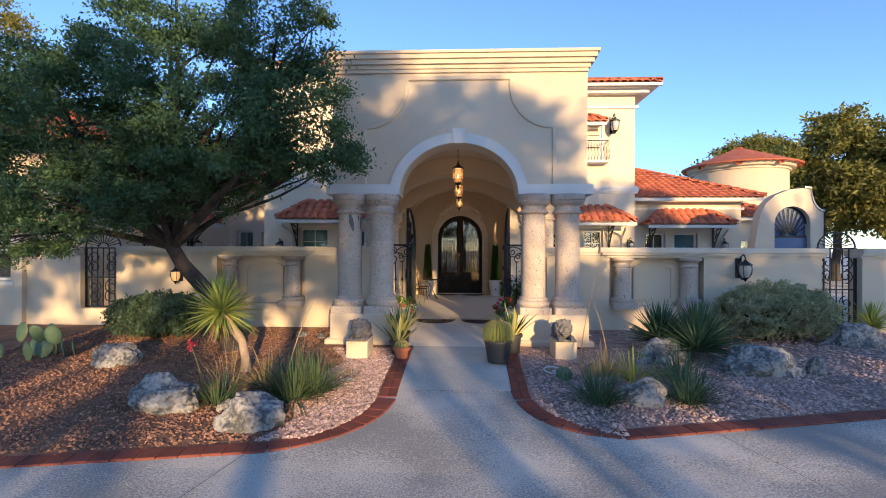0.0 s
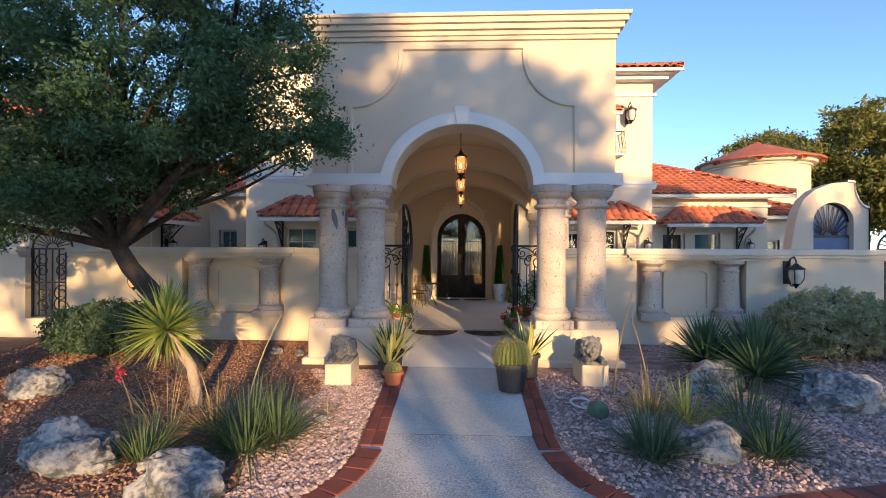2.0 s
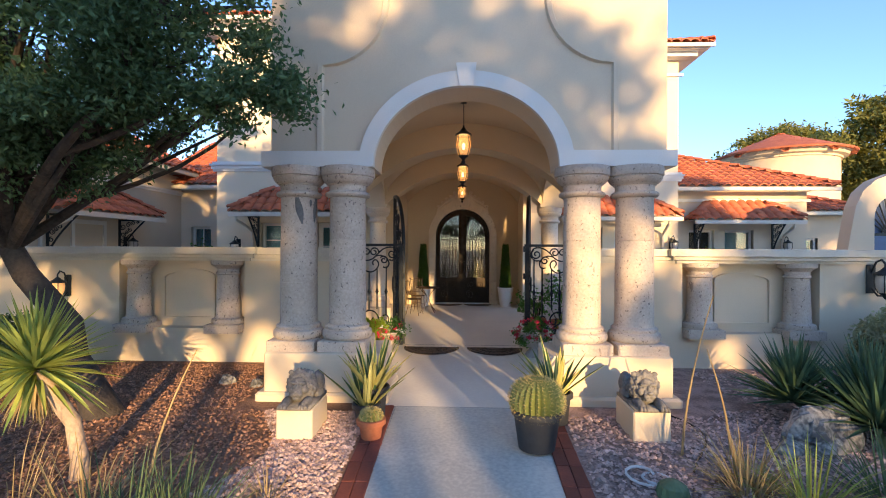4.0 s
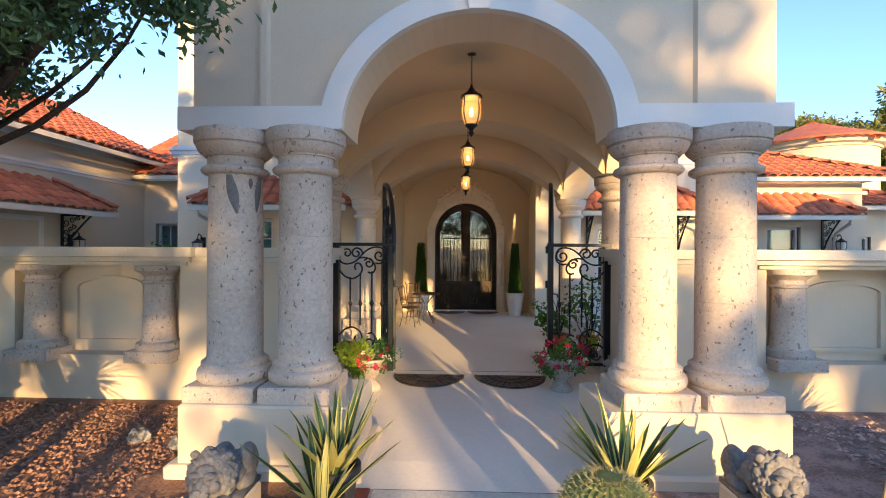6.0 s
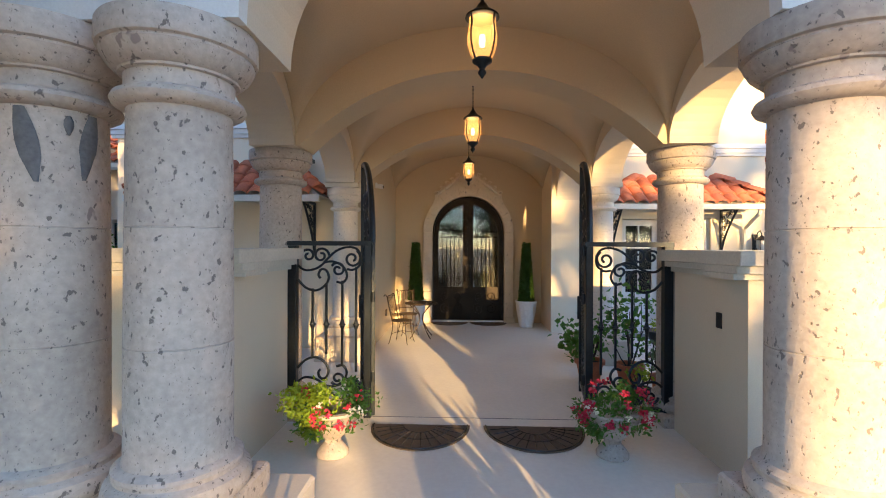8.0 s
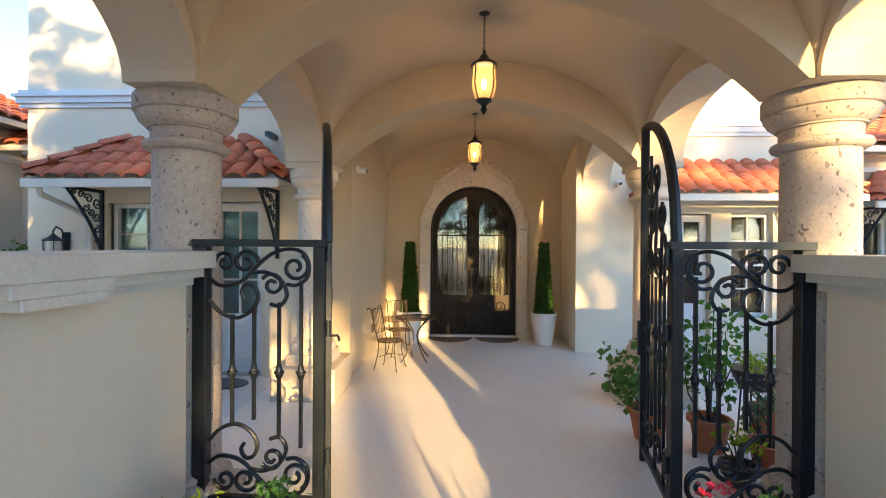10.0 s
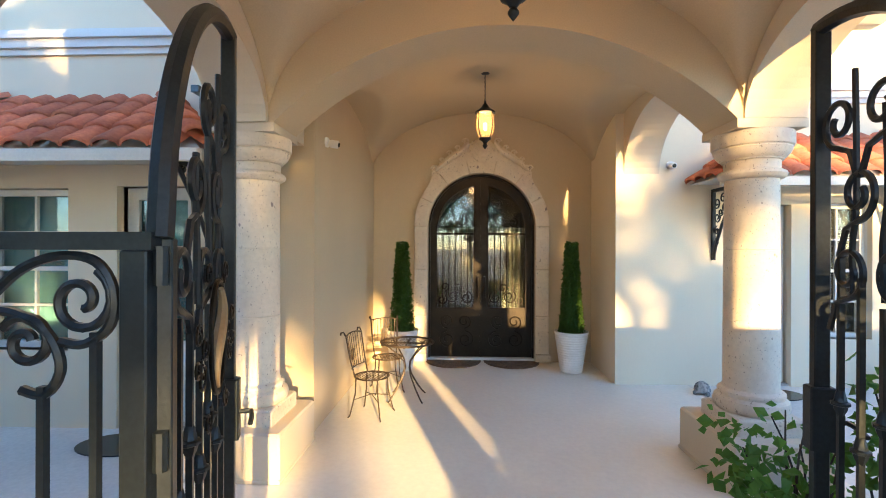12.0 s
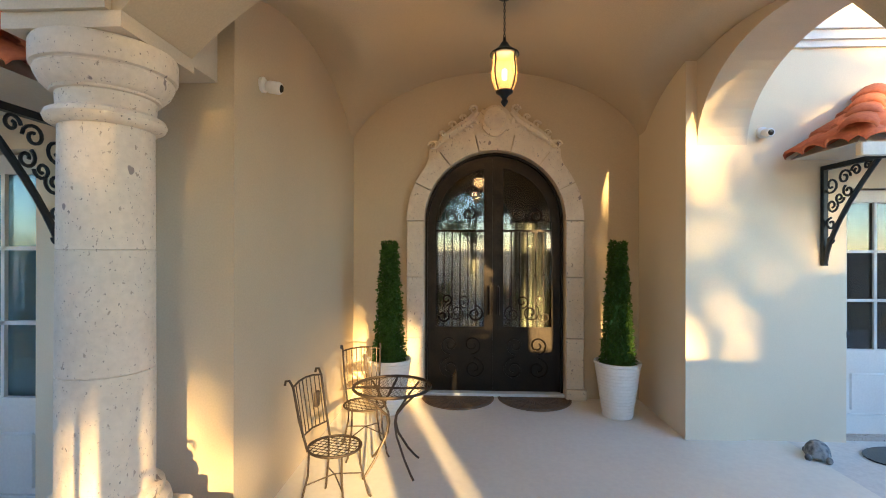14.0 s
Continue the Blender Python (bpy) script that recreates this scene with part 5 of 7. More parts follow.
for s in (-1, 1):
    pts = [(s * x, z) for x, z in ((0.70, 2.90), (0.62, 2.98), (0.52, 3.06), (0.40, 3.14), (0.28, 3.22), (0.20, 3.32))]
    g.tube([(x, -0.04, z) for x, z in pts], [0.02, 0.035, 0.05, 0.055, 0.05, 0.035], 8)
    for cx, cz, r, a, tn in ((0.72, 2.93, 0.05, 0, 1.3), (0.24, 3.34, 0.055, 0, 1.3), (0.48, 3.16, 0.05, 0, 1.2), (0.36, 3.24, 0.045, 0, 1.2), (0.60, 3.06, 0.04, 0, 1.2)):
        g.tube([(s * x, -0.06, z) for x, z in scroll(cx, cz, r, a, tn, 14)], 0.014, 6)
g.obj("crest_scrolls", CANTERA_L, sur, "carved leafy scrolls", True)
top_ = [(0.76, 2.80), (0.76, 2.88), (0.69, 2.96), (0.60, 3.04), (0.50, 3.11), (0.40, 3.17), (0.30, 3.22), (0.21, 3.27), (0.13, 3.36), (0.0, 3.38)]
low_ = arc(0, DSP - 0.02, DR + 0.208, DR + 0.208, 142, 38, 16)
Geo().prism([(-x, z) for x, z in top_] + [(x, z) for x, z in reversed(top_[:-1])] + list(reversed(low_)), "y", -0.035, -0.002).obj("crest_plate", CANTERA_L, sur, "carved crest over the arch")
for s in (-1, 1):
    for k in range(7):
        u = (k + 0.5) / 7
        cx, cz = s * (0.70 - 0.52 * u), 2.93 + 0.31 * u
        lf_ = Geo().lathe([(0.0, -0.06), (0.022, -0.03), (0.034, 0.0), (0.024, 0.04), (0.0, 0.075)], 8)
        lf_.v = [(a, b * 0.7, c) for a, b, c in lf_.v]
        lf_.obj("carved_leaf", CANTERA_L, sur, "", True).matrix_basis = pose(cx, -0.045, cz, 0, s * (70 - 40 * u), 0)
Geo().prism(arc(0, 3.20, 0.15, 0.18, 0, 360, 20)[:-1], "y", -0.10, -0.002).obj("shield", CANTERA_L, sur, "carved shield")
Geo().lathe([(0.0, 0.0), (0.11, 0.01), (0.13, 0.03), (0.09, 0.06), (0.0, 0.075)], 16).obj("boss", CANTERA_L, sur, "", True).matrix_basis = pose(0, -0.09, 3.22, 90)


# ---- plants: builders ----
rng = np.random.default_rng(7)


def leaf_cloud(name, pts, size, material, parent, label="", kind="", aim=None, slim=0.45, droop=0.2):
    """One mesh of many small folded leaves, each at one of the points."""
    n = len(pts)
    d = rng.normal(size=(n, 3)) if aim is None else aim + rng.normal(size=(n, 3)) * 0.6
    d[:, 2] -= droop
    d /= np.linalg.norm(d, axis=1)[:, None]
    s = np.cross(d, rng.normal(size=(n, 3))); s /= np.linalg.norm(s, axis=1)[:, None] + 1e-9
    up = np.cross(s, d)
    L = (size * rng.uniform(0.6, 1.3, n))[:, None]
    W = L * slim
    v = np.stack([pts, pts + d * L * 0.45 + s * W * 0.5 + up * W * 0.15, pts + d * L, pts + d * L * 0.45 - s * W * 0.5 + up * W * 0.15], 1).reshape(-1, 3)
    f = np.arange(n * 4).reshape(-1, 4)
    me = bpy.data.meshes.new(name)
    me.from_pydata(v.tolist(), [], f.tolist())
    me.materials.append(material)
    ob = new(name, me)
    if parent: ob.parent = parent
    return tagged(ob, label, "", "", kind)


def clumps(lobes, per, spread, leaves, shell=0.55):
    """Leaf places gathered in clumps that fill ellipsoids (x, y, z, rx, ry, rz), thinner inside."""
    out = []
    for x, y, z, a, b, c in lobes:
        k = max(3, int(per * (a * b * c) ** 0.62))
        q = rng.normal(size=(k, 3)); q /= np.linalg.norm(q, axis=1)[:, None]
        r = rng.uniform(shell, 1.0, k)[:, None]
        cen = np.array([x, y, z]) + q * r * np.array([a, b, c])
        for p in cen:
            m = int(leaves * rng.uniform(0.5, 1.4))
            g = rng.normal(size=(m, 3)) * np.array([1, 1, 0.62]) * spread * rng.uniform(0.6, 1.25)
            out.append(p + g)
    return np.concatenate(out)


def limb(g, a, b, r0, r1, bend=0.15, n=7):
    a, b = Vector(a), Vector(b)
    d = (b - a)
    side = Vector((random.uniform(-1, 1), random.uniform(-1, 1), random.uniform(-0.3, 0.6))) * d.length * bend
    pts = [a + d * (k / n) + side * math.sin(math.pi * k / n) for k in range(n + 1)]
    g.tube(pts, [r0 + (r1 - r0) * k / n for k in range(n + 1)], 9)
    return pts


def tree(base, fork, lobes, label, leaf, per, spread, leaves, size, r=0.16, name="oak_tree"):
    t = thing(name, base, label, "tree")
    o = Vector(base)
    g = Geo()
    f = Vector(fork) - o
    mid = f * 0.5 + Vector((0.12, 0.05, 0))
    g.tube([(0, 0, -0.1), f * 0.08, f * 0.3 + mid * 0.02, mid, f * 0.8, f], [r * 1.7, r * 1.25, r * 1.05, r, r * 0.9, r * 0.8], 12)
    g.obj("trunk", BARK, t, smooth=True)
    for x, y, z, a, b, c in lobes:
        g = Geo()
        tip = Vector((x, y, z)) - o
        pts = limb(g, f * 0.96, tip, r * 0.5, r * 0.15)
        for k in range(5):
            q = Vector((random.uniform(-1, 1) * a, random.uniform(-1, 1) * b, random.uniform(-0.7, 0.9) * c)) * 0.75
            limb(g, pts[3 + k % 4], tip + q, r * 0.24, r * 0.05, 0.12, 5)
        g.obj("limb", BARK, t, smooth=True)
    P = clumps(lobes, per, spread, leaves) - np.array(base)
    leaf_cloud("crown", P, size, leaf, t, kind="stuff")
    return t


tree((-3.75, 7.55, -0.02), (-5.0, 7.75, 1.75),
     [(-4.4, 7.0, 4.0, 1.9, 1.5, 1.2), (-2.55, 6.7, 3.75, 0.95, 0.9, 0.75), (-1.95, 6.85, 3.05, 0.55, 0.5, 0.42), (-3.35, 7.0, 2.95, 0.75, 0.7, 0.40), (-2.6, 6.7, 3.15, 0.6, 0.55, 0.38), (-2.75, 6.8, 4.9, 0.95, 1.0, 0.75), (-6.4, 7.2, 3.2, 1.5, 1.3, 1.3), (-5.6, 6.5, 2.35, 1.3, 1.0, 0.55), (-4.3, 6.8, 5.4, 1.5, 1.2, 0.8), (-7.4, 7.4, 2.0, 1.2, 1.0, 0.6), (-4.9, 6.7, 2.75, 1.2, 0.8, 0.6), (-4.5, 7.3, 2.6, 1.0, 0.8, 0.45), (-3.8, 7.3, 2.8, 0.75, 0.7, 0.4), (-5.6, 7.4, 2.3, 0.9, 0.7, 0.4), (-3.6, 6.5, 3.4, 1.2, 0.9, 0.8), (-5.6, 6.2, 3.6, 1.4, 0.9, 1.0)],
     "dark green live oak leaning over the garden wall", OAK, 60, 0.12, 270, 0.060, 0.13)
for (x, y, h, w, lab, lf) in ((20.6, 26.5, 9.6, 4.2, "olive-green oak in evening sun beyond the house", OAK_GOLD), (22.0, 24.0, 8.0, 4.0, "tall olive oak in evening sun beyond the house", OAK_GOLD), (22.0, 36.5, 10.6, 6.0, "thin leafed tree behind the round tower", OAK_GOLD), (27.0, 15.0, 9.0, 4.5, "dense dark oak at the edge of the yard", OAK)):
    tree((x, y, 0), (x + 0.2, y, h * 0.35), [(x, y, h * 0.72, w * 0.62, w * 0.6, h * 0.22), (x - w * 0.45, y, h * 0.58, w * 0.5, w * 0.5, h * 0.2), (x + w * 0.45, y - 0.3, h * 0.55, w * 0.5, w * 0.5, h * 0.22), (x + 0.1 * w, y, h * 0.88, w * 0.4, w * 0.4, h * 0.12), (x - w * 0.1, y - w * 0.3, h * 0.42, w * 0.6, w * 0.5, h * 0.14)], lab, lf, 26, 0.30, 60, 0.26, 0.2)

tree((-11.6, 8.6, -0.02), (-11.3, 8.7, 2.6), [(-9.3, 9.0, 5.6, 1.3, 1.1, 0.9), (-9.9, 8.8, 4.2, 1.1, 0.9, 0.7), (-10.6, 8.8, 6.9, 1.5, 1.2, 0.9)], "yellow-green oak in evening sun at the west end", OAK_GOLD, 34, 0.14, 150, 0.075, 0.14)

# shade trees across the drive, behind the walker: they break the low sun into patches
def spread_crown(x, y, h, w, low=0.85):
    return [(x, y, h * 0.70, w * 0.75, w * 0.6, h * 0.20), (x - w * 0.5, y, h * 0.55, w * 0.6, w * 0.5, h * 0.22), (x + w * 0.5, y + 0.4, h * 0.54, w * 0.6, w * 0.5, h * 0.22), (x, y, h * 0.40, w * low, w * 0.5, h * 0.14)]


def shade_tree(x, y, lobes, per=10.5):
    tree((x, y, -0.17), (x, y, 2.2), lobes, "green live oak across the drive", OAK, per, 0.29, 75, 0.30, 0.18)


for x, y, h, w in ((-4.5, -15.0, 8.8, 2.8), (14.6, -15.0, 10.4, 2.8), (19.5, -14.0, 9.8, 3.0), (-10.0, -14.0, 8.8, 3.0)):
    shade_tree(x, y, spread_crown(x, y, h, w))
shade_tree(0.2, -14.0, [(0.2, -14.0, 7.1, 2.1, 1.6, 1.2), (-1.3, -14.0, 5.9, 0.9, 0.9, 0.5), (1.6, -14.0, 5.8, 0.8, 0.8, 0.5), (0.2, -14.2, 4.8, 0.5, 0.5, 0.35), (2.0, -14.0, 4.5, 0.5, 0.5, 0.3), (-0.6, -14.0, 3.4, 1.1, 0.8, 0.5), (2.2, -14.3, 3.3, 0.6, 0.6, 0.3)])
shade_tree(4.1, -15.0, [(4.1, -15.0, 7.2, 1.6, 1.2, 1.7), (3.2, -15.0, 5.7, 1.1, 1.0, 1.2), (5.0, -14.6, 5.6, 1.0, 1.0, 1.2)], 13)
shade_tree(7.6, -17.0, [(8.0, -17.0, 7.8, 1.9, 1.1, 0.95), (8.3, -17.0, 6.8, 1.1, 0.9, 0.5), (6.6, -17.0, 7.1, 1.0, 0.8, 0.75), (6.1, -17.0, 5.6, 0.75, 0.8, 1.15), (7.3, -16.6, 8.2, 0.8, 0.8, 0.5), (6.3, -17.0, 9.0, 0.7, 0.7, 0.35), (8.0, -17.0, 3.7, 1.0, 0.6, 0.30), (7.4, -17.0, 6.4, 0.6, 0.6, 0.5)], 16)
shade_tree(11.1, -14.5, [(11.3, -14.5, 8.3, 1.3, 1.0, 0.65), (10.0, -14.5, 4.9, 0.9, 0.9, 0.6), (11.9, -14.5, 4.7, 1.1, 0.9, 0.7), (8.9, -14.5, 6.05, 0.65, 0.7, 0.55), (12.9, -14.5, 6.5, 0.7, 0.7, 0.8), (11.0, -14.5, 6.55, 0.35, 0.4, 0.25), (11.9, -14.5, 6.0, 0.3, 0.3, 0.25), (11.7, -14.5, 7.1, 0.3, 0.3, 0.2), (10.0, -14.5, 3.4, 1.3, 0.8, 0.45), (10.4, -14.5, 7.0, 0.4, 0.4, 0.35), (9.05, -14.5, 4.7, 0.3, 0.3, 0.2)], 15)


def shrub(name, loc, lobes, label, leaf, per, spread, leaves, size, category="shrub", slim=0.5):
    t = thing(name, loc, label, category)
    g = Geo()
    for x, y, z, a, b, c in lobes:
        for k in range(4):
            limb(g, (x * 0.2, y * 0.2, 0), (x + random.uniform(-1, 1) * a * 0.6, y + random.uniform(-1, 1) * b * 0.6, z + random.uniform(-0.3, 0.6) * c), 0.018, 0.006, 0.1, 4)
    g.obj("stem_tangle", BARK, t, smooth=True, kind="stuff")
    leaf_cloud("foliage", clumps(lobes, per, spread, leaves, 0.75), size, leaf, t, kind="stuff", slim=slim)
    return t


shrub("hedge_shrub", (-5.55, 8.3, 0), [(0.0, 0, 0.46, 0.62, 0.55, 0.42), (-0.42, 0, 0.42, 0.48, 0.5, 0.37), (0.38, -0.05, 0.46, 0.46, 0.5, 0.40)], "clipped dark green hedge shrub before the garden wall", HEDGE, 820, 0.035, 34, 0.055)
shrub("sage_shrub", (5.68, 8.7, 0), [(0.0, 0, 0.58, 0.85, 0.62, 0.52), (-0.48, -0.1, 0.54, 0.55, 0.52, 0.44), (0.52, 0, 0.54, 0.58, 0.55, 0.48)], "rounded grey-green sage shrub before the garden wall", SAGE, 760, 0.038, 34, 0.06)


def blade(g, p, d, L, w, bend, n=5, keel=0.25):
    """A tapering keeled leaf from p along d that bends down."""
    p, d = Vector(p), Vector(d).normalized()
    side = d.cross(Vector((0, 0, 1)))
    if side.length < 1e-3: side = Vector((1, 0, 0))
    side.normalize()
    vs = []
    q = p.copy()
    for k in range(n + 1):
        t = k / n
        ww = w * (0.55 + 0.45 * math.sin(math.pi * min(1, t * 1.6 + 0.2) * 0.5)) * (1 - t ** 2.2)
        up = side.cross(d)
        vs += [q - side * ww / 2 + up * ww * keel, q - up * ww * keel * 0.3, q + side * ww / 2 + up * ww * keel]
        d = (d + Vector((0, 0, -bend / n))).normalized()
        q = q + d * (L / n)
    fs = []
    for k in range(n):
        a = 3 * k
        fs += [(a, a + 1, a + 4, a + 3), (a + 1, a + 2, a + 5, a + 4)]
    g.add(vs, fs)


def rosette(parent, name, c, n, L, w, bend, m, emin, emax, label=""):
    """Blades that spray from one point, each a part of its own."""
    for k in range(n):
        az = k * 2.39996 + random.uniform(-0.2, 0.2)
        el = radians(emin + (emax - emin) * ((k + 0.5) / n) ** 0.9)
        d = (math.cos(az) * math.cos(el), math.sin(az) * math.cos(el), math.sin(el))
        g = Geo()
        blade(g, c, d, L * random.uniform(0.75, 1.12), w, bend * random.uniform(0.4, 1.3))
        g.obj(name, m, parent, label)


def grass_clump(loc, n, h, r, m, label, name="grass_clump", bend=0.8, w=0.015):
    t = thing(name, loc, label, "grass")
    g = Geo()
    for k in range(n):
        a, q = random.uniform(0, 2 * math.pi), r * 0.4 * math.sqrt(random.random())
        el = radians(random.uniform(22, 86))
        blade(g, (q * math.cos(a), q * math.sin(a), 0), (math.cos(a) * math.cos(el), math.sin(a) * math.cos(el), math.sin(el)), h * random.uniform(0.55, 1.1), w, bend * random.uniform(0.3, 1.2), 4, 0.15)
    g.obj("foliage", m, t, kind="stuff")
    return t


def z0(x, y): return gz(x, y) + 0.004


def at(x, y, dz=0.0): return (x, y, z0(x, y) + dz)


grass_clump(at(-1.95, 5.35), 300, 0.66, 0.40, GRASSM, "arching green ornamental grass clump in gravel")
grass_clump(at(-1.75, 5.55), 150, 0.62, 0.34, GRASSM, "arching green ornamental grass clump in gravel")
grass_clump(at(-2.75, 5.15), 130, 0.46, 0.30, GRASSM, "low olive-green grass clump beside rocks")
grass_clump(at(-2.45, 5.75), 70, 0.7, 0.36, DRY, "dry tan grass stalks in gravel", bend=1.1)
grass_clump(at(1.57, 5.35), 230, 0.52, 0.34, AGAVE, "dark green spiky grass clump in gravel")
grass_clump(at(2.62, 5.45), 230, 0.54, 0.34, AGAVE, "dark green spiky grass clump beside a rock")
grass_clump(at(2.25, 6.15), 80, 0.55, 0.3, YUCCA, "yellow-green grass tuft in gravel")
grass_clump(at(1.95, 6.35), 110, 0.5, 0.3, DRY, "dry tan grass tuft in gravel")
grass_clump(at(-2.9, 5.7), 60, 0.8, 0.5, DRY, "long dry arching grass stalks", bend=1.4, w=0.008)
grass_clump(at(2.85, 6.2), 90, 0.6, 0.4, GRASSM, "grey-green grass tuft between rocks")
grass_clump(at(-1.47, 6.15), 60, 0.22, 0.2, DRY, "small dry weed in gravel", w=0.007)
grass_clump(at(-2.35, 8.9), 50, 0.35, 0.3, DRY, "dry weeds at the foot of the wall", w=0.007)

yu = thing("yucca", at(-3.0, 6.35), "green and yellow yucca rosette on a bare trunk", "yucca")
Geo().tube([(0, 0, -0.05), (0.0, 0, 0.15), (-0.06, 0.01, 0.42), (-0.33, 0.0, 0.80)], [0.075, 0.06, 0.055, 0.06], 10).obj("trunk", PALEBARK, yu, "pale bare trunk", True)
rosette(yu, "blade", (-0.35, 0, 0.82), 150, 0.58, 0.050, 0.30, YUCCA, -38, 88)
rosette(yu, "dead_blade", (-0.35, 0, 0.78), 44, 0.40, 0.03, 0.7, DRY, -75, -30, "dry hanging blade")
for x, y, n, L in ((3.55, 7.15, 90, 0.76), (3.25, 7.75, 75, 0.68), (3.85, 7.6, 70, 0.70)):
    ag = thing("agave", at(x, y), "dark green spiky agave rosette in gravel", "agave", group="agaves")
    rosette(ag, "blade", (0, 0, 0.16), int(n * 1.7), L, 0.060, 0.2, AGAVE, 2, 86)
ag = thing("agave", at(7.6, 8.9), "pale yellow-green yucca by the garden wall", "agave")
rosette(ag, "blade", (0, 0, 0.25), 90, 0.55, 0.035, 0.25, YUCCA, -10, 86)
for x, y, h, lean, tip in ((1.75, 6.9, 1.35, 0.25, False), (-2.3, 6.1, 1.05, 0.35, False), (2.15, 6.9, 0.9, -0.2, False), (-3.35, 5.85, 0.5, -0.15, True)):
    st = thing("flower_stalk", at(x, y), "thin dry flower stalk rising from gravel" if not tip else "thin stalk with a red flower tip", "plant")
    Geo().tube([(lean * (k / 6) ** 1.6, 0, h * k / 6) for k in range(7)], [0.011 - 0.0012 * k for k in range(7)], 6).obj("stalk", DRY, st, smooth=True)
    if tip: leaf_cloud("blossom", rng.normal(size=(40, 3)) * np.array([0.02, 0.02, 0.04]) + np.array([lean, 0, h]), 0.045, PINK, st, kind="stuff")
# prickly pear
pp = thing("prickly_pear", at(-6.6, 6.9), "clump of grey-green prickly pear pads", "cactus")
for k in range(11):
    pad = Geo().lathe([(0.0, 0), (0.05, 0.02), (0.09, 0.09), (0.105, 0.17), (0.085, 0.25), (0.04, 0.30), (0.0, 0.31)], 14)
    pad.v = [(a, b * 0.22, c) for a, b, c in pad.v]
    o = pad.obj("pad", PRICKLY, pp, smooth=True)
    up = k > 6
    o.matrix_basis = pose(random.uniform(-0.55, 0.6), random.uniform(-0.2, 0.2), 0.22 if up else -0.01, random.uniform(-18, 18), random.uniform(-28, 28), random.uniform(-50, 50))


# ---- rocks and stones ----
def boulder(loc, a, b, c, label, seed, rz=0.0, m=ROCK):
    bm = bmesh.new()
    bmesh.ops.create_icosphere(bm, subdivisions=4, radius=1)
    o = Vector((seed * 3.1, seed * 1.7, seed))
    for v in bm.verts:
        p = v.co.copy()
        k = 1.06 + 0.34 * noise.noise(p * 1.5 + o) - 0.22 * abs(noise.noise(p * 2.6 + o)) - 0.16 * abs(noise.noise(p * 5.5 + o)) + 0.05 * noise.noise(p * 11 + o)
        v.co = p * k
        v.co.x, v.co.y, v.co.z = v.co.x * a * 0.95, v.co.y * b * 0.95, max(-0.25, v.co.z) * c * 1.08
        v.co.z += 0.02 * noise.noise(v.co * 9)
    me = bpy.data.meshes.new("boulder")
    bm.to_mesh(me); bm.free()
    me.materials.append(m)
    me.shade_smooth(); me.set_sharp_from_angle(angle=radians(30))
    ob = new("boulder", me)
    ob.matrix_basis = pose(loc[0], loc[1], loc[2] + 0.2 * c, 0, 0, rz)
    return tagged(ob, label, "rock", "garden boulders")


boulder(at(-2.1, 4.62), 0.34, 0.24, 0.24, "craggy blue-grey and white limestone boulder by the border", 1, 10)
boulder(at(-3.3, 5.05), 0.42, 0.28, 0.25, "pale grey limestone boulder in gravel", 2, -8)
boulder(at(-5.08, 6.65), 0.31, 0.26, 0.24, "pale limestone boulder before the hedge", 3, 15)
boulder(at(2.10, 5.45), 0.28, 0.22, 0.20, "grey limestone boulder between grass clumps", 4, -15)
boulder(at(4.15, 6.65), 0.60, 0.32, 0.29, "large rough grey limestone boulder in gravel", 5, 5)
boulder(at(3.0, 7.1), 0.42, 0.22, 0.26, "dark grey boulder under the agaves", 6, 25)
boulder(at(6.85, 8.35), 0.50, 0.3, 0.28, "grey limestone boulder beside the sage", 7, -5)
boulder(at(4.9, 6.6), 0.12, 0.1, 0.20, "small dark stone beside the large boulder", 8, 0)
boulder(at(-1.46, 5.95), 0.07, 0.05, 0.05, "small grey stone in gravel", 9, 20)
boulder(at(-3.0, 8.6), 0.10, 0.08, 0.09, "small pale stone in mulch", 10, 20)
boulder(at(-2.6, 8.5), 0.08, 0.07, 0.07, "small pale stone in mulch", 11, 50)
boulder(at(-2.5, 5.0), 0.16, 0.12, 0.10, "small brown stone in the grass", 12, 20)
# small round cactus and hose
bc = thing("small_cactus", at(1.36, 6.2), "small grey-green ball cactus in gravel", "cactus")
Geo().lathe([(0.0, 0.0), (0.08, 0.01), (0.105, 0.07), (0.09, 0.13), (0.04, 0.165), (0.0, 0.17)], 28, fn=lambda a, z: 1 + 0.06 * math.cos(14 * a)).obj("body", PRICKLY, bc, smooth=True)
hs = Geo()
hs.tube([(0.13 * math.cos(a * 0.5) + 0.01 * a, 0.10 * math.sin(a * 0.5), 0.012 + 0.05 * max(0, math.sin(a * 0.25 + 1))) for a in range(0, 22)], 0.011, 7)
h_ob = hs.obj("garden_hose", HOSE, None, "short coil of white garden hose on gravel", True, category="hose")
h_ob.matrix_basis = pose(*at(1.22, 6.5))
dl = Geo().tube([(1.9 + 0.25 * math.sin(k * 0.5), 7.9 - k * 0.16, z0(0, 7.9 - k * 0.16) + 0.012) for k in range(9)], 0.008, 6)
dl.obj("drip_line", BLACKPL, None, "black irrigation drip line on gravel", True, category="pipe")


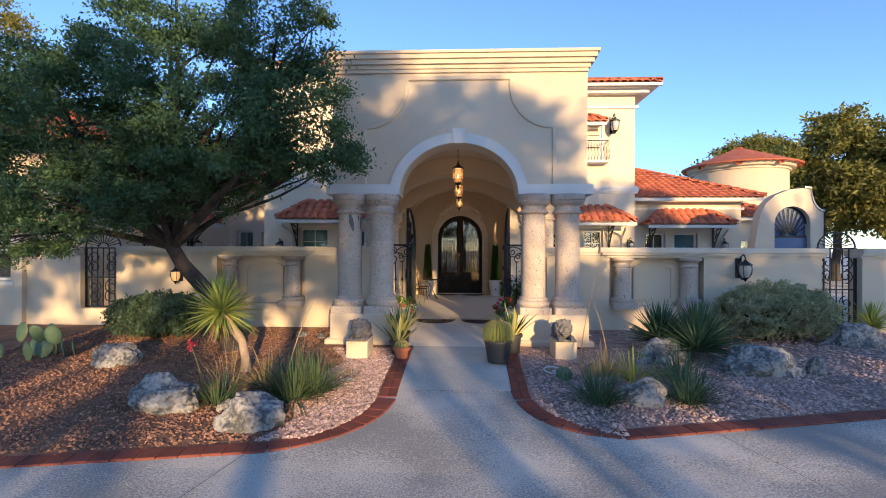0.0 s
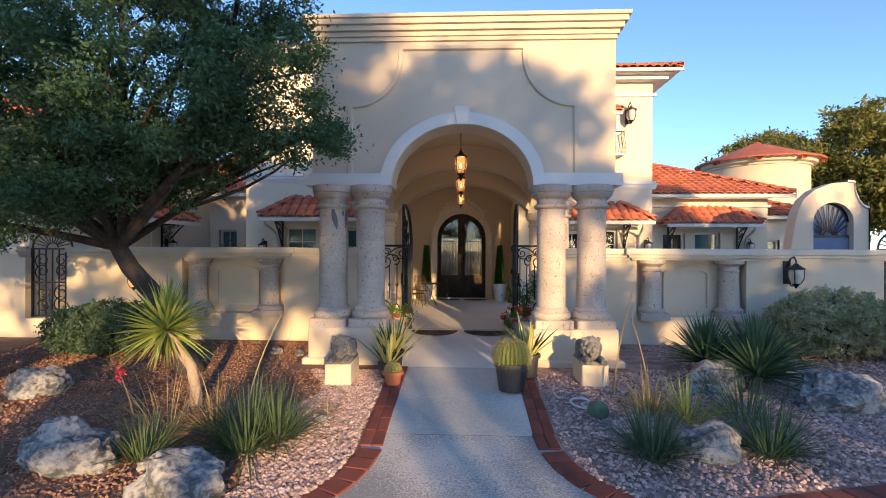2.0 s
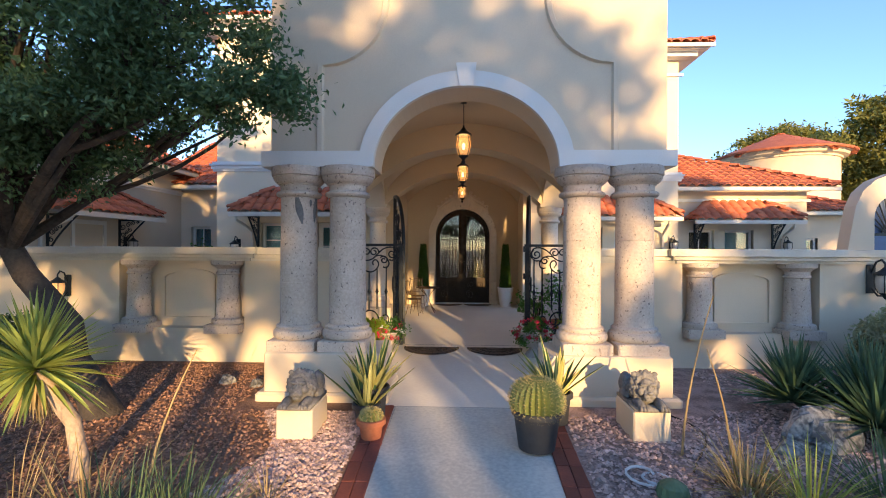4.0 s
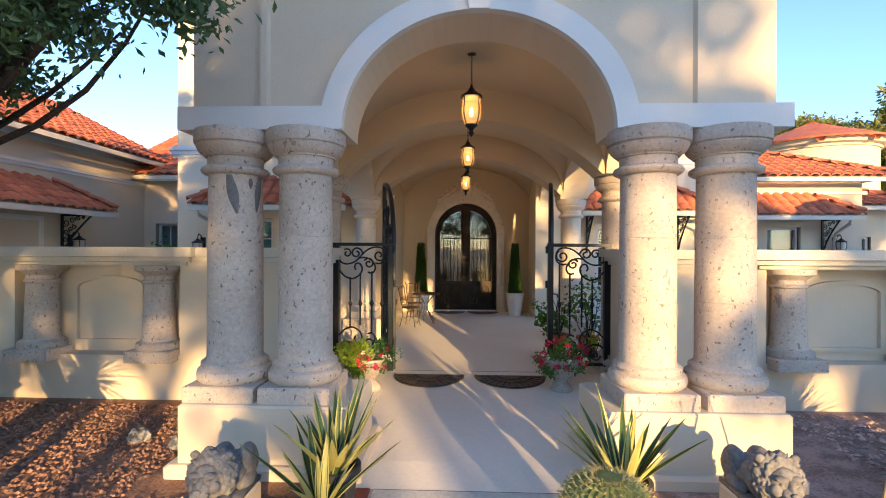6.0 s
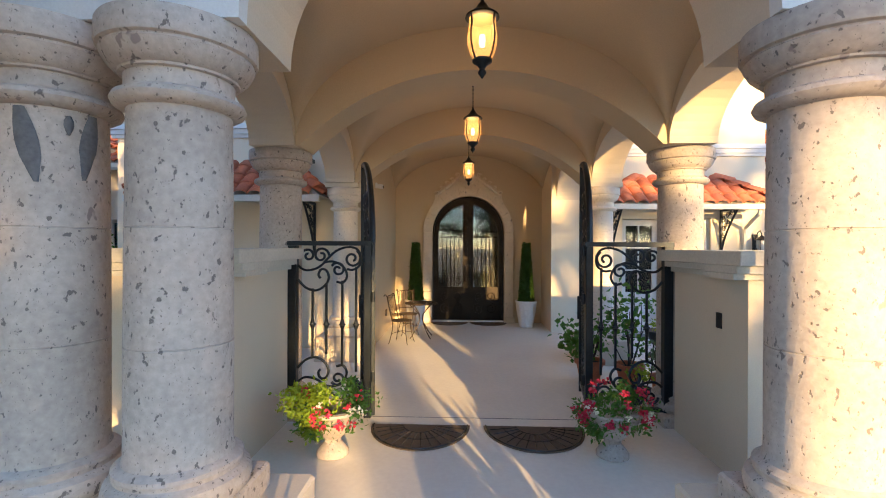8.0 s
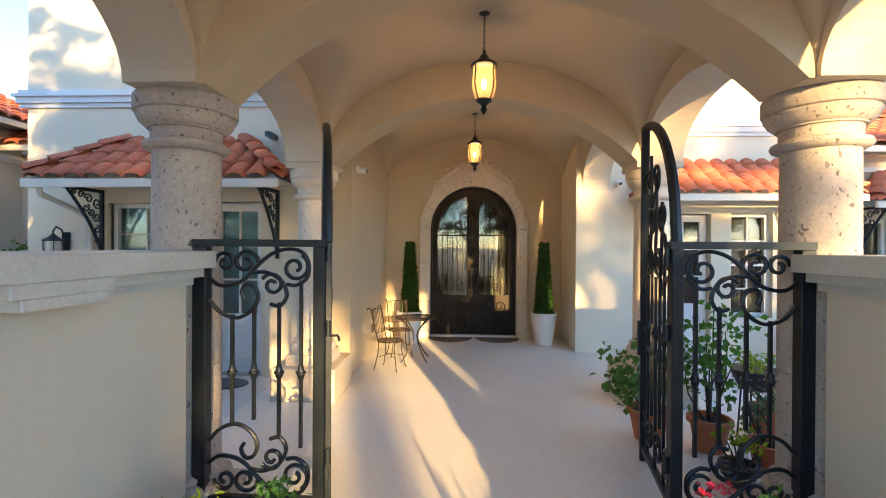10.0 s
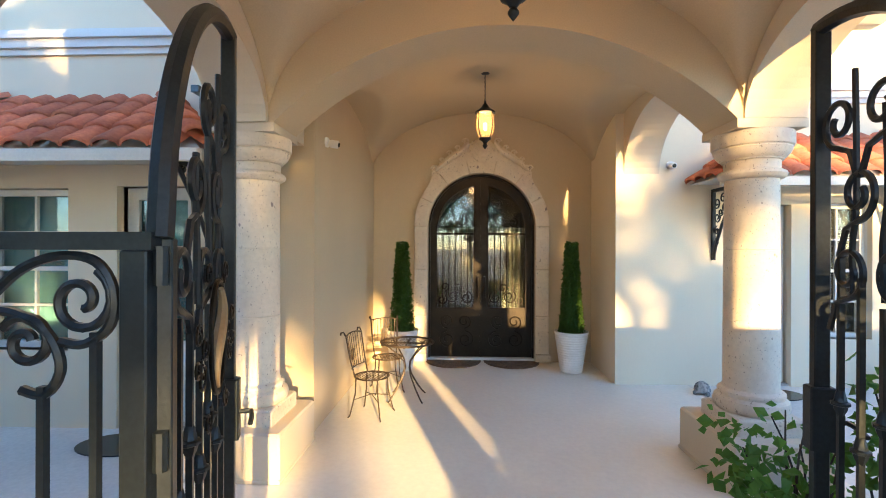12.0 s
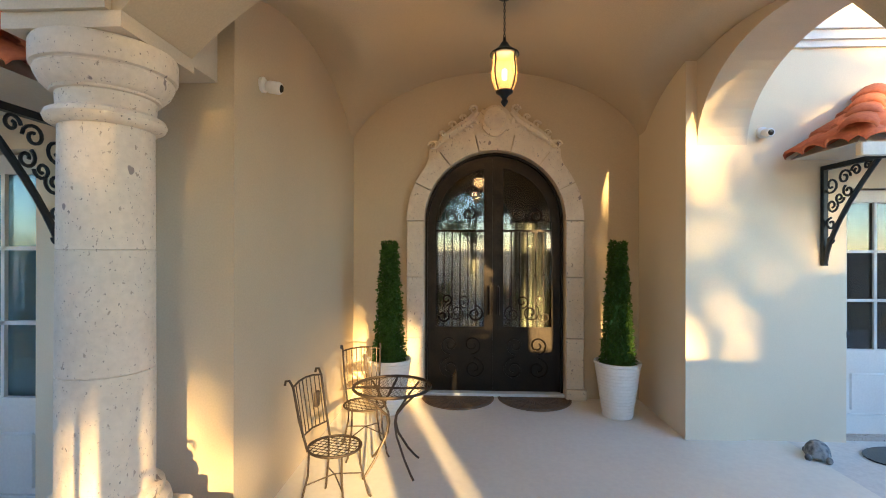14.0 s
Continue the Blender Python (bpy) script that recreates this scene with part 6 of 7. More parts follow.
# ---- lions ----
def lion(x, y, s, label):
    """A lying lion in cast stone, one mesh, facing the drive."""
    base = thing("statue_pedestal", at(x, y), "small cream stucco block under a lion statue", "pedestal")
    Geo().bbox(-0.165, 0.165, -0.22, 0.26, -0.02, 0.27, 0.012).obj("block", STUCCO, base)
    bm = bmesh.new()
    def ball(cx, cy, cz, a, b, c, sub=3):
        r = bmesh.ops.create_icosphere(bm, subdivisions=sub, radius=1)
        for v in r["verts"]:
            p = v.co
            n_ = 1 + 0.10 * noise.noise(p * 2.2 + Vector((cx, cy, cz)) * 7)
            v.co = Vector((cx + p.x * a * n_, cy + p.y * b * n_, cz + p.z * c * n_))
    ball(0, 0.12, 0.10, 0.105, 0.20, 0.10)
    for sx in (-1, 1):
        ball(sx * 0.07, 0.22, 0.115, 0.06, 0.105, 0.105); ball(sx * 0.10, 0.15, 0.045, 0.045, 0.10, 0.04)
    ball(0, -0.02, 0.10, 0.115, 0.13, 0.105)
    # the mane: locks parted by grooves
    r = bmesh.ops.create_icosphere(bm, subdivisions=5, radius=1)
    for v in r["verts"]:
        p = v.co.copy()
        q = p * 2.9 + Vector((x, 0.3, 0.7)) + noise.noise_vector(p * 2.0) * 0.35
        d = noise.voronoi(q)[0]
        n_ = 0.93 + 0.30 * min(d[1] - d[0], 0.45) + 0.07 * noise.noise(p * 1.7) + 0.03 * math.sin(16 * d[0])
        front = max(0.0, -p.y - 0.55) * 0.9
        v.co = Vector((0.01 + p.x * 0.128 * n_, -0.055 + p.y * 0.098 * (n_ - front * 0.5), 0.158 + p.z * 0.140 * n_))
    # the face, bowed over the paws
    ball(0.01, -0.115, 0.168, 0.072, 0.068, 0.078); ball(0.01, -0.168, 0.128, 0.046, 0.052, 0.046); ball(0.01, -0.168, 0.165, 0.021, 0.045, 0.036)
    ball(0.01, -0.218, 0.142, 0.022, 0.014, 0.014, 2); ball(0.01, -0.182, 0.085, 0.034, 0.032, 0.022)
    for sx in (-1, 1):
        ball(0.01 + sx * 0.022, -0.198, 0.116, 0.026, 0.026, 0.022); ball(0.01 + sx * 0.036, -0.160, 0.203, 0.034, 0.026, 0.015); ball(0.01 + sx * 0.052, -0.148, 0.140, 0.030, 0.034, 0.034)
        ball(0.01 + sx * 0.034, -0.168, 0.178, 0.014, 0.012, 0.009, 2); ball(0.01 + sx * 0.088, -0.07, 0.268, 0.026, 0.020, 0.024, 2)
        ball(sx * 0.085, -0.16, 0.042, 0.038, 0.13, 0.040)
        for k in (-1, 0, 1):
            ball(sx * 0.085 + k * 0.024, -0.275 - 0.008 * (k == 0), 0.032, 0.016, 0.036, 0.024, 2)
    vol = bmesh.ops.create_cube(bm, size=1, matrix=Matrix.Translation((0, 0.0, 0.012)) @ Matrix.Diagonal((0.28, 0.52, 0.024, 1)))
    me = bpy.data.meshes.new("lion_statue")
    bm.to_mesh(me); bm.free()
    me.materials.append(LION); me.shade_smooth()
    ob = new("lion_statue", me)
    ob.matrix_basis = pose(x, y + 0.02, z0(x, y) + 0.27) @ Matrix.Diagonal((1.08 * s, 1.0, 1.08, 1))
    tagged(ob, label, "statue")


lion(-1.60, 7.25, 1, "dark grey cast stone lion lying on a stucco block")
lion(1.60, 7.35, -1, "weathered tan and grey cast stone lion on a stucco block")


# ---- pots ----
def pot(parent, r0, r1, h, m, rim=0.02, name="pot"):
    prof = [(0.0, 0.0), (r0, 0.0), (r1 - 0.006, h - 0.05), (r1 + rim, h - 0.045), (r1 + rim, h - 0.006), (r1 + rim - 0.006, h), (r1 - 0.008, h), (r1 - 0.015, h - 0.05), (0.0, h - 0.05)]
    return Geo().lathe(prof, 28).obj(name, m, parent, smooth=True)


def snake_plant(x, y, z, label, r=0.15, h=0.28, n=28):
    t = thing("snake_plant", (x, y, z), label, "potted plant")
    pot(t, r * 0.8, r, h, GREYPOT, name="pot")
    Geo().lathe([(0, h - 0.046), (r * 0.9, h - 0.046), (0, h - 0.03)], 16).obj("soil", SOIL, t)
    for k in range(n):
        az, el = k * 2.4, radians(random.uniform(40, 84))
        g, e = Geo(), Geo()
        d = (math.cos(az) * math.cos(el), math.sin(az) * math.cos(el), math.sin(el))
        L = random.uniform(0.32, 0.62)
        c = (0.05 * math.cos(az), 0.05 * math.sin(az), h - 0.05)
        blade(e, c, d, L, 0.064, 0.15, 6, 0.2)
        o = e.obj("leaf", SNAKE_EDGE, t, "yellow-edged leaf")
        blade(g, (c[0], c[1], c[2] + 0.004), d, L * 0.97, 0.046, 0.15, 6, 0.1)
        g.v = [(a, b, q + 0.003) for a, b, q in g.v]
        g.obj("leaf_centre", SNAKE, o)
    return t


def barrel_cactus(parent, r, h, z, ribs=26):
    """A ribbed ball; every rib carries a row of spine clusters."""
    prof = [(0.0, 0.0), (0.78, 0.02), (0.93, 0.18), (1.0, 0.38), (0.98, 0.56), (0.88, 0.74), (0.70, 0.88), (0.42, 0.97), (0.16, 1.0), (0.0, 0.98)]
    Geo().lathe([(r * a, h * b) for a, b in prof], ribs * 4, (0, 0, z), fn=lambda a, q: 1 + 0.10 * math.cos(ribs * a)).obj("cactus_body", CACTUS, parent, smooth=True)
    g = Geo()
    for k in range(ribs):
        a = 2 * math.pi * k / ribs
        for (r0, z0_), (r1, z1_) in zip(prof[1:-2], prof[2:-1]):
            for q in (0.0, 0.5):
                rr, zz = (r0 + (r1 - r0) * q) * r * 1.10, (z0_ + (z1_ - z0_) * q) * h + z
                p = Vector((rr * math.cos(a), rr * math.sin(a), zz))
                for m in range(7):
                    d = Vector((math.cos(a + random.uniform(-1.1, 1.1)), math.sin(a + random.uniform(-1.1, 1.1)), random.uniform(-0.7, 0.8) + 0.5 * zz / (h + z))).normalized() * 0.036
                    w_ = d.orthogonal().normalized() * 0.0020
                    g.add([p - w_, p + w_, p + d], [(0, 1, 2)])
    g.obj("spine_cover", SPINE, parent, "golden spines", kind="stuff")


snake_plant(-1.00, 7.62, 0.0, "variegated snake plant in a dark plastic pot by the pedestal", 0.15, 0.30)
snake_plant(-1.02, 7.40, z0(0, 7.4), "variegated snake plant in a dark nursery pot", 0.12, 0.22, 16)
snake_plant(0.82, 7.52, 0.0, "variegated snake plant in a dark plastic pot beside the cactus", 0.15, 0.30)
tp = thing("potted_cactus", (-0.92, 7.12, z0(0, 7.12) + 0.012), "small golden ball cactus in a terracotta pot on brick", "potted plant")
pot(tp, 0.09, 0.115, 0.17, TERRA)
barrel_cactus(tp, 0.085, 0.13, 0.12, 14)
gp = thing("potted_cactus", (0.55, 6.98, z0(0, 6.98) + 0.012), "large golden barrel cactus in a charcoal pot", "potted plant")
pot(gp, 0.155, 0.205, 0.34, GREYPOT, 0.012)
Geo().lathe([(0, 0.29), (0.19, 0.29), (0, 0.30)], 16).obj("soil", SOIL, gp)
barrel_cactus(gp, 0.21, 0.33, 0.27, 26)


def flower_urn(x, y, label, lime):
    t = thing("flower_urn", (x, y, 0.02), label, "planter")
    Geo().lathe([(0.0, 0.0), (0.13, 0.0), (0.13, 0.03), (0.10, 0.07), (0.065, 0.11), (0.07, 0.14), (0.13, 0.19), (0.19, 0.27), (0.215, 0.34), (0.235, 0.36), (0.235, 0.38), (0.20, 0.385), (0.19, 0.34), (0.0, 0.33)], 28).obj("urn", CANTERA, t, "grey stone urn", True)
    leaf_cloud("foliage", clumps([(0, 0, 0.37, 0.31, 0.29, 0.22)], 380, 0.045, 55, 0.6), 0.045, SHRUB, t, kind="stuff")
    if lime: leaf_cloud("lime_foliage", clumps([(-0.15, -0.10, 0.42, 0.2, 0.22, 0.22)], 620, 0.04, 60), 0.045, LIME, t, "bright lime foliage", kind="stuff")
    for k in range(17 if lime else 30):
        a = random.uniform(3.3, 6.1) if k % 3 else random.uniform(0, 6.28)
        el = random.uniform(-0.6, 0.9)
        p = np.array([0.30 * math.cos(a) * math.cos(el), 0.30 * math.sin(a) * math.cos(el), 0.40 + 0.2 * math.sin(el)])
        leaf_cloud("blossom", p + rng.normal(size=(16, 3)) * 0.014, 0.028, PINK, t, slim=0.9)
    for k in range(5 if lime else 8):
        a = random.uniform(3.4, 6.0)
        p = np.array([0.31 * math.cos(a), 0.31 * math.sin(a), 0.40 + random.uniform(-0.05, 0.12)])
        leaf_cloud("white_blossom", p + rng.normal(size=(12, 3)) * 0.01, 0.024, WHITEPETAL, t, slim=0.9)


flower_urn(-1.27, 10.15, "stone urn of pink flowers and lime foliage by the gate", True)
flower_urn(1.02, 10.22, "stone urn of pink and white flowers by the gate", False)


# ---- mats ----
def half_mat(x, y, w, d, label, base=MATRUB):
    t = thing("door_mat", (x, y, 0.021), label, "mat", group="half-round mats")
    Geo().prism([(a, -b) for a, b in arc(0, 0, w / 2, d, 180, 0, 30)], "z", 0.0, 0.009).obj("mat", base, t)
    g = Geo()
    g.tube([(a, -b, 0.010) for a, b in arc(0, 0, w / 2 - 0.02, d - 0.02, 180, 0, 30)] + [], 0.008, 5)
    for q in (0.35, 0.62):
        g.tube([(a, -b, 0.010) for a, b in arc(0, 0, w / 2 * q, d * q, 180, 0, 20)], 0.005, 4)
    for a in range(12, 180, 12):
        c, s = math.cos(radians(a)), math.sin(radians(a))
        g.tube([(w / 2 * 0.35 * c, -d * 0.35 * s, 0.010), (w / 2 * 0.9 * c, -d * 0.9 * s, 0.010)], 0.005, 4)
    g.obj("fan_ribs", BLACKPL if base is MATRUB else MATRUB, t, "raised fan pattern")


half_mat(-0.60, 10.78, 0.93, 0.56, "brown half-round rubber mat with a fan pattern at the gate")
half_mat(0.46, 10.78, 0.93, 0.56, "dark half-round rubber mat with a fan pattern at the gate")
half_mat(-0.48, 16.93, 0.84, 0.46, "brown half-round mat at the front door", MATCOIR)
half_mat(0.40, 16.93, 0.84, 0.46, "brown half-round mat at the front door", MATCOIR)


# ---- bistro set ----
def bistro_chair(x, y, rz, label):
    t = thing("bistro_chair", (x, y, 0.022), label, "chair", rz, group="bistro chairs")
    R, S = 0.175, 0.40
    seat = Geo(); seat.tube([(R * math.cos(a), R * math.sin(a), S) for a in np.linspace(0, 2 * math.pi, 29)[:-1]], 0.009, 6, True)
    wires = Geo()
    for k in range(-4, 5):
        q = math.sqrt(max(0, R * R - (k * 0.038) ** 2))
        wires.tube([(k * 0.038, -q, S), (k * 0.038, q, S)], 0.003, 4)
        wires.tube([(-q, k * 0.038, S + 0.003), (q, k * 0.038, S + 0.003)], 0.003, 4)
    rim = seat.obj("seat", WIRE, t, "round wire seat", True)
    wires.obj("seat_mesh", WIRE, rim, "fine wire mesh", kind="stuff")
    bk = Geo()
    for s in (-1, 1):
        bk.tube([(s * 0.135, 0.12, S), (s * 0.155, 0.17, S + 0.2), (s * 0.165, 0.21, S + 0.42), (s * 0.17, 0.235, S + 0.46), (s * 0.175, 0.26, S + 0.455), (s * 0.175, 0.265, S + 0.43)], 0.009, 6)
    bk.tube([(-0.165, 0.21, S + 0.42), (-0.08, 0.225, S + 0.435), (0, 0.23, S + 0.44), (0.08, 0.225, S + 0.435), (0.165, 0.21, S + 0.42)], 0.007, 6)
    bk.tube([(-0.15, 0.15, S + 0.10), (0, 0.175, S + 0.10), (0.15, 0.15, S + 0.10)], 0.006, 6)
    bk.obj("backrest", WIRE, t, "curved wire backrest with hooked ends", True)
    for k in range(-3, 4):
        u = k / 3.5
        sp = Geo(); sp.tube([(0.145 * u, 0.175 - 0.02 * u * u, S + 0.10), (0.155 * u, 0.225 - 0.015 * u * u, S + 0.432)], 0.004, 5)
        sp.obj("spindle", WIRE, t)
    for s in (-1, 1):
        for q in (-1, 1):
            lg = Geo(); lg.tube([(s * 0.12, q * 0.12, S - 0.005), (s * 0.125, q * 0.125, S * 0.6), (s * 0.16, q * 0.165, 0.03), (s * 0.175, q * 0.18, 0.004)], 0.008, 6)
            lg.obj("leg", WIRE, t, smooth=True)
    x_ = Geo(); x_.tube([(-0.135, -0.135, 0.18), (0, 0, 0.21), (0.135, 0.135, 0.18)], 0.005, 5); x_.tube([(-0.135, 0.135, 0.18), (0, 0, 0.215), (0.135, -0.135, 0.18)], 0.005, 5)
    x_.obj("stretcher", WIRE, t, smooth=True)
    return t


bistro_chair(-1.27, 14.58, 75, "rusty wire bistro chair beside the wall")
bistro_chair(-1.25, 15.42, 20, "rusty wire bistro chair behind the table")
tb = thing("bistro_table", (-0.97, 15.12, 0.022), "round rusty wire bistro table with curled legs", "table")
g = Geo(); g.tube([(0.30 * math.cos(a), 0.30 * math.sin(a), 0.645) for a in np.linspace(0, 2 * math.pi, 41)[:-1]], 0.012, 6, True)
g.obj("rim", WIRE, tb, smooth=True)
g = Geo()
for k in range(-12, 13):
    q = math.sqrt(max(0, 0.295 ** 2 - (k * 0.024) ** 2))
    for sg in (1, -1):
        c, s = math.cos(0.785), sg * math.sin(0.785)
        g.tube([(k * 0.024 * c - a * s, k * 0.024 * s + a * c, 0.643 + 0.002 * sg) for a in (-q, q)], 0.0016, 3)
g.obj("mesh_top", WIRE, tb, "diamond wire mesh top", kind="stuff")
g = Geo(); g.box(-0.29, 0.29, -0.008, 0.008, 0.625, 0.638).box(-0.008, 0.008, -0.29, 0.29, 0.624, 0.637); g.obj("cross_brace", WIRE, tb)
for k in range(4):
    a = radians(45 + 90 * k)
    lg = Geo(); lg.tube([(r_ * math.cos(a), r_ * math.sin(a), z_) for r_, z_ in ((0.27, 0.63), (0.16, 0.54), (0.05, 0.43), (0.035, 0.36), (0.06, 0.27), (0.16, 0.12), (0.24, 0.03), (0.27, 0.004))], 0.009, 6)
    lg.obj("leg", WIRE, tb, smooth=True)


# ---- white planters with topiary ----
for x in (-1.20, 1.18):
    t = thing("topiary_planter", (x, 16.40, 0.022), "clipped boxwood obelisk in a ribbed white planter", "potted plant", group="topiary planters")
    prof = [(0.0, 0.0), (0.145, 0.0)]
    for k in range(15):
        r = 0.148 + 0.075 * (k + 0.5) / 15
        prof += [(r + 0.004, 0.02 + k * 0.034), (r + 0.004, 0.044 + k * 0.034), (r, 0.05 + k * 0.034)]
    prof += [(0.235, 0.54), (0.235, 0.565), (0.215, 0.565), (0.205, 0.52), (0.0, 0.52)]
    Geo().lathe(prof, 32).obj("planter", WHITEPOT, t, smooth=True)
    Geo().lathe([(0, 0.52), (0.20, 0.525), (0, 0.53)], 16).obj("soil", SOIL, t)
    Geo().lathe([(0.11, 0.53), (0.115, 0.7), (0.05, 1.74), (0.0, 1.79)], 16).obj("core", BOX, t)
    n = 6000
    hh = rng.uniform(0, 1, n) ** 1.1
    aa = rng.uniform(0, 2 * math.pi, n)
    rr = (0.155 - 0.085 * hh) * rng.uniform(0.82, 1.14, n)
    leaf_cloud("foliage", np.stack([rr * np.cos(aa), rr * np.sin(aa), 0.54 + 1.26 * hh], 1), 0.034, BOX, t, kind="stuff", slim=0.6)


# ---- lamps ----
def lantern(x, y, top, label):
    t = thing("hanging_lantern", (x, y, top), label, "lantern", group="porch lanterns")
    Geo().lathe([(0.0, 0.0), (0.075, 0.0), (0.07, -0.015), (0.02, -0.03), (0.0, -0.03)], 20).obj("canopy", IRON, t, smooth=True)
    c = Geo()
    for k in range(12):
        zc = -0.045 - k * 0.026
        ringp = [(0.008 * math.cos(a), 0.0, zc + 0.017 * math.sin(a)) if k % 2 else (0.0, 0.008 * math.cos(a), zc + 0.017 * math.sin(a)) for a in np.linspace(0, 2 * math.pi, 11)[:-1]]
        c.tube(ringp, 0.003, 4, True)
    c.obj("chain", IRON, t, "", kind="stuff")
    Geo().lathe([(0.0, -0.34), (0.012, -0.345), (0.014, -0.375), (0.03, -0.39), (0.045, -0.42), (0.09, -0.455), (0.118, -0.475), (0.122, -0.49), (0.112, -0.495), (0.0, -0.49)], 24).obj("cap", IRON, t, smooth=True)
    gl = Geo().lathe([(0.095, -0.495), (0.098, -0.56), (0.108, -0.62), (0.106, -0.68), (0.085, -0.75), (0.060, -0.79)], 24).obj("glass", LANTERN_GLASS, t, "amber seeded glass", True)
    gl.visible_shadow = False
    for k in range(4):
        a = radians(45 + 90 * k)
        rb = Geo(); rb.tube([(r * math.cos(a), r * math.sin(a), z) for r, z in ((0.112, -0.49), (0.106, -0.55), (0.116, -0.62), (0.114, -0.68), (0.094, -0.75), (0.068, -0.795))], 0.007, 6)
        rb.obj("rib", IRON, t, smooth=True)
    Geo().lathe([(0.0, -0.785), (0.072, -0.785), (0.07, -0.80), (0.035, -0.825), (0.018, -0.85), (0.03, -0.87), (0.03, -0.88), (0.012, -0.905), (0.0, -0.92)], 20).obj("finial", IRON, t, smooth=True)
    Geo().lathe([(0.0, -0.60), (0.018, -0.61), (0.024, -0.65), (0.018, -0.69), (0.0, -0.70)], 10).obj("bulb", BULB, t, "glowing bulb", True)
    lp = new("lantern_light", bpy.data.lights.new("lantern_light", "POINT"))
    lp.data.energy, lp.data.color, lp.data.shadow_soft_size = LANTERN_W, (1.0, 0.62, 0.30), 0.12
    lp.parent = t
    lp.matrix_basis = pose(0, 0, -0.57)
    return t


LANTERN_W = 1.7
LANTERN_GLASS = bpy.data.materials.new("amber_glass")
LANTERN_GLASS.use_nodes = True
_b = LANTERN_GLASS.node_tree.nodes["Principled BSDF"]
_b.inputs["Base Color"].default_value = (0.95, 0.62, 0.28, 1); _b.inputs["Roughness"].default_value = 0.12
_b.inputs["Alpha"].default_value = 0.28
_b.inputs["Emission Color"].default_value = (1.0, 0.55, 0.20, 1); _b.inputs["Emission Strength"].default_value = 0.06
for y in (9.68, 12.25, 15.35):
    lantern(XC - 0.02, y, 3.83, "lit bronze hanging lantern with amber glass on a chain")


def wall_lamp(x, y, z, label, rz=0.0, lit=False, s=1.0):
    t = thing("wall_lantern", (x, y, z), label, "lamp", rz)
    Geo().bbox(-0.05 * s, 0.05 * s, -0.025, -0.001, -0.18 * s, 0.14 * s, 0.006).obj("back_plate", IRON, t)
    g = Geo(); g.tube([(0, -0.02, 0.05 * s), (0, -0.08 * s, 0.17 * s), (0, -0.15 * s, 0.20 * s), (0, -0.19 * s, 0.15 * s), (0, -0.19 * s, 0.11 * s)], 0.011 * s, 6)
    g.obj("arm", IRON, t, smooth=True)
    g = Geo(); g.tube([(0, -0.02, -0.12 * s), (0, -0.10 * s, -0.2 * s), (0, -0.19 * s, -0.19 * s)], 0.010 * s, 6)
    g.obj("arm", IRON, t, smooth=True)
    c = (0, -0.19 * s, 0)
    Geo().lathe([(0.0, 0.13 * s), (0.02 * s, 0.11 * s), (0.05 * s, 0.08 * s), (0.105 * s, 0.045 * s), (0.105 * s, 0.03 * s), (0.0, 0.03 * s)], 16, c).obj("cap", IRON, t, smooth=True)
    Geo().lathe([(0.078 * s, 0.03 * s), (0.085 * s, -0.03 * s), (0.078 * s, -0.10 * s), (0.05 * s, -0.16 * s)], 16, c).obj("glass", LAMPGLASS if lit else FROST, t, smooth=True)
    for k in range(4):
        a = radians(45 + 90 * k)
        rb = Geo(); rb.tube([(c[0] + r * s * math.cos(a), c[1] + r * s * math.sin(a), zz * s) for r, zz in ((0.088, 0.03), (0.094, -0.03), (0.086, -0.10), (0.056, -0.165))], 0.006 * s, 5)
        rb.obj("rib", IRON, t)
    Geo().lathe([(0.0, -0.16 * s), (0.06 * s, -0.16 * s), (0.03 * s, -0.19 * s), (0.012 * s, -0.22 * s), (0.0, -0.235 * s)], 12, c).obj("finial", IRON, t, smooth=True)


wall_lamp(5.62, GW0, 1.32, "black iron wall lantern with frosted glass on the garden wall", s=1.25)
wall_lamp(-5.98, GW0, 1.14, "lit amber wall lantern on the garden wall", lit=True)
wall_lamp(5.05, WYR - 0.002, 5.86, "black iron wall lantern high on the house wall", s=1.6)
wall_lamp(5.62, WYR - 0.002, 1.85, "black iron wall lantern under the awning", s=1.1)
wall_lamp(-5.55, WYL - 0.002, 1.75, "black iron wall lantern under the awning", s=1.1)
wall_lamp(-8.346, 14.0, 1.80, "black iron wall lantern beside the wing awning", rz=90, s=1.1)
wall_lamp(8.95, WY2 - 0.002, 1.85, "black iron wall lantern under the wing awning", s=1.1)

# ---- security cameras, spout, switch plate ----
def dome_camera(x, y, z, rz, label):
    t = thing("security_camera", (x, y, z), label, "camera", rz)
    Geo().lathe([(0.0, 0.0), (0.05, 0.0), (0.05, 0.02), (0.03, 0.035), (0.0, 0.035)], 16).obj("mount", PLASTIC, t, smooth=True).matrix_basis = pose(0, 0, 0, 90)
    Geo().lathe([(0.0, 0.0), (0.032, 0.0), (0.040, 0.02), (0.040, 0.085), (0.034, 0.095), (0.0, 0.095)], 18).obj("body", PLASTIC, t, smooth=True).matrix_basis = pose(0, -0.035, -0.01, 100)
    Geo().lathe([(0.0, 0.0), (0.026, 0.0), (0.02, 0.008), (0.0, 0.012)], 14).obj("lens", BLACKPL, t, smooth=True).matrix_basis = pose(0, -0.13, -0.027, 100)


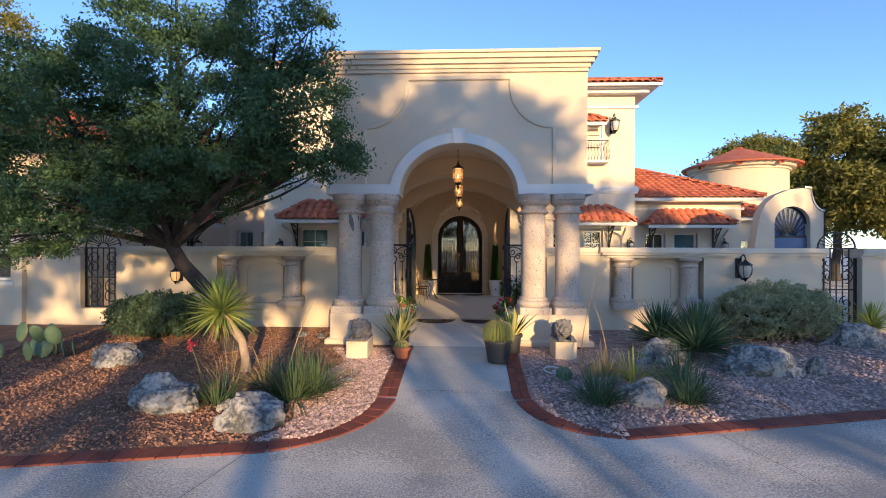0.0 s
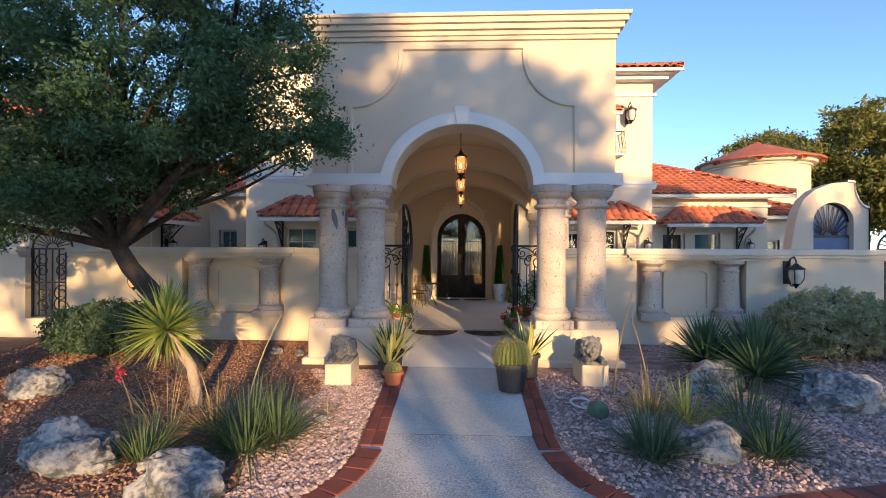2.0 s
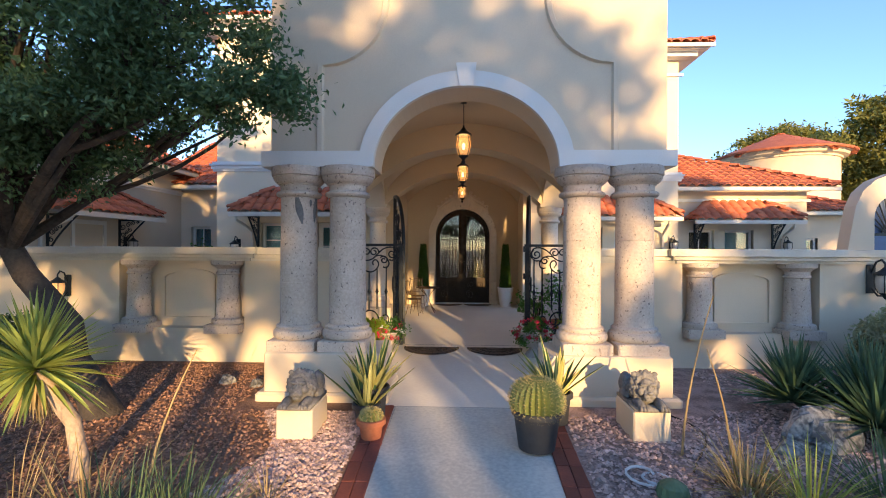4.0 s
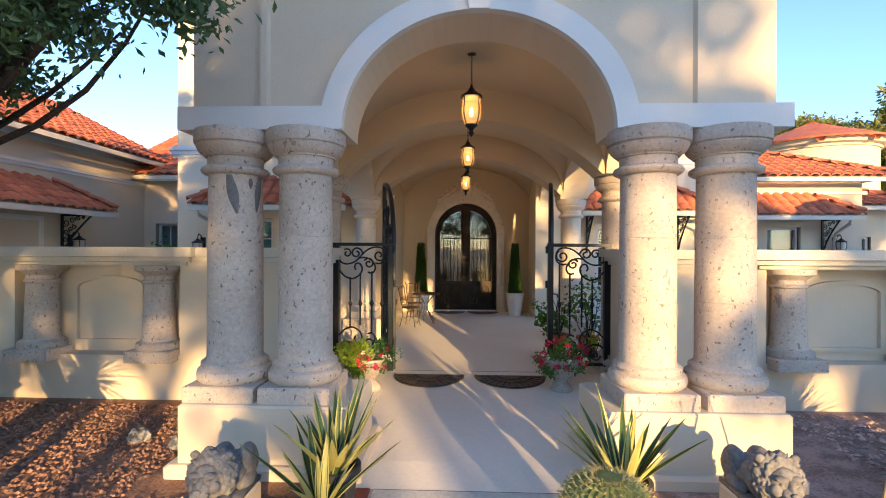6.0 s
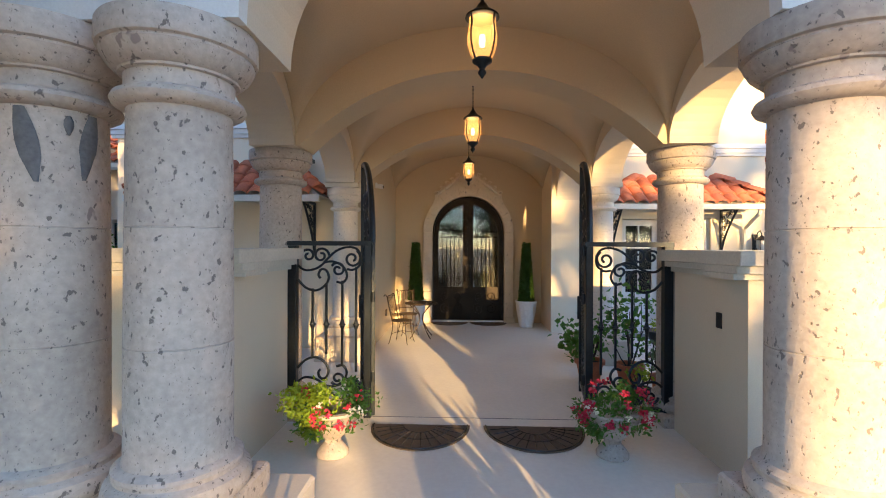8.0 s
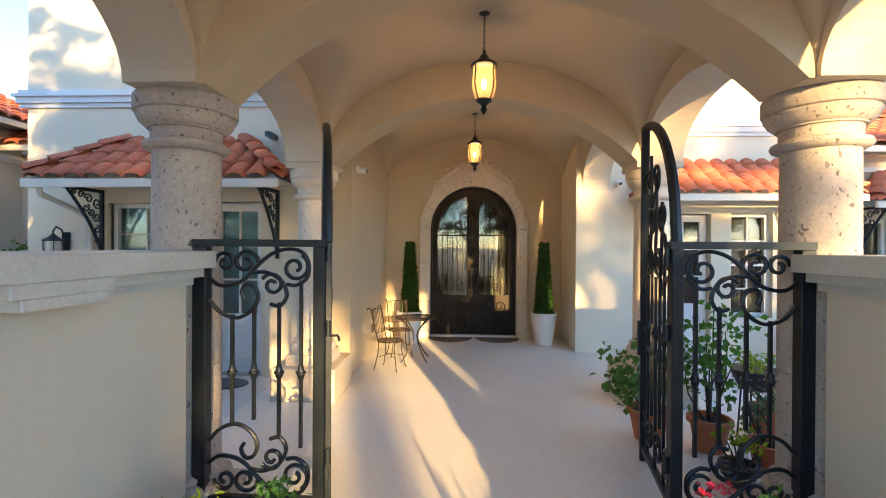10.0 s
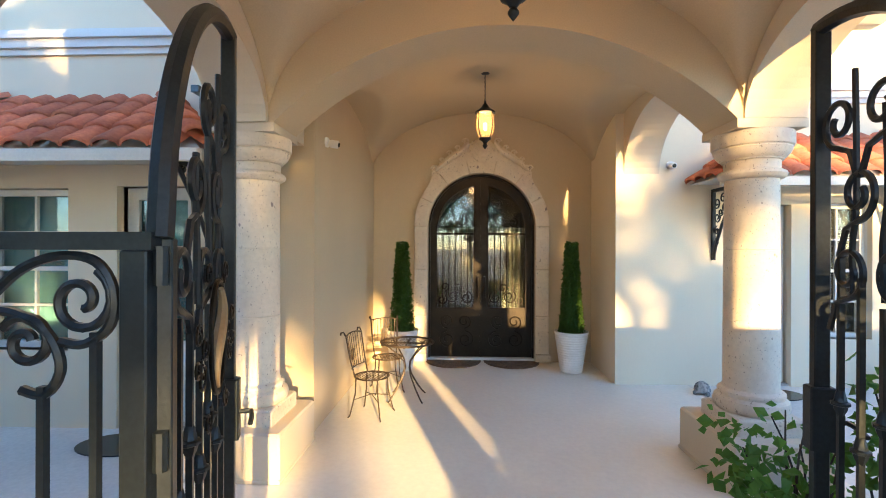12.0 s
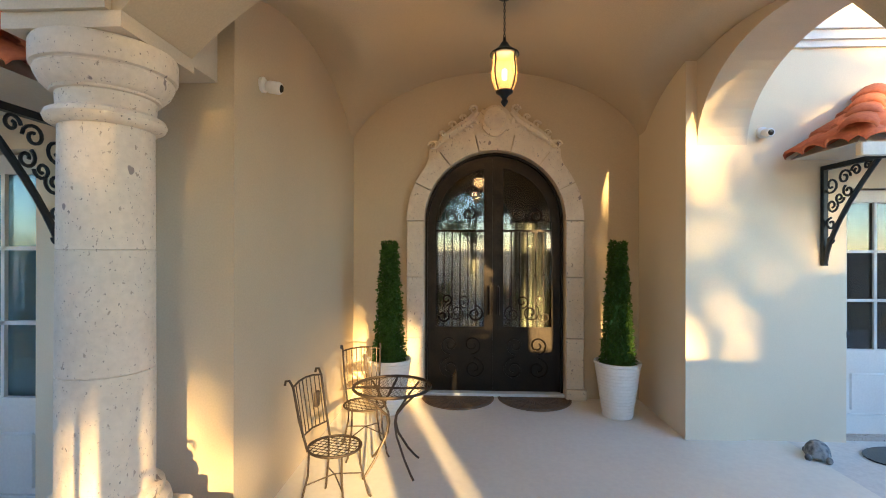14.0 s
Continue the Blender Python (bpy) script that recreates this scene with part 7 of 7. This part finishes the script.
dome_camera(XC - 1.658, 14.45, 2.80, 90, "small white security camera on the side wall")
dome_camera(2.28, WYR - 0.002, 2.80, 0, "small white security camera under the arch")
sp = Geo().box(-0.035, 0.035, -0.25, 0, -0.03, 0.03); sp_o = sp.obj("roof_spout", BLACKPL, None, "dark square rainwater spout above the awning", category="spout"); sp_o.matrix_basis = pose(-2.72, WYL, 3.15)
pl = thing("outlet_cover", (XC - 1.659, 15.55, 0.42), "brown weatherproof outlet cover on the wall", "outlet", 90)
Geo().bbox(-0.04, 0.04, -0.03, 0, -0.065, 0.065, 0.006).obj("cover", MATRUB, pl)

# ---- small garden things beyond the gate ----
def leafy_pot(x, y, label, r, h, fol, leaf, size, m=TERRA, leaves=40, spread=0.07, slim=0.7):
    t = thing("potted_shrub", (x, y, 0.022), label, "potted plant")
    pot(t, r * 0.7, r, h, m)
    Geo().lathe([(0, h - 0.046), (r * 0.9, h - 0.046), (0, h - 0.03)], 14).obj("soil", SOIL, t)
    g = Geo()
    for k in range(9):
        a = random.uniform(0, 6.28)
        limb(g, (0.02 * math.cos(a), 0.02 * math.sin(a), h - 0.06), (fol[0] + fol[3] * 0.7 * math.cos(a), fol[1] + fol[4] * 0.7 * math.sin(a), fol[2] + fol[5] * random.uniform(-0.5, 0.8)), 0.009, 0.004, 0.1, 4)
    g.obj("stem_tangle", BARK, t, kind="stuff")
    leaf_cloud("foliage", clumps([fol], 190, spread, leaves, 0.4), size, leaf, t, kind="stuff", slim=slim)
    return t


leafy_pot(1.42, 12.35, "green broad-leaved shrub in a terracotta pot by the gate", 0.17, 0.28, (-0.08, -0.05, 0.62, 0.28, 0.28, 0.30), SHRUB, 0.075, leaves=18, spread=0.10, slim=0.85)
leafy_pot(1.85, 12.15, "tall dark green shrub in a clay pot behind the fence", 0.16, 0.28, (0, 0, 0.85, 0.26, 0.26, 0.42), SHRUB, 0.07, leaves=16, spread=0.10, slim=0.8)
leafy_pot(2.10, 11.75, "fine-leaved plant in a clay pot behind the fence", 0.15, 0.24, (0, 0, 0.45, 0.22, 0.22, 0.22), HEDGE, 0.05, leaves=20, spread=0.06)
leafy_pot(1.75, 11.55, "low green plant in a dark pot behind the fence", 0.12, 0.16, (0, 0, 0.30, 0.18, 0.18, 0.14), LIME, 0.05, GREYPOT, 20, 0.05)
leafy_pot(2.55, 12.5, "dry brown and green plant in a clay pot", 0.16, 0.26, (0, 0, 0.5, 0.24, 0.24, 0.2), DRY, 0.05, leaves=22, spread=0.05)
st = thing("plant_stand", (2.28, 12.25, 0.022), "black wire stand holding a trough of flowers", "plant stand")
for k in range(4):
    a = radians(45 + 90 * k)
    lg = Geo(); lg.tube([(0.13 * math.cos(a), 0.13 * math.sin(a), 0), (0.10 * math.cos(a), 0.10 * math.sin(a), 0.5), (0.17 * math.cos(a), 0.17 * math.sin(a), 0.62)], 0.008, 5); lg.obj("leg", IRON, st)
Geo().lathe([(0.0, 0.50), (0.12, 0.50), (0.19, 0.66), (0.20, 0.67), (0.18, 0.67), (0.0, 0.64)], 20).obj("trough", GREYPOT, st, "black bowl planter", True)
leaf_cloud("foliage", clumps([(0, 0, 0.72, 0.2, 0.2, 0.1)], 260, 0.05, 40, 0.2), 0.045, LIME, st, kind="stuff")
leafy_pot(4.95, 15.25, "small leafy plant in a white pot below the window", 0.18, 0.42, (0, 0, 0.52, 0.18, 0.18, 0.12), SHRUB, 0.05, WHITEPOT, 20, 0.05)
leafy_pot(-6.9, 15.4, "leafy green shrub in a pot by the courtyard window", 0.22, 0.9, (0, 0, 1.45, 0.6, 0.4, 0.4), SHRUB, 0.09, TERRA, 14, 0.1)
leafy_pot(6.55, 15.6, "small plant in a pot below the wing window", 0.2, 1.2, (0, 0, 1.55, 0.4, 0.2, 0.2), LIME, 0.05, TERRA, 14, 0.08)
mt = Geo().prism(arc(0, 0, 0.38, 0.24, 0, 360, 28)[:-1], "z", 0, 0.012); mo = mt.obj("door_mat", BLACKPL, None, "dark oval mat before the courtyard door", category="mat"); mo.matrix_basis = pose(-3.3, 13.75, 0.014)
mt = Geo().prism(arc(0, 0, 0.38, 0.24, 0, 360, 28)[:-1], "z", 0, 0.012); mo = mt.obj("door_mat", BLACKPL, None, "dark oval mat before the glazed door", category="mat"); mo.matrix_basis = pose(3.3, 15.5, 0.014)
# tortoise
bm = bmesh.new()
r = bmesh.ops.create_icosphere(bm, subdivisions=3, radius=1)
for v in r["verts"]:
    k = 1 + 0.05 * noise.noise(v.co * 5)
    v.co = Vector((v.co.x * 0.12 * k, v.co.y * 0.15 * k, max(-0.2, v.co.z) * 0.12 * k + 0.05))
for cx, cy, cz, q in ((0.09, -0.12, 0.025, 0.035), (-0.09, -0.12, 0.025, 0.035), (0.09, 0.12, 0.025, 0.035), (-0.09, 0.12, 0.025, 0.035), (0.02, -0.19, 0.06, 0.04)):
    r = bmesh.ops.create_icosphere(bm, subdivisions=2, radius=q)
    for v in r["verts"]: v.co += Vector((cx, cy, cz))
me = bpy.data.meshes.new("tortoise_statue"); bm.to_mesh(me); bm.free(); me.materials.append(ROCK); me.shade_smooth()
to = new("tortoise_statue", me); to.matrix_basis = pose(2.52, 15.5, 0.018, 0, 0, 150) @ Matrix.Diagonal((0.75, 0.75, 0.85, 1))
tagged(to, "small grey stone tortoise on the paving", "statue")

# ---- balcony on the east upper storey ----
bal = thing("iron_balcony", (4.35, WYR, 4.60), "bowed black iron balcony on the upper wall", "balcony")
Geo().box(-0.5, 0.5, -0.40, -0.001, -0.06, 0.0).obj("floor_slab", TRIM, bal)
for k in range(11):
    x = -0.48 + 0.096 * k
    b = Geo(); b.tube([(x, -0.36, 0.0), (x, -0.46, 0.10), (x, -0.50, 0.22), (x, -0.42, 0.38), (x, -0.38, 0.52), (x, -0.38, 0.66)], 0.008, 5); b.obj("baluster", IRON, bal, smooth=True)
for s in (-1, 1):
    for k in range(3):
        y = -0.08 - 0.1 * k
        b = Geo(); b.tube([(s * 0.48, y, 0.0), (s * 0.52, y, 0.2), (s * 0.48, y, 0.45), (s * 0.48, y, 0.66)], 0.008, 5); b.obj("baluster", IRON, bal)
b = Geo(); b.tube([(-0.48, 0, 0.66), (-0.48, -0.38, 0.66), (0.48, -0.38, 0.66), (0.48, 0, 0.66)], 0.014, 6); b.obj("top_rail", IRON, bal)
awning("tiled_awning", (3.55, WYR - 0.004, 5.85), 1.15, 0.45, 0.32, "small red tiled awning above the balcony", parts=True)
window(4.32, WYR - 0.03, 4.64, 0.75, 1.35, "tall dark window behind the balcony", 2, 3, "window_9")

# ---- brick borders ----
BRICK_MESH = Geo().bbox(-0.0885, 0.0885, -0.104, 0.104, -0.03, 0.020, 0.006).obj("brick_source", BRICK)
BRICK_MESH, _o = BRICK_MESH.data, BRICK_MESH
bpy.data.objects.remove(_o)
LONG_MESH = Geo().bbox(-0.15, 0.15, -0.051, 0.051, -0.03, 0.020, 0.006).obj("brick_source", BRICK)
LONG_MESH, _o = LONG_MESH.data, LONG_MESH
bpy.data.objects.remove(_o)


def border(edge, side, name):
    t = thing(name, (0, 0, 0), "red clay brick border edging the gravel bed", "border", kind="structure")
    pts = inset(edge, side * 0.105)
    seg = [(Vector(a), Vector(b)) for a, b in zip(pts, pts[1:])]
    total = sum((b - a).length for a, b in seg)
    s = 0.16
    while s < total - 0.1:
        r, q = s, 0
        while q < len(seg) - 1 and r > (seg[q][1] - seg[q][0]).length:
            r -= (seg[q][1] - seg[q][0]).length; q += 1
        a, b = seg[q]
        u = (b - a).normalized()
        p = a + u * r
        if abs(p.x) > 9.5: break
        ang = math.degrees(math.atan2(u.y, u.x))
        z = gz(p.x, p.y)
        tilt = math.degrees(math.atan2(gz(p.x + u.x * 0.1, p.y + u.y * 0.1) - z, 0.1))
        if p.y > 5.55 and abs(p.x) < 1.05:
            for k in (-1, 1):
                o = new("brick", LONG_MESH)
                n_ = Vector((-u.y, u.x)) * 0.0525 * k
                o.parent = t
                o.matrix_basis = pose(p.x + n_.x, p.y + n_.y, z - 0.004 + random.uniform(-0.002, 0.002), 0, 0, ang) @ pose(0, 0, 0, 0, -tilt, random.uniform(-0.5, 0.5))
            s += 0.304
        else:
            o = new("brick", BRICK_MESH)
            o.parent = t
            o.matrix_basis = pose(p.x, p.y, z - 0.004 + random.uniform(-0.003, 0.003), 0, 0, ang) @ pose(0, 0, 0, 0, -tilt, random.uniform(-0.8, 0.8))
            s += 0.1815


border(EDGE_L, 1, "brick_border_west")
border(EDGE_R, -1, "brick_border_east")


# ---- gravel ----
def pebbles(name, n, inside, box, size, m, label):
    x = rng.uniform(box[0], box[1], n * 3); y = rng.uniform(box[2], box[3], n * 3)
    keep = np.array([inside(a, b) for a, b in zip(x, y)])
    x, y = x[keep][:n], y[keep][:n]
    n = len(x)
    base = np.array([(1, 0, 0), (0, 1, 0), (-1, 0, 0), (0, -1, 0), (0, 0, 1), (0.7, 0.7, 0.35), (-0.7, 0.7, 0.35), (-0.7, -0.7, 0.35), (0.7, -0.7, 0.35)], float)
    faces = np.array([(0, 5, 4), (5, 1, 4), (1, 6, 4), (6, 2, 4), (2, 7, 4), (7, 3, 4), (3, 8, 4), (8, 0, 4)])
    s = size * rng.uniform(0.55, 1.35, n)
    a = rng.uniform(0, 2 * math.pi, n)
    v = base[None] * np.stack([s, s * rng.uniform(0.55, 0.9, n), s * rng.uniform(0.5, 0.9, n)], 1)[:, None] * rng.uniform(0.8, 1.2, (n, 9, 1))
    c, q = np.cos(a)[:, None], np.sin(a)[:, None]
    z = np.array([gz(p, r) for p, r in zip(x, y)]) + 0.005
    tx, ty = rng.uniform(-0.5, 0.5, (n, 1)), rng.uniform(-0.5, 0.5, (n, 1))
    V = np.stack([v[:, :, 0] * c - v[:, :, 1] * q + x[:, None], v[:, :, 0] * q + v[:, :, 1] * c + y[:, None], v[:, :, 2] + v[:, :, 0] * tx * 0.5 + v[:, :, 1] * ty * 0.5 + z[:, None] + s[:, None] * 0.2], 2)
    F = (faces[None] + (np.arange(n) * 9)[:, None, None]).reshape(-1, 3)
    me = bpy.data.meshes.new(name)
    me.from_pydata(V.reshape(-1, 3).tolist(), [], F.tolist())
    me.materials.append(m)
    tagged(new(name, me), label, "gravel", "", "stuff")


def edge_y(edge, x):
    """The y of a border's long run at x."""
    run = edge[17:]
    for a, b in zip(run, run[1:]):
        if min(a[0], b[0]) <= x <= max(a[0], b[0]): return a[1] + (b[1] - a[1]) * (x - a[0]) / (b[0] - a[0])
    return 99


def edge_x(edge, y):
    best = None
    for a, b in zip(edge[:18], edge[1:18]):
        if min(a[1], b[1]) <= y <= max(a[1], b[1]) and a[1] != b[1]: best = a[0] + (b[0] - a[0]) * (y - a[1]) / (b[1] - a[1])
    return best


def in_west(x, y):
    if x > -1.78 and y < 4.32: return False
    if y > 4.05:
        e = edge_x(EDGE_L, y)
        if e is not None and x > e - 0.24: return False
    if x < -1.75 and y < edge_y(EDGE_L, x) + 0.24: return False
    return y > 3.0 and y < 7.7 or (x < -2.5 and y < 9.6)


def in_east(x, y):
    if y > 4.46:
        e = edge_x(EDGE_R, y)
        if e is not None and x < e + 0.24: return False
    if x > 1.62 and y < edge_y(EDGE_R, x) + 0.24: return False
    return y > 4.4 and y < 7.7 or (x > 2.5 and y < 9.6)


pebbles("gravel_west", 9000, lambda x, y: in_west(x, y) and x > -1.95 + 0.2 * math.sin(3 * y), (-2.2, -0.9, 4.2, 7.7), 0.022, PEBBLE, "loose pink and grey gravel beside the walk")
pebbles("gravel_east", 11000, lambda x, y: in_east(x, y), (0.85, 4.5, 4.5, 7.9), 0.022, PEBBLE, "loose pink and grey gravel beside the walk")
pebbles("gravel_west_bed", 26000, in_west, (-7.5, -1.6, 3.2, 9.5), 0.019, PEBBLE_BROWN, "loose rust-brown gravel in the west bed")
pebbles("gravel_east_bed", 9000, in_east, (3.0, 9.0, 4.9, 9.5), 0.024, PEBBLE, "loose pinkish gravel in the east bed")
